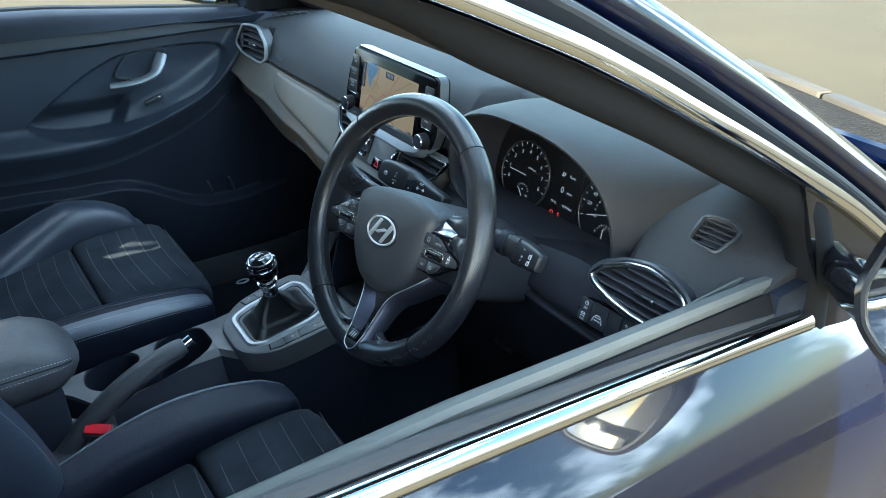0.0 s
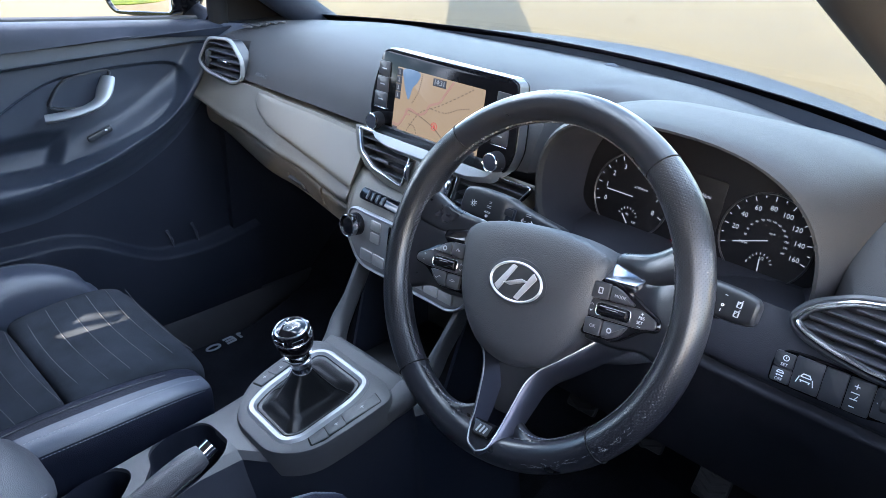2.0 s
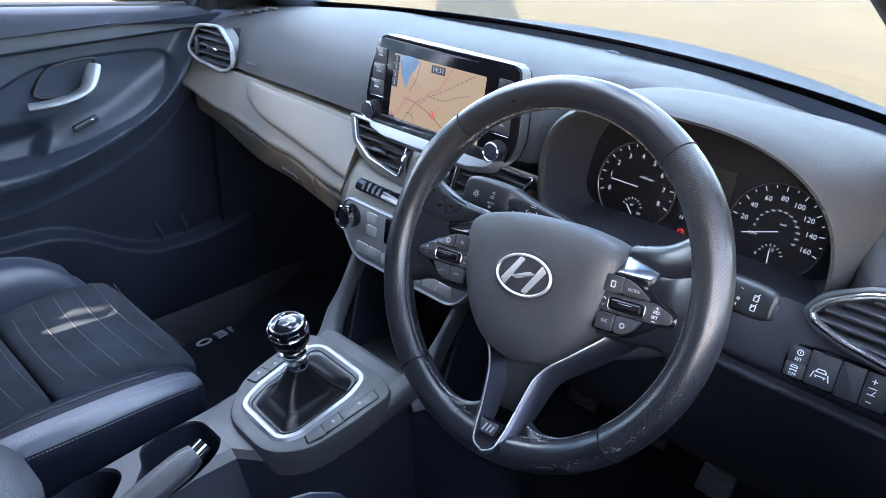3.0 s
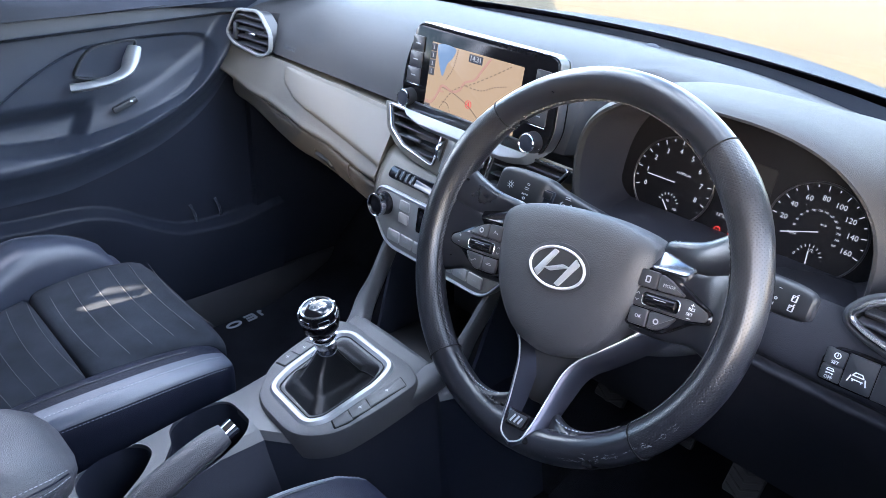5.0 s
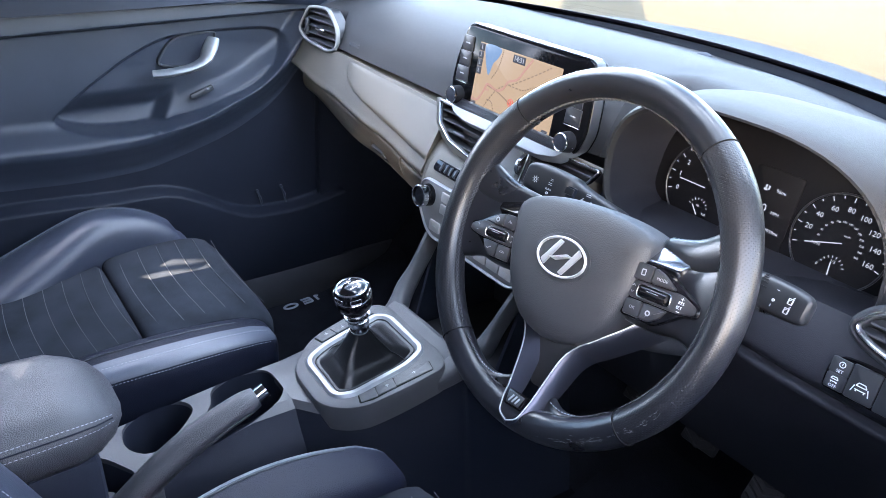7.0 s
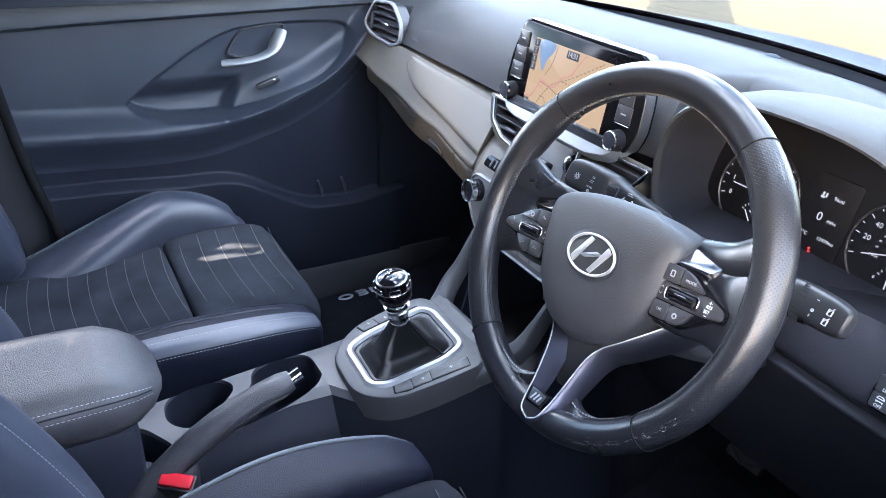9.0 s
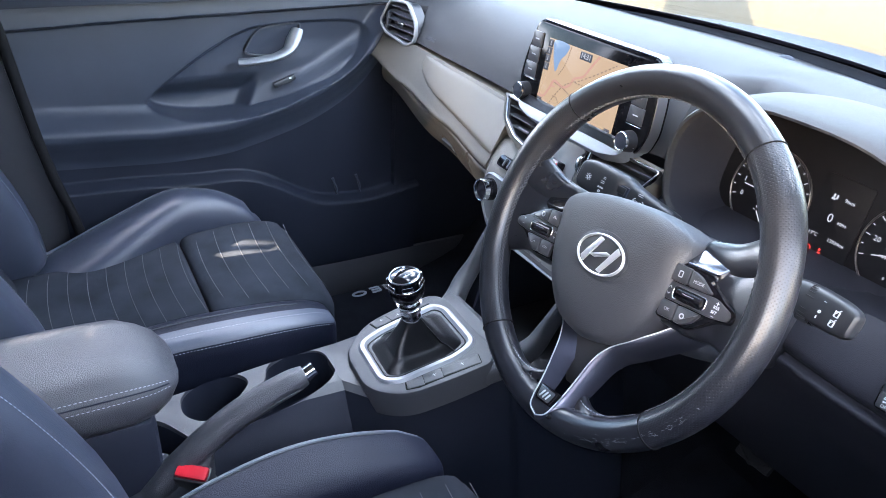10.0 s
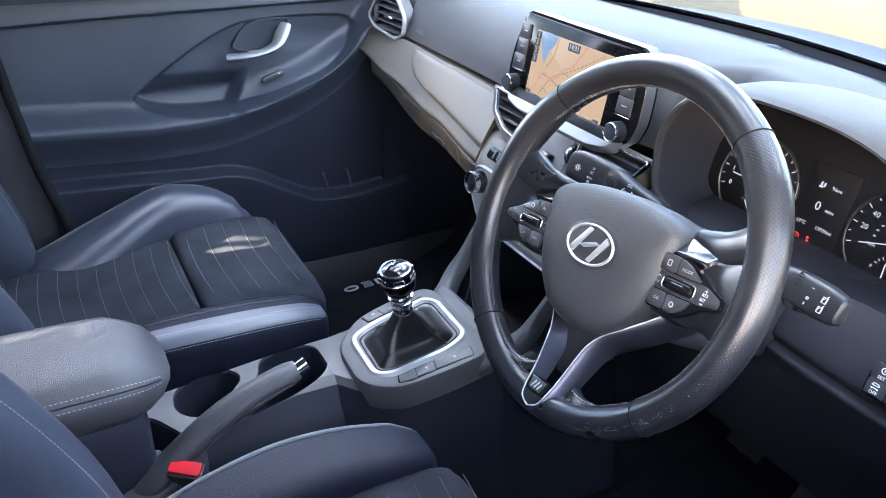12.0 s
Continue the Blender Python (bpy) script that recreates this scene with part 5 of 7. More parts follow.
for pts in ([(-0.0235, -0.0075), (-0.0185, -0.0125), (-0.0015, 0.0150), (-0.0065, 0.0165)], [(0.0235, 0.0075), (0.0185, 0.0125), (0.0015, -0.0150), (0.0065, -0.0165)], [(-0.0140, -0.0030), (-0.0060, -0.0045), (0.0140, 0.0030), (0.0060, 0.0045)]):
    part("emblem_bar", plate(rounded(pts, 0.001), 0.0, 0.0026, 0.0006, em), M_SILVER, wheel, "", True)
text("AIRBAG", 0.0075, WM @ Matrix.Translation((0.0, -0.050, -0.0032)), M_HUB, wheel, "raised_lettering", "", "CENTER", 0.0007)

# side spokes with switch pods
for s in (-1, 1):
    flip = Matrix.Diagonal((s, 1, 1, 1))
    sp = bolstered([(0.062, -0.006, -0.036, 0.030, 0.016), (0.10, -0.005, -0.032, 0.032, 0.014), (0.128, 0.000, -0.031, 0.034, 0.012), (0.147, 0.004, -0.026, 0.044, 0.012), (0.165, 0.004, -0.016, 0.052, 0.008)], 3.0, 28, 0.006, 5, "x", flip)
    part("spoke", sp, M_RIM, wheel, "black leather side spoke", True)
    mir = lambda pts, r: [(s * x, y) for x, y in rounded(pts, r)][::s]
    # gloss frame, satin wing and flush keys
    edge = [(0.072, 0.025), (0.098, 0.0235), (0.119, 0.0145), (0.133, 0.0065), (0.147, 0.0015), (0.147, -0.0100), (0.130, -0.0130), (0.115, -0.0240), (0.105, -0.0305), (0.070, -0.0305)]
    pd = part("switch_pod", plate(mir(edge, 0.006), -0.036, -0.0125, 0.004), M_GLOSS, wheel, "gloss black switch pod", True)
    wing = [(0.0755, 0.0050), (0.126, 0.0065), (0.143, -0.0005), (0.143, -0.0080), (0.126, -0.0110), (0.0755, -0.0115)]
    part("pod_wing", plate(mir(wing, 0.004), -0.016, -0.0108, 0.0012), M_PODKEY, pd, "satin dark grey wing", True)
    gl = Matrix.Translation((s * 0.098, 0.032, -0.022)) @ pose(0, 0, 0, -48, s * 6)
    part("pod_glint", plate(mir([(-0.016, -0.012), (0.016, -0.012), (0.024, 0.004), (0.004, 0.012), (-0.014, 0.012)], 0.004), -0.010, 0.0, 0.002, gl), M_DKCHROME if s > 0 else M_GLOSS, pd, "dark mirror-like trim", True)

    def key(pts, name="pod_key", z=-0.0088):
        return part(name, plate(mir(pts, 0.0025), -0.015, z, 0.0012), M_PODKEY, pd, "", True)
    key([(0.0765, 0.0215), (0.0945, 0.0210), (0.0945, 0.0062), (0.0765, 0.0056)])
    key([(0.0953, 0.0208), (0.1050, 0.0178), (0.1200, 0.0088), (0.1190, 0.0068), (0.0953, 0.0062)])
    key([(0.0760, -0.0124), (0.0935, -0.0122), (0.0935, -0.0272), (0.0760, -0.0272)])
    key([(0.0943, -0.0122), (0.1180, -0.0120), (0.1120, -0.0215), (0.1030, -0.0272), (0.0943, -0.0272)])
    part("roller_well", plate(mir([(0.0835, 0.0030), (0.1185, 0.0030), (0.1185, -0.0090), (0.0835, -0.0090)], 0.004), -0.012, -0.0103, 0.0003), M_GLOSS, pd, "", True)
    part("roller_edge", band(mir([(0.0835, 0.0030), (0.1185, 0.0030), (0.1185, -0.0090), (0.0835, -0.0090)], 0.004), 0.0006, -0.0110, -0.0098, None, 0.0002), M_CHROME, pd, "thin chrome edge", True)
    part("roller", tube([(s * 0.088, -0.003, -0.0125), (s * 0.114, -0.003, -0.0125)], 0.0052, 14, False, 1.0), M_GLOSS, pd, "black roller switch", True)
    part("roller_line", box(0.012, 0.0006, 0.0004, 0.0001, Matrix.Translation((s * 0.101, -0.0015, -0.0074)), 1), M_MARK, pd, "", True)

    def mark(segs, name="key_mark", z=-0.0088):
        return lines([(s * a, b, s * c, d) for a, b, c, d in segs], 0.00045, WM @ Matrix.Translation((0, 0, z)), M_MARK, pd, name, 0.0002)
    mark([(0.0775, -0.0010, 0.0790, 0.0008), (0.0790, 0.0008, 0.0805, -0.0010), (0.0775, -0.0050, 0.0790, -0.0068), (0.0790, -0.0068, 0.0805, -0.0050)], "key_mark", -0.0108)
    if s < 0:
        mark([(0.085, 0.0125, 0.0865, 0.0155), (0.0865, 0.0155, 0.088, 0.0125), (0.083, 0.0125, 0.0845, 0.014)])
        part("key_mark", band(circle(0.0024, 18, -0.104, 0.0125), 0.0004, -0.0089, -0.0086), M_MARK, pd, "", True)
        mark([(0.107, -0.0205, 0.1035, -0.0175), (0.107, -0.0205, 0.1085, -0.0195), (0.1035, -0.0175, 0.102, -0.0185)])
        mark([(0.082, -0.0195, 0.088, -0.0195), (0.083, -0.0180, 0.087, -0.0180), (0.082, -0.0195, 0.082, -0.0185), (0.088, -0.0195, 0.088, -0.0185)])
        mark([(0.130, 0.001, 0.133, 0.001), (0.1315, -0.0005, 0.1315, 0.0025), (0.130, -0.0055, 0.133, -0.0055)], "key_mark", -0.0108)
    else:
        text("MODE", 0.0040, WM @ Matrix.Translation((0.1055, 0.0120, -0.0088)), M_MARK, pd)
        text("OK", 0.0042, WM @ Matrix.Translation((0.085, -0.0195, -0.0088)), M_MARK, pd)
        text("RES", 0.0038, WM @ Matrix.Translation((0.1285, -0.0008, -0.0108)), M_WHITE, pd)
        text("SET", 0.0038, WM @ Matrix.Translation((0.1275, -0.0052, -0.0108)), M_WHITE, pd)
        lines([(0.127, 0.0028, 0.130, 0.0028), (0.1285, 0.0013, 0.1285, 0.0043), (0.126, -0.0088, 0.129, -0.0088)], 0.0005, WM @ Matrix.Translation((0, 0, -0.0108)), M_WHITE, pd, "key_mark", 0.0002)
        part("key_mark", band(circle(0.0022, 18, 0.102, -0.0195), 0.0004, -0.0089, -0.0086), M_MARK, pd, "", True)
        part("key_mark", band(rrect(0.0042, 0.0055, 0.0008), 0.0005, -0.0089, -0.0086, Matrix.Translation((0.0855, 0.0135, 0))), M_MARK, pd, "", True)
    # leather web behind the pod, where the side spoke runs into the rim
    part("spoke_web", bolstered([(0.080, 0.036, -0.040, 0.014, 0.010), (0.115, 0.040, -0.034, 0.016, 0.011), (0.142, 0.050, -0.024, 0.020, 0.011), (0.158, 0.056, -0.018, 0.022, 0.010)], 2.6, 20, 0.006, 4, "x", flip), M_RIM, wheel, "", True)

# lower spoke: two deep satin legs in a V with bright crests, dark between, badge at the foot
CREST = [(0.086, -0.026, -0.046), (0.067, -0.047, -0.036), (0.046, -0.068, -0.025), (0.0335, -0.080, -0.0205), (0.0255, -0.095, -0.0160), (0.021, -0.116, -0.0110), (0.0175, -0.137, -0.0055), (0.0150, -0.152, 0.0000), (0.0110, -0.1640, 0.0042), (0.0, -0.1700, 0.0046)]
for s in (-1, 1):
    rings = []
    pts = spline(CREST, 5)
    for k, (x, y, z) in enumerate(pts):
        t = k / (len(pts) - 1)
        tx, ty = np.array(pts[min(k + 1, len(pts) - 1)][:2]) - np.array(pts[max(k - 1, 0)][:2])
        q = math.hypot(tx, ty)
        nx, ny = -ty / q, tx / q
        if k == len(pts) - 1:
            nx, ny = 0.4, -0.9
        wo, wi, dp = 0.017 * (1 - t) + 0.009 * t, 0.016 * (1 - t) + 0.003 * t, 0.034 * (1 - t) + 0.012 * t
        rings.append([(s * (x + nx * wo * a), y + ny * wo * a, z - dp * b) for a, b in ((1.0, 1.0), (0.86, 0.66), (0.62, 0.36), (0.34, 0.14), (0.08, 0.015))]
                     + [(s * (x - nx * wi * a), y - ny * wi * a, z - dp * b) for a, b in ((0.03, 0.0), (0.20, 0.22), (0.50, 0.62), (1.0, 1.0))])
    part("spoke_leg", loft(rings), M_SPOKE, wheel, "dark satin metal spoke leg", True, 30)
    # silver paint holds the crest's glint where chrome would mirror the dark
    part("leg_edge", tube([(s * x, y, z + 0.0003) for x, y, z in spline(CREST, 4)], 0.0007, 8), M_SILVER, wheel, "silver edge that holds the crest's bright glint", True)
ins = rounded([(-0.034, -0.066), (0.034, -0.066), (0.015, -0.136), (-0.015, -0.136)], 0.003)
part("spoke_insert", plate(ins, -0.045, -0.034, 0.002), M_SMOOTH, wheel, "black insert between the legs", True)
bgm = Matrix.Translation((0, -0.1485, 0.0008)) @ pose(0, 0, 0, -20)
part("badge", plate(rounded([(-0.0130, 0.0085), (0.0130, 0.0085), (0.0105, -0.0075), (-0.0105, -0.0075)], 0.002), -0.012, 0.0, 0.001, bgm), M_GLOSS, wheel, "small black badge with silver strokes", True)
part("badge_plate", plate(rounded([(-0.0105, 0.0062), (0.0105, 0.0062), (0.0085, -0.0055), (-0.0085, -0.0055)], 0.0015), -0.002, 0.0008, 0.0004, bgm), M_SMOOTH, wheel, "", True)
lines([(-0.0055, -0.0035, -0.0025, 0.0040), (-0.0010, -0.0035, 0.0020, 0.0040), (0.0035, -0.0035, 0.0060, 0.0030)], 0.0019, WM @ bgm @ Matrix.Translation((0, 0, 0.0008)), M_SILVER, wheel, "badge_stroke")
# leather webs that broaden the rim towards the lower spoke
for s in (-1, 1):
    rows = []
    for k in range(19):
        d = 7 + 33 * k / 18
        a = radians(270 + s * d)
        rin = float(np.interp(d, [7, 11, 15, 19, 24, 29, 34, 40], [0.1360, 0.1390, 0.1470, 0.1515, 0.1540, 0.1550, 0.1555, 0.1560]))
        ro = 0.178
        h = float(np.interp(d, [7, 11, 16, 24, 40], [0.0060, 0.0090, 0.0115, 0.0135, 0.0140]))
        drop = float(np.interp(d, [7, 11, 16, 24, 40], [0.0120, 0.0090, 0.0040, 0.0010, 0.0]))
        ring = []
        for j in range(22):
            b = 2 * math.pi * j / 22
            c, q = math.cos(b), math.sin(b)
            r = 0.5 * (rin + ro) + 0.5 * (ro - rin) * math.copysign(abs(c) ** 0.7, c)
            w = RZ + 0.0005 - drop + h * math.copysign(abs(q) ** 0.8, q) * (1 - 0.35 * max(0.0, -c) ** 2)
            ring.append((r * math.cos(a), RY + r * math.sin(a), w))
        rows.append(ring)
    part("rim_web", loft(rows), M_RIM, wheel, "smooth leather web beside the lower spoke", True, 50)
    path = []
    for d in np.linspace(14, 30, 12):
        a = radians(270 + s * d)
        r = float(np.interp(d, [7, 11, 15, 19, 24, 29, 34, 40], [0.1360, 0.1390, 0.1470, 0.1515, 0.1540, 0.1550, 0.1555, 0.1560])) - 0.0002
        path.append((r * math.cos(a), RY + r * math.sin(a), RZ + 0.004))
    part("web_stitching", stitches(path, 0.0022, 0.0016, 0.0006), M_THREAD, wheel, "grey stitching", True)

# ---- column and stalks ----
col = thing("steering_column", (0.36, 0.12, 0.9), "dark plastic steering column cover with two stalks", "steering column")
cdir = Vector((0, math.cos(radians(RAKE)), -math.sin(radians(RAKE))))
CM = axes((0.36, -0.004, 0.986), (1, 0, 0), -cdir)
part("column_cover", bolstered([(-0.06, 0.0, -0.010, 0.055, 0.055), (-0.10, 0.0, -0.014, 0.070, 0.058), (-0.18, 0.0, -0.018, 0.075, 0.060), (-0.28, 0.0, -0.02, 0.075, 0.055)], 3.5, 28, 0.012, 4, "z", CM), M_PLAST, col, "dark grained column cover")


def stalk(s, label, k_=1.0):
    g = 1.25 if s < 0 else 1.0
    st = part("stalk", bolstered([(0.050, 0.034, -0.148, 0.012 * g, 0.010 * g), (0.080, 0.037, -0.142, 0.0125 * g, 0.0105 * g), (0.110, 0.040, -0.135, 0.0145 * g, 0.0115 * g), (0.140 * k_, 0.042, -0.128, 0.0165 * g, 0.0125 * g), (0.178 * k_, 0.043, -0.119, 0.0160 * g, 0.0120 * g), (0.200 * k_, 0.043, -0.113, 0.0125 * g, 0.0095 * g)], 4.0, 32, 0.005, 5, "x", CM @ Matrix.Diagonal((s, 1, 1, 1))), M_STALK, col, label)
    ring = CM @ Matrix.Diagonal((s, 1, 1, 1))
    xs = (0.127, 0.139) if s < 0 else (0.134, 0.150)
    for x in xs:
        k = (x - 0.05) / (0.148 * k_)
        h = float(np.interp(x, [0.08, 0.11, 0.14 * k_, 0.178 * k_], [0.0125, 0.0145, 0.0165, 0.0160])) * g
        part("stalk_groove", bolstered([(x, 0.0335 + 0.010 * k, -0.149 + 0.032 * k, h + 0.0006, h * 0.77 + 0.0006), (x + 0.0018, 0.0336 + 0.010 * k, -0.1486 + 0.032 * k, h + 0.0006, h * 0.77 + 0.0006)], 4.0, 32, 0.0006, 2, "x", ring), M_GLOSS, st)
    if s > 0:
        bm = bmesh.new()
        for j in range(26):
            a = 2 * math.pi * j / 26
            c, q = math.cos(a), math.sin(a)
            merge(bm, box(0.010, 0.0016, 0.0016, 0.0, ring @ Matrix.Translation((0.142, 0.0410 + 0.0172 * math.copysign(abs(c) ** 0.5, c), -0.1265 + 0.0132 * math.copysign(abs(q) ** 0.5, q))), 1))
        part("knurl", bm, M_STALK, st, "ribbed turning ring")
        part("stalk_collar", bolstered([(0.090, 0.0375, -0.1405, 0.0178, 0.0142), (0.108, 0.0385, -0.1365, 0.0182, 0.0146)], 3.2, 28, 0.003, 3, "x", ring), M_BLACK, st)
    return st, ring


sl_, slm = stalk(-1, "black light stalk with white symbols", 0.88)
sr_, srm = stalk(1, "black wiper stalk with white symbols", 0.95)
def on_stalk(m, s, x):
    """A frame lying on the stalk's face that looks at the driver."""
    k = 0.88 if s < 0 else 0.95
    xs = [0.050, 0.080, 0.110, 0.140 * k, 0.178 * k, 0.200 * k]
    w = float(np.interp(x, xs, [-0.148, -0.142, -0.135, -0.128, -0.119, -0.113])) + (1.25 if s < 0 else 1.0) * float(np.interp(x, xs, [0.010, 0.0105, 0.0115, 0.0125, 0.0120, 0.0095]))
    return axes(m @ Vector((x, 0.042, w + 0.0003)), (1, 0, 0), CM.to_3x3() @ Vector((-0.22 * s, 0, 1))) @ Matrix.Scale(0.82, 4)


face = on_stalk(slm, -1, 0.157)
part("stalk_symbol", band(circle(0.0024, 16), 0.0006, 0.0, 0.0012, face), M_MARK, sl_)
lines([(0.0034 * math.cos(a), 0.0034 * math.sin(a), 0.0050 * math.cos(a), 0.0050 * math.sin(a)) for a in (math.pi * k / 4 for k in range(8))], 0.0006, face, M_MARK, sl_, "stalk_symbol", 0.0012)
f2 = on_stalk(slm, -1, 0.137)
text("AUTO", 0.0036, f2 @ Matrix.Translation((0, -0.006, 0.001)), M_MARK, sl_)
lines([(-0.003, 0.001, 0.003, 0.001), (-0.003, 0.0035, 0.003, 0.0035), (-0.0015, 0.0075, 0.0025, 0.0075), (-0.0015, 0.0095, 0.0025, 0.0095)], 0.0006, f2 @ Matrix.Translation((0, 0, 0.0008)), M_MARK, sl_, "stalk_symbol", 0.0004)
part("stalk_symbol", band(circle(0.0018, 14, 0, -0.0115), 0.0005, 0.0, 0.0013, f2), M_MARK, sl_)
f4 = on_stalk(slm, -1, 0.114)
part("stalk_window", plate(rrect(0.020, 0.022, 0.002), -0.004, 0.0009, 0.0004, f4), M_BLACK, sl_, "recessed turning switch")
part("stalk_window", plate(rrect(0.014, 0.010, 0.001), -0.004, 0.0024, 0.0006, f4 @ Matrix.Translation((0, 0.004, 0))), M_STALK, sl_)
part("stalk_symbol", band(circle(0.0018, 14, 0.005, -0.0075), 0.0005, 0.0, 0.0012, f4), M_MARK, sl_)
lines([(-0.006, -0.0065, -0.004, -0.0075), (-0.006, -0.0085, -0.004, -0.0075), (-0.006, -0.0065, -0.006, -0.0085)], 0.0005, f4, M_MARK, sl_, "stalk_symbol", 0.0012)
f3 = on_stalk(slm, -1, 0.091)
lines([(-0.009, 0, -0.002, 0), (-0.009, 0, -0.006, 0.003), (-0.009, 0, -0.006, -0.003), (0.002, 0, 0.009, 0), (0.009, 0, 0.006, 0.003), (0.009, 0, 0.006, -0.003), (-0.004, 0.008, 0.004, 0.008), (-0.004, 0.0105, 0.003, 0.0105)], 0.0006, f3, M_MARK, sl_, "stalk_symbol", 0.0026)
g1 = on_stalk(srm, 1, 0.172)
for dy in (-0.006, 0.005):
    part("stalk_symbol", band(rrect(0.0058, 0.0068, 0.0008), 0.0006, 0.0, 0.0016, g1 @ Matrix.Translation((0.001, dy, 0))), M_MARK, sr_)
lines([(-0.001, -0.0060, 0.0040, -0.0005), (-0.001, 0.0050, 0.0040, 0.0105)], 0.0005, g1, M_MARK, sr_, "stalk_symbol", 0.0016)
g2 = on_stalk(srm, 1, 0.157)
lines([(-0.001, 0.010, 0.002, 0.010), (-0.001, -0.010, -0.001, -0.007)], 0.0006, g2, M_MARK, sr_, "stalk_symbol", 0.0012)
part("stalk_symbol", band(circle(0.0016, 14, 0.0, -0.002), 0.0005, 0.0, 0.0013, g2), M_MARK, sr_)


# ---- centre console ----
con = thing("centre_console", (0, -0.1, 0.3), "dark grey moulded centre console with gear surround and cup holders", "console")
# body between the seats: profile across, from floor to top, station by station along the car
def con_ring(y, xl, xr, top, foot, wr=0.020, zf=0.30):
    return [(xl - 0.03, y, zf), (xl - 0.012, y, foot), (xl, y, top - 0.035), (xl + 0.006, y, top - 0.010), (xl + 0.018, y, top), (0.5 * (xl + xr), y, top + 0.002),
            (xr - 0.018, y, top), (xr - 0.006, y, top - 0.010), (xr + 0.1 * wr, y, top - 0.035), (xr + wr, y, foot), (xr + wr + 0.025, y, zf)]


front = [(-0.13, -0.105, 0.020, 0.618, 0.50, 0.060), (-0.105, -0.106, 0.052, 0.618, 0.50, 0.045), (-0.06, -0.108, 0.080, 0.622, 0.50, 0.026), (0.0, -0.106, 0.086, 0.630, 0.50),
         (0.06, -0.106, 0.086, 0.640, 0.50), (0.09, -0.108, 0.087, 0.650, 0.50), (0.105, -0.110, 0.088, 0.657, 0.50), (0.112, -0.110, 0.088, 0.655, 0.50), (0.118, -0.108, 0.088, 0.635, 0.48), (0.128, -0.112, 0.090, 0.590, 0.46), (0.18, -0.112, 0.092, 0.575, 0.46), (0.34, -0.112, 0.10, 0.560, 0.45)]
# deck keeps the paler tone, the sides get shade put into their colour
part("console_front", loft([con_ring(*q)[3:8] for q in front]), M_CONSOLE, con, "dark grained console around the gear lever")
part("console_side_shaded", loft([con_ring(*q)[:4] + con_ring(*q)[7:] for q in front]), M_BLACK, con, "side of the console, blackened to stand in for shade")
# rear part with a rounded opening for cups and the handbrake
rear = [(-0.70, -0.108, 0.050, 0.585, 0.50, 0.035), (-0.42, -0.108, 0.046, 0.592, 0.50, 0.040), (-0.36, -0.108, 0.036, 0.598, 0.50, 0.048), (-0.25, -0.107, 0.018, 0.609, 0.50, 0.064), (-0.19, -0.106, 0.014, 0.615, 0.50, 0.066), (-0.13, -0.105, 0.020, 0.618, 0.50, 0.060)]
POCKET = rounded([(-0.078, -0.338), (-0.094, -0.312), (-0.090, -0.272), (-0.064, -0.256), (-0.040, -0.280), (-0.016, -0.322), (-0.040, -0.342)], 0.014, 5)
SLOT = rounded([(-0.080, -0.214), (-0.092, -0.180), (-0.078, -0.138), (-0.028, -0.132), (-0.006, -0.152), (0.002, -0.200), (0.010, -0.290), (-0.006, -0.300), (-0.020, -0.250), (-0.050, -0.222)], 0.013, 5)
NOOK = rounded([(-0.052, -0.388), (-0.034, -0.374), (0.010, -0.350), (0.030, -0.374), (0.010, -0.400), (-0.020, -0.402)], 0.010, 4)
HOLES = (inset(POCKET, -0.009), inset(SLOT, -0.006), NOOK)
# same split here: shade of the sides painted as black plastic
part("console_side_shaded", carve(loft([con_ring(*q)[:4] + con_ring(*q)[7:] for q in rear]), [plate(o, 0.515, 0.70, 0.002) for o in HOLES]), M_BLACK, con, "side of the console, blackened to stand in for shade")
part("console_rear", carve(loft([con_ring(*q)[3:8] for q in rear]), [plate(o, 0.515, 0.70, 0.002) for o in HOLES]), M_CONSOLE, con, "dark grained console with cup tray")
for o in HOLES:
    part("tray_liner", loft([[(x, y, 0.600 + (y + 0.28) * 0.10) for x, y in inset(o, 0.0005)], [(x, y, 0.516) for x, y in inset(o, 0.004)]], True, False), M_BLACK, con, "black liner of the cup tray")
    part("tray_floor", plate(inset(o, 0.003), 0.512, 0.520, 0.001), M_BLACK, con)
# raised pad with satin frame round the gear gaiter
gm_ = axes((0.0, 0.0, 0.634), (1, 0, 0), (0, -0.105, 1))
pad_out = rounded([(-0.113, 0.080), (-0.110, 0.015), (-0.096, -0.052), (-0.046, -0.107), (0.052, -0.112), (0.092, -0.070), (0.0965, 0.000), (0.094, 0.078), (0.060, 0.094), (-0.085, 0.096)], 0.030, 6)
part("gear_plinth", plate(pad_out, -0.035, 0.0085, 0.007, gm_), M_CONSOLE, con, "raised dark plinth of the gear lever")
ring_out = rounded([(-0.068, -0.046), (-0.050, -0.087), (0.050, -0.092), (0.068, -0.066), (0.062, 0.038), (0.044, 0.079), (-0.064, 0.083), (-0.085, 0.064)], 0.024, 6)
part("gear_frame", band(ring_out, 0.0140, 0.000, 0.0125, gm_, 0.0040), M_FRAME, con, "satin silver gear frame")
part("gear_frame_lip", band(inset(ring_out, 0.0137), 0.0030, 0.000, 0.0100, gm_, 0.0015), M_GAITER, con, "black leather lip inside the frame")
part("gear_well", plate(inset(ring_out, 0.012), -0.02, 0.002, 0.001, gm_), M_RUBBER, con)
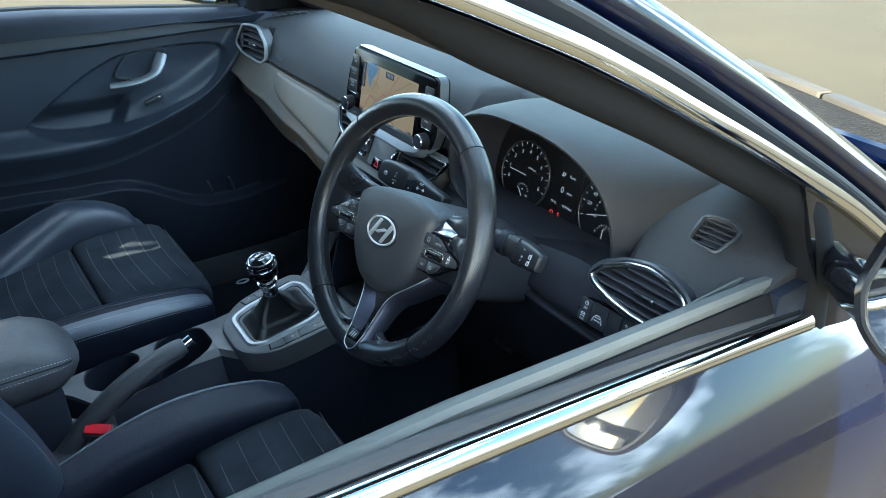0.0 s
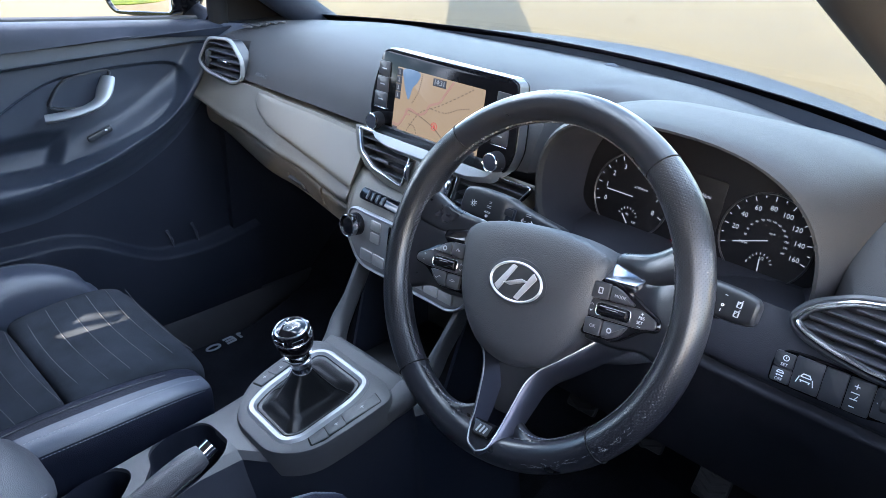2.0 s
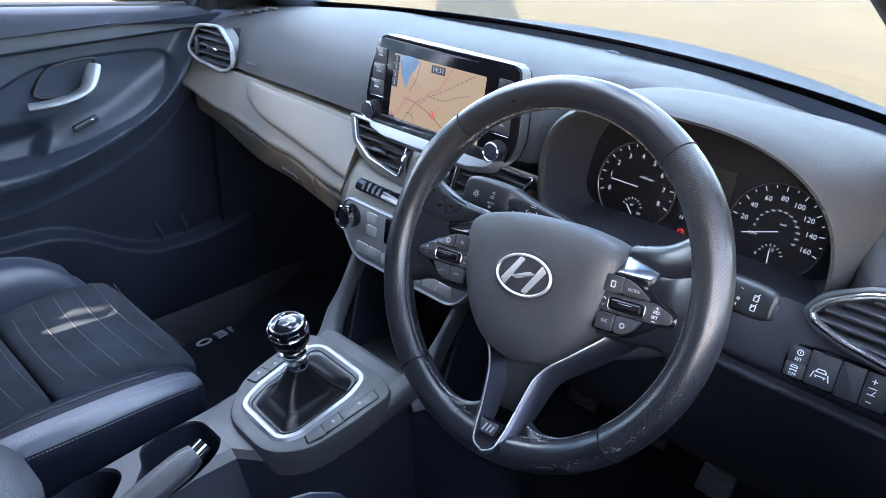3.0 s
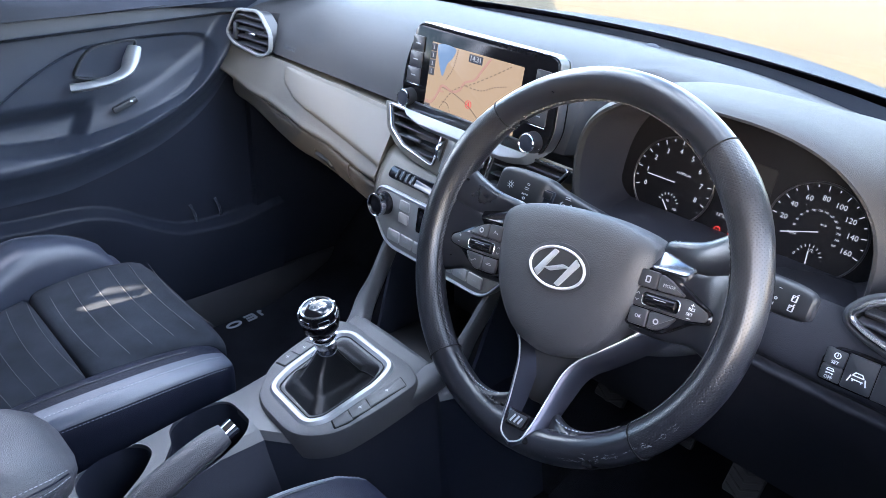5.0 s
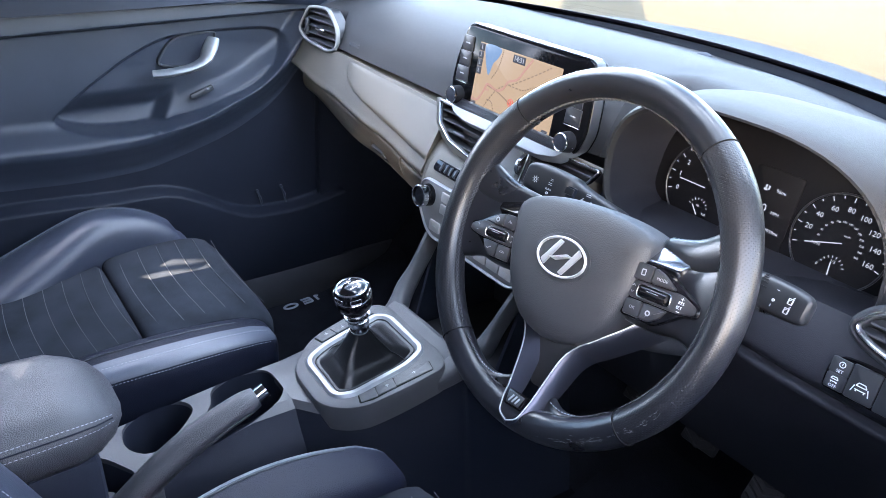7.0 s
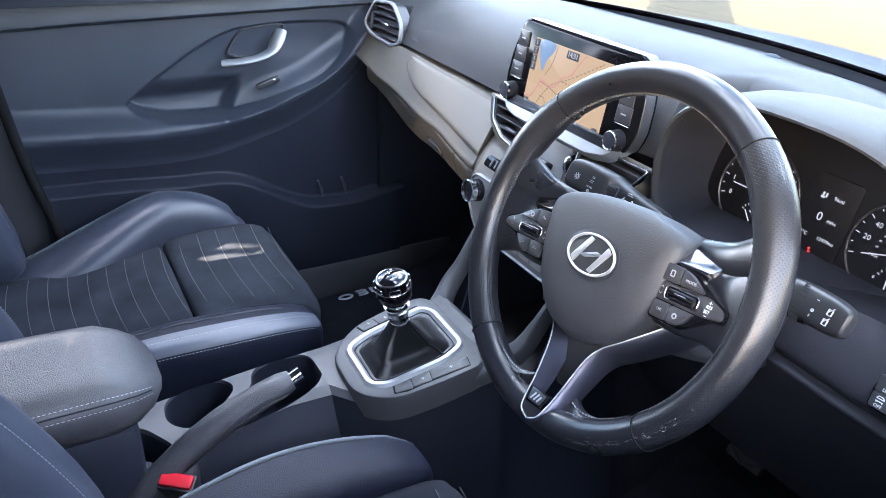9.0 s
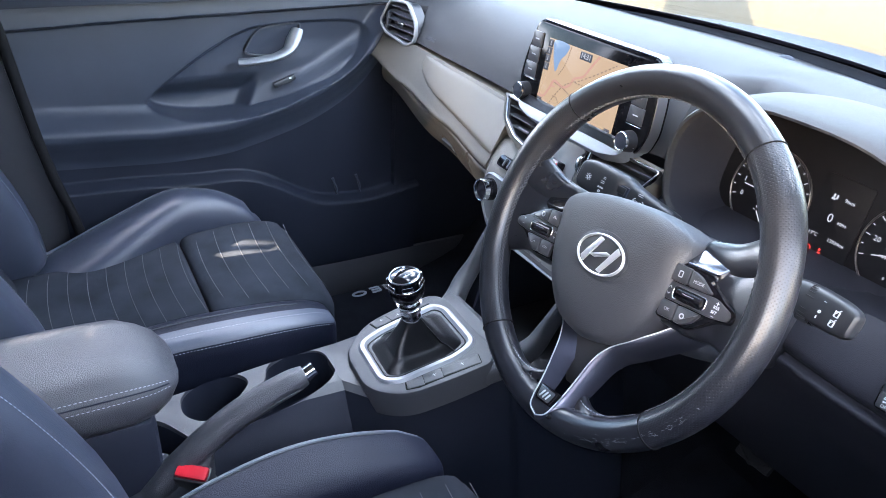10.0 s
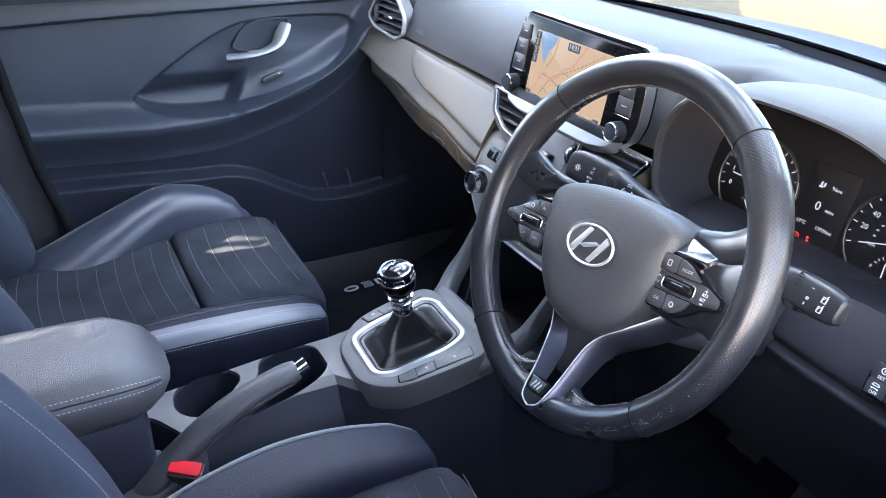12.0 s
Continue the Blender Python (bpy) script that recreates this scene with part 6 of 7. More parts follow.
def console_key(a, b, s, mark):
    """A flush key on the plinth from a to b along the car."""
    if s > 0:
        o = [(0.0680, a), (min(0.0850, 0.0850 + 0.35 * (a + 0.050)), a - 0.005), (min(0.0870, 0.0850 + 0.35 * (b + 0.050)), b - 0.005), (0.0680, b)]
    else:
        o = [(-0.0715 - 0.150 * (a + 0.046), a), (-0.0875 - 0.150 * (a + 0.046), a - 0.004), (-0.0875 - 0.150 * (b + 0.046), b - 0.004), (-0.0715 - 0.150 * (b + 0.046), b)]
    kb = part("console_key", plate(rounded(o[::s], 0.002), 0.002, 0.0098, 0.0008, gm_), M_CONSOLE, con, "dark satin console key")
    cy = (a + b) / 2
    if mark:
        lines([(s * 0.0735, cy, s * 0.0790, cy), (s * 0.0755, cy - 0.003, s * 0.0755, cy + 0.003)], 0.0008, gm_ @ Matrix.Translation((0 if s > 0 else -0.010, 0, 0.0099)), M_MARK, kb, "key_mark", 0.0002)


for a, b, mk in ((-0.056, -0.0305, False), (-0.0295, 0.000, True), (0.001, 0.063, True)):
    console_key(a, b, 1, mk)
for a, b, mk in ((-0.040, -0.012, True), (-0.011, 0.018, True), (0.019, 0.062, False)):
    console_key(a, b, -1, mk)
part("key_gap", plate(rounded([(0.0670, -0.058), (0.0830, -0.064), (0.0880, -0.045), (0.0880, 0.059), (0.0670, 0.065)], 0.003), 0.0, 0.0087, 0.0003, gm_), M_SEAL, con)
part("key_gap", plate(rounded([(-0.0700, -0.042), (-0.0885, -0.047), (-0.1045, 0.058), (-0.0865, 0.063)][::-1], 0.003), 0.0, 0.0087, 0.0003, gm_), M_SEAL, con)
# front storage under the stack
part("storage_floor", box(0.20, 0.16, 0.02, 0.006, Matrix.Translation((0.004, 0.25, 0.580))), M_RUBBER, con)
def strut_rings(s):
    """A broad moulded arm that sweeps from the console deck up to the dashboard."""
    out = []
    for y, z, w, d, x in spline([(0.050, 0.630, 0.020, 0.016, 0.068), (0.092, 0.648, 0.022, 0.018, 0.078), (0.122, 0.674, 0.014, 0.016, 0.099), (0.146, 0.706, 0.0075, 0.016, 0.102), (0.172, 0.745, 0.0065, 0.017, 0.106), (0.205, 0.790, 0.0075, 0.018, 0.112)], 6):
        cx = s * x - (0.006 if s < 0 else -0.004)
        n = Vector((0, -0.83, 0.55)) if z > 0.68 else Vector((0, -0.83 * max(0.15, (z - 0.64) / 0.04), 0.75)).normalized()
        ring = []
        for k in range(20):
            a = 2 * math.pi * k / 20
            c, q = math.cos(a), math.sin(a)
            u, v = w * math.copysign(abs(c) ** 0.55, c), d * math.copysign(abs(q) ** 0.7, q)
            ring.append((cx + u, y + n.y * (v - d), z + n.z * (v - d)))
        out.append(ring)
    return out


for s in (-1, 1):
    part("stack_strut", loft(strut_rings(s)), M_CONSOLE, con, "dark satin arm that sweeps up to the dashboard")
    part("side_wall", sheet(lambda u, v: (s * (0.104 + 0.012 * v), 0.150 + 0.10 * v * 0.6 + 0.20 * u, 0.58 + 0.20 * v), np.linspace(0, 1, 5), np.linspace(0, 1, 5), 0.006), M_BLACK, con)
part("storage_back", box(0.22, 0.02, 0.22, 0.01, Matrix.Translation((0.004, 0.34, 0.68))), M_CONSOLE, con)
sock = axes((-0.02, 0.325, 0.665), (1, 0, 0), (0, -1, 0.1))
so = part("power_socket", lathe([(0.016, 0), (0.016, 0.006), (0.012, 0.006), (0.011, -0.01), (0.002, -0.01)], 24, sock), M_GLOSS, con, "round black power socket")
for x in (0.03, 0.055):
    kb = part("socket_cover", plate(rrect(0.020, 0.026, 0.003), 0.0, 0.004, 0.001, sock @ Matrix.Translation((x, 0, 0))), M_SMOOTH, con)
    lines([(-0.004, 0, 0.004, 0)], 0.0012, sock @ Matrix.Translation((x, 0.004, 0.0041)), M_MARK, kb, "key_mark", 0.0002)

# ---- gear lever ----
gear = thing("gear_lever", (0.0, -0.01, 0.65), "manual gear lever with black ball knob and leather gaiter", "gear lever")
gtop = Vector((0.013, -0.037, 0.781))
gaxis = Vector((0.03, -0.20, 1)).normalized()
gk = axes(gtop, (1, 0, 0), gaxis)
part("knob", lathe([(0.010, -0.044), (0.016, -0.0425), (0.0210, -0.039), (0.0246, -0.033), (0.0264, -0.0245), (0.0266, -0.0155), (0.0258, -0.0140), (0.0252, -0.0050), (0.0228, -0.0008), (0.0205, -0.001)], 44, gk), M_GLOSS, gear, "gloss black ball knob")
part("knob_band", lathe([(0.0266, -0.0158), (0.0272, -0.0150), (0.0266, -0.0142), (0.0258, -0.0146)], 40, gk), M_CHROME, gear, "thin satin chrome band")
part("knob_ring", lathe([(0.0238, -0.0030), (0.0230, -0.0006), (0.0212, 0.0004), (0.0198, -0.0004), (0.0205, -0.004)], 40, gk), M_CHROME, gear, "satin chrome ring round the cap")
for k in range(6):
    a = radians(60 * k + 12)
    cut = gk @ Matrix.Rotation(a, 4, "Z") @ Matrix.Translation((0, 0.0254, -0.0095)) @ pose(0, 0, 0, -90 + 6)
    part("knob_insert", band(rrect(0.0165, 0.0075, 0.002), 0.0011, -0.001, 0.0010, cut, 0.0004), M_CHROME, gear, "chrome outlined insert")
part("knob_cap", lathe([(0.0205, -0.003), (0.0200, 0.0002), (0.015, 0.0022), (0.008, 0.0030), (0.001, 0.0032)], 32, gk), M_GLOSS, gear, "black cap with white gear pattern")
lines([(-0.008, -0.005, -0.008, 0.005), (0, -0.005, 0, 0.005), (0.008, -0.005, 0.008, 0.005), (-0.012, 0, 0.008, 0)], 0.0010, gk @ Matrix.Translation((0, 0, 0.0026)), M_WHITE, gear, "gear_pattern", 0.0005)
for n, x, y in (("1", -0.008, 0.0085), ("2", -0.008, -0.0085), ("3", 0, 0.0085), ("4", 0, -0.0085), ("5", 0.008, 0.0085), ("6", 0.008, -0.0085), ("R", -0.0135, 0.006)):
    text(n, 0.0052, gk @ Matrix.Translation((x, y, 0.0022)), M_WHITE, gear, "gear_figure")
part("collar", lathe([(0.012, -0.082), (0.0140, -0.079), (0.0140, -0.075), (0.0128, -0.073), (0.0128, -0.068), (0.0155, -0.066), (0.0158, -0.058), (0.0135, -0.056), (0.0130, -0.040)], 28, gk), M_CHROME, gear, "bright metal collar")
part("collar_ring", lathe([(0.014, -0.0535), (0.0180, -0.0525), (0.0184, -0.0495), (0.014, -0.0485)], 28, gk), M_CHROME, gear, "metal lift ring")
# gaiter: folds from the frame up to the collar
base = inset(ring_out, 0.0152)
rings = []
top_c = gm_.inverted() @ (gk @ Vector((0, 0, -0.078)))
for k in range(25):
    t = k / 24
    e = t ** 0.80
    row = []
    for i, (x, y) in enumerate(base):
        a = math.atan2(y, x)
        fold = 1 + 0.09 * math.sin(4 * a + 0.7) * math.sin(math.pi * t) + 0.05 * math.sin(7 * a + 5 * t) * math.sin(math.pi * t) ** 2 - 0.10 * t * (1 - t)
        k2 = (1 - e) * fold
        row.append((x * k2 + (top_c.x + 0.012 * math.cos(a)) * e, y * k2 + (top_c.y + 0.012 * math.sin(a)) * e, 0.004 + (top_c.z - 0.004) * (t ** 1.05) + 0.005 * math.sin(math.pi * min(t * 3, 1)) * (1 - t)))
    rings.append(row)
part("gaiter", loft(rings, True, False, gm_), M_GAITER, gear, "folded black leather gaiter")
for i in (3, len(base) // 2 + 4):
    seam = [gm_ @ Vector(r[i]) for r in rings]
    out = Vector((0.7, -0.7, 0.5)) if i == 3 else Vector((0.4, 0.3, 0.9))
    part("gaiter_seam", tube([p + out * 0.0008 for p in seam], 0.0012, 6), M_GAITER, gear)
    for dx in (-0.0035, 0.0035):
        part("gaiter_stitching", stitches([p + out * 0.0014 + Vector((dx, dx * 0.6, 0)) for p in seam[1:]], 0.003, 0.002, 0.0004), M_RIB, gear)

# ---- handbrake ----
hbk = thing("handbrake", (0.05, -0.35, 0.58), "black leather handbrake lever with chrome button", "handbrake")
hp = spline([(0.050, -0.430, 0.535), (0.050, -0.375, 0.592), (0.050, -0.310, 0.640), (0.050, -0.250, 0.668), (0.050, -0.200, 0.684)], 6)
part("grip", tube(hp, [float(v) for v in np.interp(np.linspace(0, 1, 25), [0, 0.3, 0.6, 0.9, 1], [0.020, 0.0185, 0.0185, 0.0165, 0.013])], 20, False, 1.1, (1, 0, 0)), M_ARM, hbk, "black leather handbrake grip")
part("button", tube([(0.050, -0.204, 0.682), (0.050, -0.186, 0.691)], 0.0105, 18, False, 1.0, (1, 0, 0)), M_BRIGHT, hbk, "chrome release button")
part("lever_boot", bolstered([(-0.50, 0.05, 0.49, 0.032, 0.050), (-0.44, 0.05, 0.512, 0.032, 0.052), (-0.38, 0.05, 0.545, 0.024, 0.040), (-0.33, 0.05, 0.588, 0.016, 0.030)], 3, 20, 0.012), M_CONSOLE, hbk, "dark plastic lever base")
part("grip_seam", tube([(p[0] + 0.0185, p[1], p[2] - 0.004) for p in hp[4:-2]], 0.0012, 6), M_SMOOTH, hbk)

# ---- armrest ----
arm = thing("armrest", (-0.05, -0.5, 0.56), "padded black leather centre armrest with pale stitching", "armrest")
lid_r = soft_rings([(-0.80, -0.040, 0.707, 0.096, 0.044), (-0.60, -0.040, 0.705, 0.096, 0.044), (-0.45, -0.040, 0.701, 0.094, 0.046), (-0.350, -0.040, 0.696, 0.086, 0.043)], 2.6, 48, 0.060, 10)
part("lid", loft(lid_r), M_ARM, arm, "padded leather lid")
part("box", box(0.165, 0.42, 0.17, 0.015, Matrix.Translation((-0.035, -0.60, 0.590))), M_BLACK, arm, "dark plastic armrest box")
for i in (2, 4):
    part("stitching", stitches(seam_path(lid_r, i, 0.0004, 2), 0.0036, 0.0020, 0.0005), M_THREAD, arm, "pale grey stitching")
part("lid_seam", tube(seam_path(lid_r, 3, 0.0001, 2), 0.0011, 6), M_LEATHER, arm)

# ---- buckle ----
bk = thing("seat_belt_buckle", (0.085, -0.36, 0.54), "black seat belt buckle with red release button", "buckle")
bkm = axes((0.076, -0.362, 0.600), (0.60, 0.80, 0.0), Vector((0.40, -0.20, 1)))
part("buckle_body", box(0.048, 0.026, 0.085, 0.006, bkm @ Matrix.Translation((0, 0, -0.042))), M_SMOOTH, bk)
part("release_button", box(0.041, 0.018, 0.010, 0.003, bkm @ Matrix.Translation((0, 0, 0.001))), M_RED, bk, "bright red release button")
part("buckle_stalk", box(0.030, 0.014, 0.20, 0.004, bkm @ Matrix.Translation((0, 0, -0.18))), M_RUBBER, bk)


# ---- seats ----
def on_pad(x, hx, hz, e):
    return hz * max(0.0, 1 - abs(x / hx) ** e) ** (1 / e)


def strip(rings, idx, lift, skip):
    """A thin band of leather laid over part of a soft body."""
    rows = []
    for r in rings[skip:len(rings) - skip]:
        c = sum((Vector(q) for q in r), Vector()) / len(r)
        up, dn = [], []
        for k, i in enumerate(idx):
            p = Vector(r[i % len(r)])
            d = (p - c).normalized()
            up.append(p + d * (lift if 0 < k < len(idx) - 1 else lift * 0.4))
            dn.append(p - d * 0.001)
        rows.append(up + dn[::-1])
    return loft(rows)


def build_seat(origin, inner, back, crest, rise=0.0):
    """A sports seat; x across, y ahead, origin below the middle of the cushion's front edge."""
    st = thing("sports_seat", origin, "black leather and cloth sports seat with pale stitching", "car seat", "front seats")
    L = lambda name, bm, mt, parent=st, label="": part(name, bm, mt, parent, label, True)
    L("seat_base", box(0.44, 0.46, 0.20, 0.03, Matrix.Translation((0, -0.30, 0.42))), M_PLAST, st, "dark plastic seat base")
    # cushion insert in two fields parted by a fold
    e = 6.0
    fields = [[(-0.245, 0, 0.568, 0.158, 0.050), (-0.15, 0, 0.575, 0.158, 0.052), (-0.075, 0, 0.572, 0.158, 0.050), (-0.035, 0, 0.556, 0.156, 0.046)],
              [(-0.60, 0, 0.545, 0.150, 0.050), (-0.40, 0, 0.550, 0.150, 0.050), (-0.247, 0, 0.566, 0.150, 0.050)]]
    for f, nm in zip(fields, ("cushion_front", "cushion_rear")):
        cu = L(nm, bolstered(f, e, 40, 0.014), M_CLOTH, st, "black ribbed cloth seat field")
        sp = spline(f, 16)
        y0, y1 = f[0][0], f[-1][0]
        n = int((y1 - y0) / 0.031)
        for k in range(n):
            y = y0 + (y1 - y0) * (k + 0.55) / n
            q = min(sp, key=lambda w: abs(w[0] - y))
            pts = [(x * q[3] / 20 * 0.94, y + 0.012 * (x / 20) ** 2, q[2] + on_pad(x * 0.94 / 20, 1.0, q[4], e) + 0.0003) for x in range(-17, 18)]
            L("rib_thread", tube(pts, 0.0006, 5), M_RIB, cu, "thin grey rib thread")
    L("cushion_nose", bolstered([(-0.16, -0.085, -0.070, 0.040, 0.060), (0.16, -0.085, -0.070, 0.040, 0.060)], 3, 20, 0.02, 4, "x", Matrix.Translation((0, 0, 0.575))), M_LEATHER, st)
    # cushion bolsters: dark body, strip along the crest with sheen painted in as paler leather
    for s in (-1, 1):
        if s == inner:
            bs = [(a, b, c + rise, d, f) for a, b, c, d, f in ((-0.58, 0.165, 0.520, 0.040, 0.070), (-0.42, 0.180, 0.545, 0.044, 0.076), (-0.33, 0.192, 0.560, 0.048, 0.076), (-0.24, 0.200, 0.570, 0.050, 0.070), (-0.15, 0.198, 0.568, 0.047, 0.064), (-0.055, 0.188, 0.558, 0.040, 0.052))]
        else:
            bs = [(-0.56, 0.158, 0.478, 0.112, 0.078), (-0.46, 0.166, 0.512, 0.102, 0.082), (-0.36, 0.180, 0.552, 0.082, 0.085), (-0.255, 0.196, 0.590, 0.060, 0.086), (-0.195, 0.199, 0.592, 0.050, 0.085), (-0.135, 0.196, 0.578, 0.045, 0.080), (-0.070, 0.188, 0.550, 0.040, 0.062)]
        br = soft_rings([(a, s * b, c, d, f) for a, b, c, d, f in bs], 4.6 if s == inner else 3.0, 64, 0.026, 6)
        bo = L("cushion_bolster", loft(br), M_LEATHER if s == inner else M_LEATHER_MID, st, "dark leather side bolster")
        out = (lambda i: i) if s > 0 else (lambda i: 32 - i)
        L("crest_strip", strip(br, [out(i) for i in range(*(crest if s == inner else (9, 13)))], 0.0012, 2), M_LEATHER_SHEEN, bo, "leather strip, paler for the sheen along the crest")
        L("stitching", stitches(seam_path(br, out((crest if s == inner else (9, 13))[0] - 1), 0.0006, 3), 0.0034, 0.0020, 0.00045), M_THREAD, bo, "pale grey stitching")
        L("piping", tube(seam_path(br, out((crest if s == inner else (9, 13))[1]), 0.0006, 5), 0.0010, 6), M_RIB, bo, "thin grey piping")
        L("stitching", stitches(seam_path(br, out((crest if s == inner else (9, 13))[1] - 2), 0.0016, 3), 0.0034, 0.0020, 0.0004), M_THREAD, bo, "pale grey stitching")
    # backrest, leaning
    bm0 = Matrix.Translation((0, back, 0.58)) @ pose(0, 0, 0, 22)
    L("backrest", bolstered([(-0.06, 0, 0.0, 0.19, 0.055), (0.10, 0, 0.0, 0.20, 0.060), (0.35, 0, 0.0, 0.20, 0.060), (0.55, 0, 0.01, 0.17, 0.055), (0.60, 0, 0.012, 0.15, 0.045)], 4, 36, 0.03, 4, "z", bm0 @ Matrix.Translation((0, -0.05, 0))), M_LEATHER, st, "black leather backrest")
    bi = L("backrest_insert", bolstered([(-0.02, 0, 0.0, 0.135, 0.040), (0.25, 0, 0.0, 0.135, 0.040), (0.50, 0, 0.0, 0.12, 0.036)], 5, 32, 0.014, 4, "z", bm0 @ Matrix.Translation((0, 0.0, 0))), M_CLOTH, st, "black ribbed cloth backrest field")
    for s in (-1, 1):
        # mid grey instead of the dark leather paints in the light on these bolsters
        bb = L("backrest_bolster", bolstered([(-0.03, s * 0.195, 0.020, 0.055, 0.075), (0.12, s * 0.205, 0.035, 0.055, 0.080), (0.30, s * 0.205, 0.030, 0.052, 0.075), (0.46, s * 0.18, 0.010, 0.045, 0.055), (0.56, s * 0.15, 0.0, 0.03, 0.04)], 3.2, 30, 0.03, 4, "z", bm0), M_LEATHER_MID, st, "leather backrest bolster, greyer for the light on it")
        pts = []
        for q in spline([(-0.01, 0.195, 0.020, 0.055, 0.075), (0.12, 0.205, 0.035, 0.055, 0.080), (0.30, 0.205, 0.030, 0.052, 0.075), (0.46, 0.18, 0.010, 0.045, 0.055)], 8):
            pts.append(bm0 @ Vector((s * (q[1] - q[3] * 0.45), q[2] + on_pad(0.45, 1, q[4], 3.2) + 0.0006, q[0])))
        L("stitching", stitches(pts, 0.0034, 0.0020, 0.00045), M_THREAD, bb, "pale grey stitching")
    hr = L("headrest", bolstered([(-0.12, 0, 0.0, 0.055, 0.075), (0.0, 0, 0.0, 0.060, 0.085), (0.12, 0, 0.0, 0.055, 0.075)], 3.4, 28, 0.03, 4, "x", bm0 @ Matrix.Translation((0, -0.03, 0.72))), M_LEATHER, st, "black leather headrest")
    for s in (-1, 1):
        L("headrest_post", tube([bm0 @ Vector((s * 0.06, -0.03, 0.56)), bm0 @ Vector((s * 0.06, -0.03, 0.70))], 0.006, 8), M_CHROME, hr, "chrome post")
    return st


seat = build_seat((-0.395, -0.01, 0.005), 1, -0.565, (8, 17))
seat2 = build_seat((0.385, -0.02, 0.005), -1, -0.50, (9, 13), 0.014)
for ob, x in ((seat, -0.395), (seat2, 0.385)):
    ob.matrix_basis = ob.matrix_basis @ Matrix.Translation((0, 0, 0.57)) @ pose(0, 0, 0, 0, 2.2) @ Matrix.Translation((0, 0, -0.57))
# rear bench
bench = thing("rear_bench", (0, -1.5, 0.3), "black rear bench seat", "rear seat")
part("bench_cushion", bolstered([(-0.60, -1.32, 0.44, 0.24, 0.16), (0.60, -1.32, 0.44, 0.24, 0.16)], 4, 28, 0.04, 4, "x"), M_LEATHER, bench)
part("bench_back", bolstered([(-0.60, 0, 0.0, 0.09, 0.32), (0.60, 0, 0.0, 0.09, 0.32)], 4, 28, 0.05, 4, "x", Matrix.Translation((0, -1.66, 0.83)) @ pose(0, 0, 0, 20)), M_LEATHER, bench)

# ---- floor mats ----
def build_mat(cx):
    mt_ob = thing("floor_mat", (cx, 0.1, 0.285), "black ribbed carpet floor mat", "floor mat", "front floor mats")
    part("mat", sheet(lambda u, v: (cx - 0.23 + 0.46 * u, -0.12 + 0.62 * v, 0.300 + 0.09 * max(0, v - 0.62) ** 1.3 * 3), np.linspace(0, 1, 12), np.linspace(0, 1, 16), 0.008), M_CARPET, mt_ob)
    return mt_ob


mat_p = build_mat(-0.46)
mat_d = build_mat(0.40)
# pale woven emblem on the passenger mat, plain strokes only
em_m = axes((-0.669, 0.212, 0.3105), (-0.06, 1, 0), (0, 0, 1))
part("woven_emblem", band(circle(0.020, 28, -0.036, 0, 0.012), 0.006, 0.0, 0.002, em_m), M_THREAD, mat_p, "pale woven emblem")
lines([(-0.004, 0.010, 0.020, 0.010), (-0.002, 0.0, 0.020, 0.0), (-0.004, -0.010, 0.020, -0.010), (0.020, -0.010, 0.020, 0.010), (0.036, -0.011, 0.036, 0.011), (0.036, 0.011, 0.044, 0.006)], 0.0055, em_m, M_THREAD, mat_p, "woven_emblem", 0.002)

# ---- pedals ----
def pedal(x, y, z, w, h, label):
    pd = thing("pedal", (x, y, z), label, "pedal", "pedals")
    pm = axes((x, y, z), (1, 0, 0), (0, -1, 0.65))
    part("pad", box(w, h, 0.012, 0.004, pm), M_RUBBER, pd, "ribbed black rubber pad")
    n = int(h / 0.012)
    for k in range(n):
        yy = -h / 2 + h * (k + 0.5) / n
        bm = bmesh.new()
        for s in (-1, 1):
            merge(bm, box(w * 0.52, 0.004, 0.004, 0.001, pm @ Matrix.Translation((s * w * 0.22, yy, 0.0065)) @ pose(0, 0, 0, 0, 0, s * 28), 1))
        part("tread", bm, M_RUBBER, pd)
    part("lever", tube(spline([(x, y + 0.02, z), (x, y + 0.09, z + 0.10), (x, y + 0.12, z + 0.25)], 5), 0.009, 8), M_SMOOTH, pd)


pedal(0.459, 0.385, 0.554, 0.050, 0.085, "black accelerator pedal with chevron tread")
pedal(0.345, 0.385, 0.565, 0.060, 0.055, "black rubber brake pedal")
pedal(0.225, 0.385, 0.565, 0.055, 0.055, "black rubber clutch pedal")


# ---- driver's belt ----
def build_belt():
    bt = thing("seat_belt", (0.70, -0.42, 0.45), "woven seat belt hanging beside the seat back, lightened as if sunlit", "seat belt")
    run = spline([(0.70, -0.76, 1.34), (0.625, -0.62, 1.285), (0.588, -0.555, 1.22), (0.61, -0.525, 1.10), (0.64, -0.485, 0.90), (0.67, -0.445, 0.70), (0.70, -0.405, 0.48)], 6)
    n = len(run)
    strap = sheet(lambda u, v: (run[v][0] + 0.012 * u, run[v][1] - 0.012 - 0.046 * u, run[v][2] - 0.004 * u), np.linspace(0, 1, 5), range(n), 0.0014)
    part("strap", strap, M_BELT, bt, "woven webbing, lightened as if sunlit")
    part("upper_guide", box(0.02, 0.085, 0.055, 0.008, Matrix.Translation((0.707, -0.785, 1.345))), M_PLAST, bt, "dark plastic belt guide")
    part("floor_anchor", box(0.018, 0.06, 0.07, 0.006, Matrix.Translation((0.705, -0.43, 0.455))), M_PLAST, bt, "dark plastic anchor cover")


build_belt()


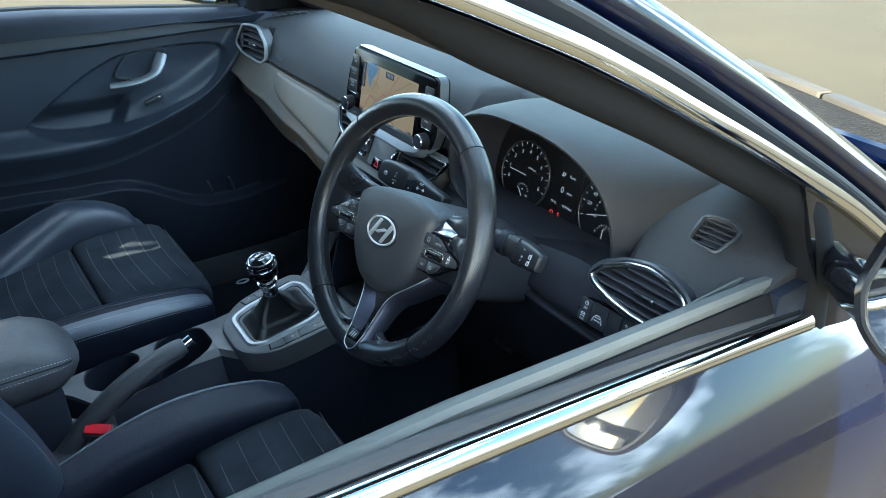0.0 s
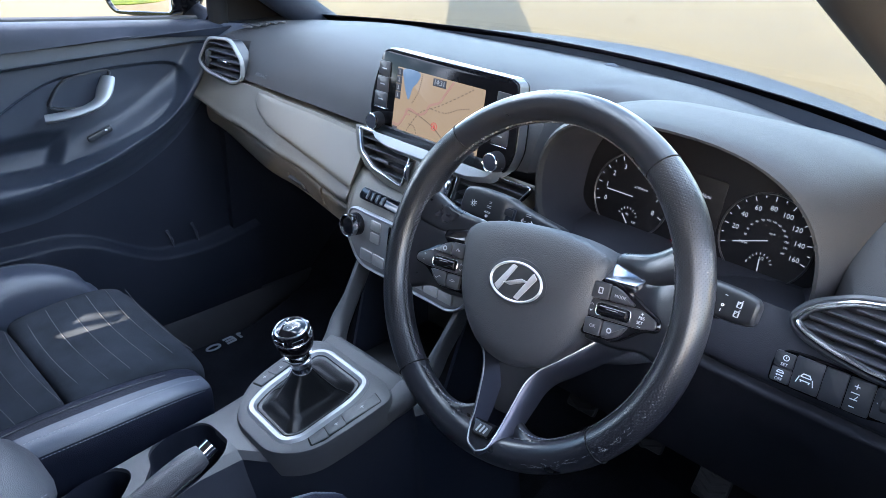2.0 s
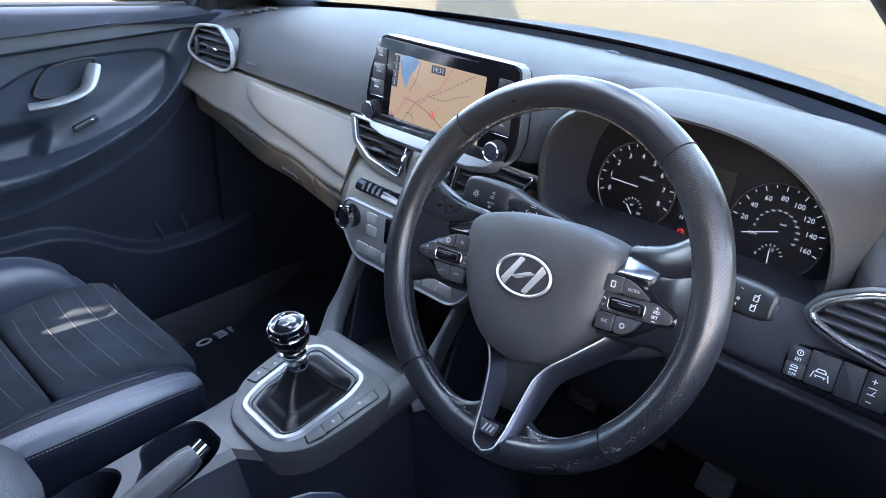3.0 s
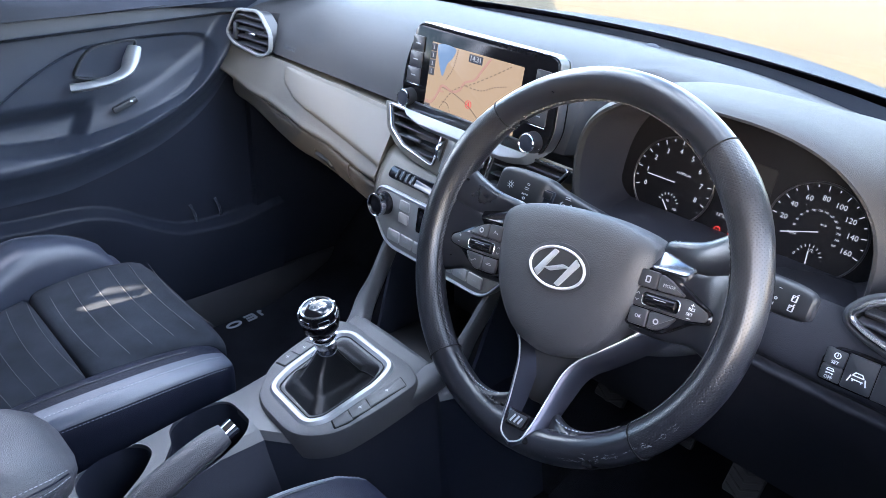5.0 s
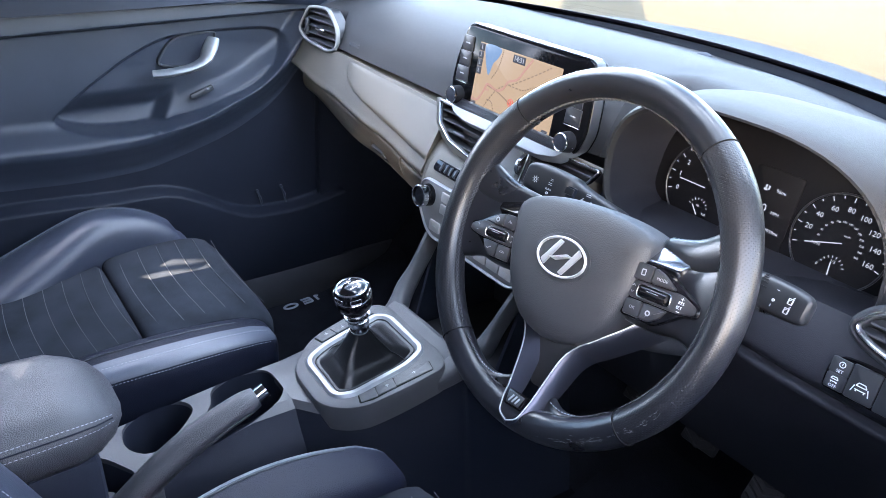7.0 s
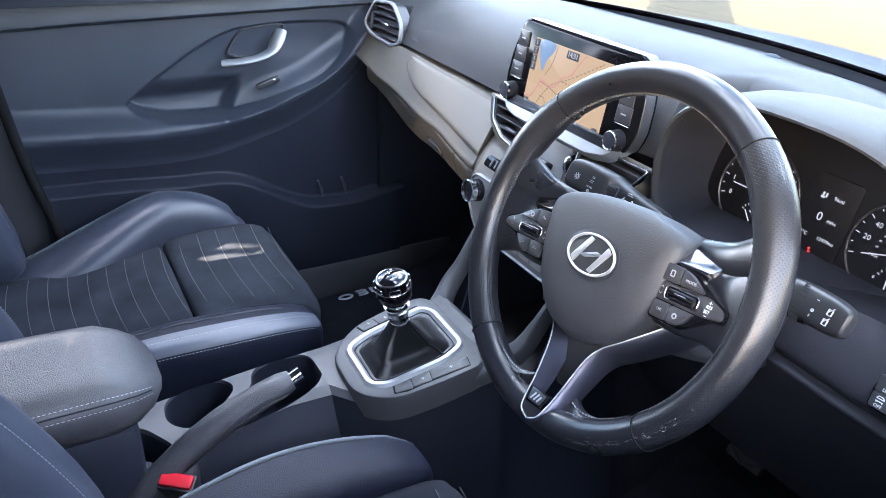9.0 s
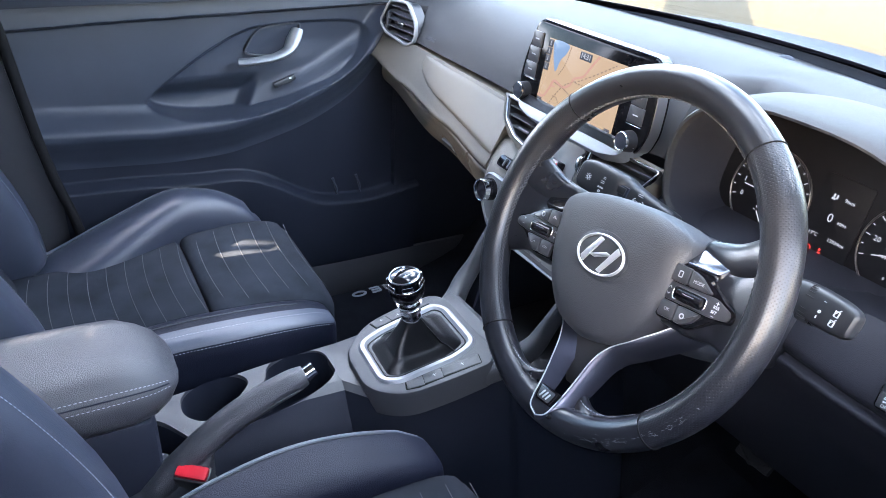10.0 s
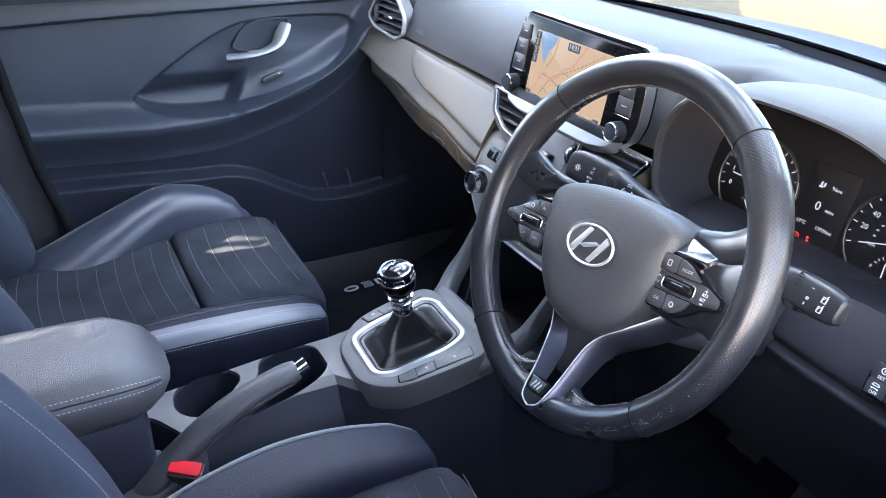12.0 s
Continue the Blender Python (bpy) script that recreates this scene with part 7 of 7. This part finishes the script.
# ---- doors ----
ARM_LINE = np.array(spline([(-0.72, 0.812), (-0.434, 0.791), (-0.333, 0.784), (-0.225, 0.777), (-0.11, 0.779), (-0.048, 0.790), (0.015, 0.806), (0.093, 0.831), (0.174, 0.872), (0.225, 0.912), (0.27, 0.96), (0.36, 1.03)], 8))
LIP_LINE = np.array(spline([(-0.72, 0.672), (-0.351, 0.658), (-0.181, 0.645), (-0.083, 0.640), (-0.02, 0.620), (0.045, 0.581), (0.10, 0.553), (0.143, 0.544), (0.218, 0.540), (0.279, 0.546), (0.36, 0.56)], 8))


def door_armrest(y):
    return float(np.interp(y, ARM_LINE[:, 0], ARM_LINE[:, 1]))


def door_lip(y):
    return float(np.interp(y, LIP_LINE[:, 0], LIP_LINE[:, 1]))


LEAF = spline([(-0.247, 0.825), (-0.210, 0.859), (-0.149, 0.900), (-0.088, 0.936), (-0.027, 0.961), (0.034, 0.967), (0.11, 0.970), (0.20, 0.966), (0.233, 0.950), (0.228, 0.920), (0.205, 0.889), (0.159, 0.851), (0.091, 0.825), (0.024, 0.800), (-0.040, 0.787), (-0.102, 0.783), (-0.173, 0.788), (-0.217, 0.799), (-0.240, 0.810)], 4, True)
LEAF_A = np.array(LEAF)
LEAF_B = np.roll(LEAF_A, -1, 0)
LEAF_D = LEAF_B - LEAF_A
LEAF_Q = (LEAF_D ** 2).sum(1)


def leaf_depth(y, z):
    """How far inside the leaf-shaped recess a point lies (outside: minus)."""
    a, b = LEAF_A, LEAF_B
    u = np.clip(((y - a[:, 0]) * LEAF_D[:, 0] + (z - a[:, 1]) * LEAF_D[:, 1]) / LEAF_Q, 0, 1)
    d = np.hypot(a[:, 0] + u * LEAF_D[:, 0] - y, a[:, 1] + u * LEAF_D[:, 1] - z).min()
    hit = ((a[:, 1] > z) != (b[:, 1] > z)) & (y < (b[:, 0] - a[:, 0]) * (z - a[:, 1]) / (b[:, 1] - a[:, 1] + 1e-12) + a[:, 0])
    return d if hit.sum() % 2 else -d


def ease(t):
    t = min(max(t, 0.0), 1.0)
    return t * t * (3 - 2 * t)


def door_face(y, z):
    """How far the card stands inwards of its base plane."""
    za, zl = door_armrest(y), door_lip(y)
    crease = float(np.interp(y, [-0.7, -0.3, 0.25], [0.974, 0.988, 0.998]))
    out = 0.026 * ease((z - crease + 0.003) / 0.010) * (1 - 0.5 * ease((z - crease) / 0.09))
    # the panel sweeps out into the shelf of the armrest, whose edge is rounded
    shelf = 1 - ease((z - za + 0.003) / 0.052)
    face = 0.35 + 0.65 * ease((z - za + 0.082) / 0.070)
    edge = 1 - 0.12 * ease((za - z - 0.004) / 0.03)
    out += 0.050 * shelf ** 1.6 * (face if z < za else 1.0) * edge
    ld = leaf_depth(y, z)
    inside = ease((ld + 0.002) / 0.009)
    # inside the leaf: the shelf falls away, with a deeper pocket towards its tail
    hollow = ease((-0.030 - y + 0.55 * (z - 0.80)) / 0.030) * ease((0.868 - z) / 0.05)
    sweep = ease((y + 0.02) / 0.12) * ease((0.945 - z) / 0.06)
    out -= inside * (0.016 + 0.030 * hollow - 0.006 * sweep) * (1 - 0.45 * ease((z - 0.90) / 0.07))
    out -= inside * 0.040 * shelf ** 1.6 * (1 - 0.55 * sweep) * (1 if z > za - 0.01 else 0)
    out += 0.040 * (1 - ease((z - zl) / 0.014)) * (1 - 0.35 * ease((zl - z) / 0.22))
    out -= 0.030 * ease((0.45 - z) / 0.2)
    return out


def build_door(s, dz, label):
    dr = thing("door_1" if s < 0 else "door_2", (s * 0.78, -0.2, 0.35 + dz), label, "car door", "", "structure")
    X = lambda y, z: s * (0.765 - door_face(y, z - dz))
    ys = np.linspace(-0.440, 0.36, 210) if s < 0 else np.linspace(-0.68, 0.36, 60)
    nz = 160 if s < 0 else 40
    # the rear edge of the card leans back towards the top
    lean = lambda y, z: y - (0.10 * (z - 0.72) / 0.28 * max(0.0, (-0.18 - y) / 0.26) ** 1.5 * 0.5 if s < 0 else 0.0)
    low = lambda y: door_armrest(y) - 0.082
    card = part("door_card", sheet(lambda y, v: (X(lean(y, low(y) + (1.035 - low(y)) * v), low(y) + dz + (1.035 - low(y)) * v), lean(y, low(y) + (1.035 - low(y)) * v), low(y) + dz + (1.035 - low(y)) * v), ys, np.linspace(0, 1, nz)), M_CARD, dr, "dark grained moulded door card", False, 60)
    # separate lower panel; its black also carries the shade below the armrest
    part("lower_card", sheet(lambda y, v: (X(y, 0.36 + dz + (low(y) - 0.36) * v) + s * 0.004, y, 0.36 + dz + (low(y) - 0.36 + 0.004) * v), ys, np.linspace(0, 1, nz)), M_BLACK, dr, "separate lower door panel with pocket, blackened for the shade there", False, 60)
    # rear edge: rubber shut line, then the trim of the centre pillar
    if s < 0:
        shut = spline([(-0.705, -0.400, 0.36), (-0.705, -0.420, 0.59), (-0.706, -0.448, 0.72), (-0.716, -0.466, 0.84), (-0.722, -0.484, 0.995), (-0.722, -0.490, 1.02)], 5)[:26]
        part("shut_seal", tube(shut, [0.010] * len(shut), 10), M_SEAL, dr, "black rubber seal at the shut line")
        def post(u, v):
            a = shut[int(round(v * (len(shut) - 1)))]
            return (-0.728 + 0.02 * u - 0.012 * math.sin(math.pi * min(u * 2, 1)), a[1] - 0.012 - 0.34 * u, a[2])
        structure("pillar_trim", sheet(post, np.linspace(0, 1, 8), np.linspace(0, 1, 25), 0.02), M_PLAST, "dark grained lower trim of the centre pillar", "car trim")
    # sill cap on top
    zt = lambda y: float(np.interp(y, [-0.70, -0.17, 0.36], [1.092, 1.076, 1.030])) + dz
    def cap(y, k):
        t = [(-0.028, 1.030 + dz), (-0.022, zt(y) - 0.022), (-0.010, zt(y) - 0.006), (0.010, zt(y)), (0.030, zt(y) + 0.001), (0.042, zt(y) - 0.004), (0.045, zt(y) - 0.03)][k]
        wide = 0.42 if s > 0 else 1.0
        return (s * (0.745 - 0.028 + (t[0] + 0.028) * wide), y, t[1])
    # light and shade by colour: pale cap at the driver, black at the passenger
    part("sill_cap", sheet(cap, np.linspace(-0.69, 0.40, 30), range(7), 0.004), M_SILL_LIT if s > 0 else M_BLACK, dr, "grained window sill cap, pale on the lit side, black on the shaded side")
    # the belt of the driver's door falls towards the front
    xo = 0.775 if s > 0 else 0.812
    zb = (lambda y: float(np.interp(y, [-0.72, -0.2, 0.0, 0.1, 0.2, 0.3, 0.50], [1.078, 1.014, 0.986, 0.971, 0.955, 0.938, 0.902]))) if s > 0 else (lambda y: zt(y) - 0.012)
    if s > 0:
        part("seal_apron", sheet(lambda y, k: [(0.744, y, zt(y) - 0.014), (0.752, y, zt(y) - 0.010), (0.760, y, 0.5 * (zt(y) + zb(y))), (0.768, y, zb(y) + 0.010), (0.768, y, zb(y) - 0.02)][k], np.linspace(-0.70, 0.36, 30), range(5), 0.003), M_SEAL, dr, "black rubber apron outside the window")
    part("window_seal", tube([(s * (xo - 0.016), y, zb(y) + 0.012) for y in np.linspace(-0.70, 0.33, 24)], 0.0075 if s > 0 else 0.0085, 8, False, 1.2), M_RUBBER, dr, "black rubber window seal")
    part("chrome_strip", tube([(s * xo, y, zb(y)) for y in np.linspace(-0.72, 0.365 if s > 0 else 0.40, 26)], 0.0125, 12, False, 1.0), M_BRIGHT, dr, "bright chrome waist strip")
    def skin(y, v):
        return (s * (xo + 0.006 + 0.115 * (1 - math.exp(-v * 0.74 / 0.105)) - 0.03 * v * v), y, zb(y) - 0.010 - 0.74 * v)
    part("outer_skin", sheet(skin, np.linspace(-0.74, 0.50, 24), np.linspace(0, 1, 20), 0.006), M_PAINT, dr, "glossy dark blue metallic outer skin")
    # window frame along the front pillar and the roof
    zf = dz * 0.9
    fr = [(s * 0.745, 0.262, 1.03 + zf), (s * 0.738, 0.245, 1.10 + zf), (s * 0.722, 0.15, 1.185 + zf), (s * 0.712, 0.02, 1.27 + zf), (s * 0.70, -0.12, 1.345 + zf), (s * 0.69, -0.25, 1.395 + zf * 0.6), (s * 0.685, -0.45, 1.425), (s * 0.688, -0.68, 1.43), (s * 0.700, -0.71, 1.36), (s * 0.735, -0.70, 1.2), (s * 0.765, -0.69, 1.06)]
    if s < 0:
        fr = [(-0.760, 0.328, 1.00), (-0.756, 0.328, 1.06), (-0.750, 0.326, 1.12), (-0.742, 0.306, 1.165), (-0.734, 0.25, 1.198), (-0.724, 0.105, 1.266), (-0.716, 0.0, 1.317), (-0.708, -0.117, 1.368), (-0.694, -0.25, 1.405), *fr[6:]]
    if s > 0:
        fr = [(0.758, 0.396, 0.90), (0.748, 0.382, 1.00), (0.736, 0.360, 1.060), (0.722, 0.318, 1.100), (0.712, 0.25, 1.136), (0.708, 0.105, 1.214), (0.706, 0.0, 1.266), (0.702, -0.117, 1.322), (0.698, -0.25, 1.386), (0.688, -0.45, 1.415), (0.688, -0.62, 1.41), (0.700, -0.655, 1.35), (0.735, -0.66, 1.2), (0.765, -0.66, 1.02)]
    rf = [float(v) for v in np.interp(np.linspace(0, 1, 6 * (len(fr) - 1) + 1), [0, 0.18, 0.30, 0.70, 0.80, 1], [0.026, 0.026, 0.021, 0.021, 0.034, 0.034])] if s > 0 else 0.021
    part("window_frame", tube(spline(fr, 6), rf, 12, False, 1.1), M_SEAL, dr, "black window frame with rubber seal")
    zf = -0.006 if s > 0 else zf
    ch = [(s * 0.795, 0.44, 1.035 + zf), (s * 0.775, 0.33, 1.115 + zf), (s * 0.755, 0.20, 1.205 + zf), (s * 0.738, 0.05, 1.298 + zf), (s * 0.722, -0.10, 1.375 + zf), (s * 0.705, -0.25, 1.425 + zf * 0.6), (s * 0.70, -0.45, 1.45), (s * 0.70, -0.70, 1.455)]
    if s > 0:
        ch = [(0.775, 0.55, 0.985), (0.762, 0.43, 1.062), (0.750, 0.30, 1.134), (0.744, 0.20, 1.187), (0.740, 0.10, 1.237), (0.737, 0.0, 1.287), (0.733, -0.10, 1.332), (0.722, -0.25, 1.388), (0.708, -0.45, 1.432), (0.70, -0.70, 1.445)]
        gap = [(0.750, 0.55, 1.002), (0.735, 0.42, 1.082), (0.722, 0.29, 1.155), (0.716, 0.10, 1.255), (0.712, 0.0, 1.304), (0.706, -0.10, 1.350), (0.695, -0.25, 1.404)]
        part("frame_gasket", tube(spline(gap, 6), 0.017, 12), M_SEAL, dr, "black rubber gasket above the chrome trim")
        part("gasket_ridge", tube(spline([(x + 0.012, y, z + 0.010) for x, y, z in gap], 6), 0.005, 8), M_RUBBER, dr, "raised rubber ridge")
    part("frame_trim", tube(spline(ch, 6), 0.0105, 12), M_BRIGHT, dr, "bright chrome trim on the window frame")
    # corner panel behind the mirror
    tri = [(0.33, 1.00), (0.33, 1.15), (0.54, 1.00)] if s < 0 else [(0.405, 0.900), (0.312, 1.130), (0.40, 1.080), (0.52, 1.000), (0.54, 0.900)]
    bm = bmesh.new()
    tx = lambda z: 0.752 if s < 0 else 0.764 - 0.16 * (z - 0.90)
    add_rings(bm, [[(s * (tx(z) + d), y, z + zf) for y, z in tri] for d in (0.0, 0.021)])
    part("corner_panel", bm, M_SEAL if s < 0 else M_GLOSS, dr, "black corner panel")
    # inner handle in its cup
    hs = [(-0.058, 0.896), (-0.026, 0.899), (0.012, 0.905), (0.042, 0.917), (0.058, 0.937), (0.072, 0.957)]
    hd = spline([(s * (0.752 - 0.022 * math.sin(k / 5 * math.pi) * 0.8 - 0.006), y, z + dz) for k, (y, z) in enumerate(hs)], 6)
    part("handle", tube(hd, [float(v) for v in np.interp(np.linspace(0, 5, 31), range(6), [0.0150, 0.0148, 0.0148, 0.0168, 0.0180, 0.0140])], 12, False, 0.55), M_FRAME, dr, "satin silver inner handle")
    cupo = spline([(-0.036, 0.906), (-0.030, 0.932), (-0.004, 0.958), (0.040, 0.966), (0.082, 0.966), (0.084, 0.950), (0.066, 0.916), (0.028, 0.896)], 5, True)
    mcup = axes((s * 0.781, 0, dz), (0, 1, 0), (-s, 0, 0))
    part("handle_cup", band([(y, z if s < 0 else -z) for y, z in cupo], 0.004, 0.0, 0.014, mcup), M_SMOOTH, dr)
    # window switch
    part("window_switch", box(0.010, 0.052, 0.012, 0.003, Matrix.Translation((s * 0.757, 0.040, 0.845 + dz)) @ pose(0, 0, 0, 18)), M_SMOOTH, dr, "black window switch")
    part("switch_mark", box(0.003, 0.006, 0.003, 0.001, Matrix.Translation((s * 0.7505, 0.052, 0.852 + dz)), 1), M_WHITE, dr)
    # ribs in the pocket
    for y in (0.155, 0.215):
        part("pocket_rib", tube([(s * 0.752, y, 0.552 + dz), (s * 0.745, y - 0.006, 0.58 + dz), (s * 0.750, y - 0.012, 0.60 + dz)], 0.0035, 6), M_CARD, dr)
    # mirror
    if s < 0:
        mc = Vector((-0.902, 0.275, 1.098))
        mir = part("mirror_housing", bolstered([(-0.10, 0, 0.0, 0.045, 0.050), (-0.02, 0.0, 0.0, 0.055, 0.068), (0.08, 0, 0.0, 0.050, 0.070), (0.115, 0, 0.0, 0.038, 0.052)], 3.2, 28, 0.03, 4, "x", Matrix.Translation(mc) @ pose(0, 0, 0, 0, 0, 20) @ Matrix.Diagonal((-1, 1, 1, 1))), M_GLOSS, dr, "glossy black door mirror housing")
        mo = rounded([(-0.095, -0.045), (-0.075, 0.052), (0.090, 0.058), (0.105, -0.02), (0.08, -0.056)], 0.022)
        mm_ = axes(mc + Vector((0.020, -0.054, 0)), (1, 0.36, 0), (0.36, -1, 0.062))
        mo = [(-x, y) for x, y in mo]
    else:
        mm_ = axes((0.965, 0.250, 1.064), (1, -0.10, 0), (-0.10, -1, -0.05))
        mo = spline([(-0.112, 0.0), (-0.106, 0.040), (-0.094, 0.074), (-0.060, 0.090), (0.0, 0.094), (0.070, 0.088), (0.104, 0.060), (0.108, 0.0), (0.094, -0.050), (0.050, -0.072), (-0.020, -0.076), (-0.064, -0.072), (-0.094, -0.052), (-0.106, -0.030)], 4, True)
        shell = [[(p[0] * k + 0.012 * (1 - k), p[1] * k, z) for p in mo] for z, k in ((0.004, 0.985), (0.0, 1.0), (-0.030, 1.0), (-0.060, 0.95), (-0.085, 0.84), (-0.105, 0.62), (-0.113, 0.30))]
        mir = part("mirror_housing", loft(shell, True, True, mm_), M_GLOSS, dr, "glossy black door mirror housing")
        mo = inset(mo, 0.014)
    part("mirror_rim", band(inset(mo, -0.004), 0.006, -0.02, 0.007 if s > 0 else 0.004, mm_), M_SMOOTH if s > 0 else M_GLOSS, mir)
    part("mirror_glass", plate(mo, -0.01, 0.0055 if s > 0 else 0.001, 0.001, mm_), M_MIRROR, mir, "clear mirror glass")
    foot = [(-0.77, 0.32, 1.03), (-0.83, 0.31, 1.045), (-0.90, 0.30, 1.06)] if s < 0 else [(0.765, 0.425, 0.985), (0.800, 0.370, 1.005), (0.835, 0.325, 1.022), (0.885, 0.300, 1.030)]
    part("mirror_foot", tube(spline(foot, 5), 0.026 if s < 0 else 0.034, 14, False, 0.7, (0, 1, 0)), M_BLACK if s < 0 else M_GLOSS, mir)
    return dr


build_door(-1, 0.0, "closed front passenger door with dark moulded card and silver handle")
build_door(1, -0.045, "closed front driver's door in dark blue with the window lowered")
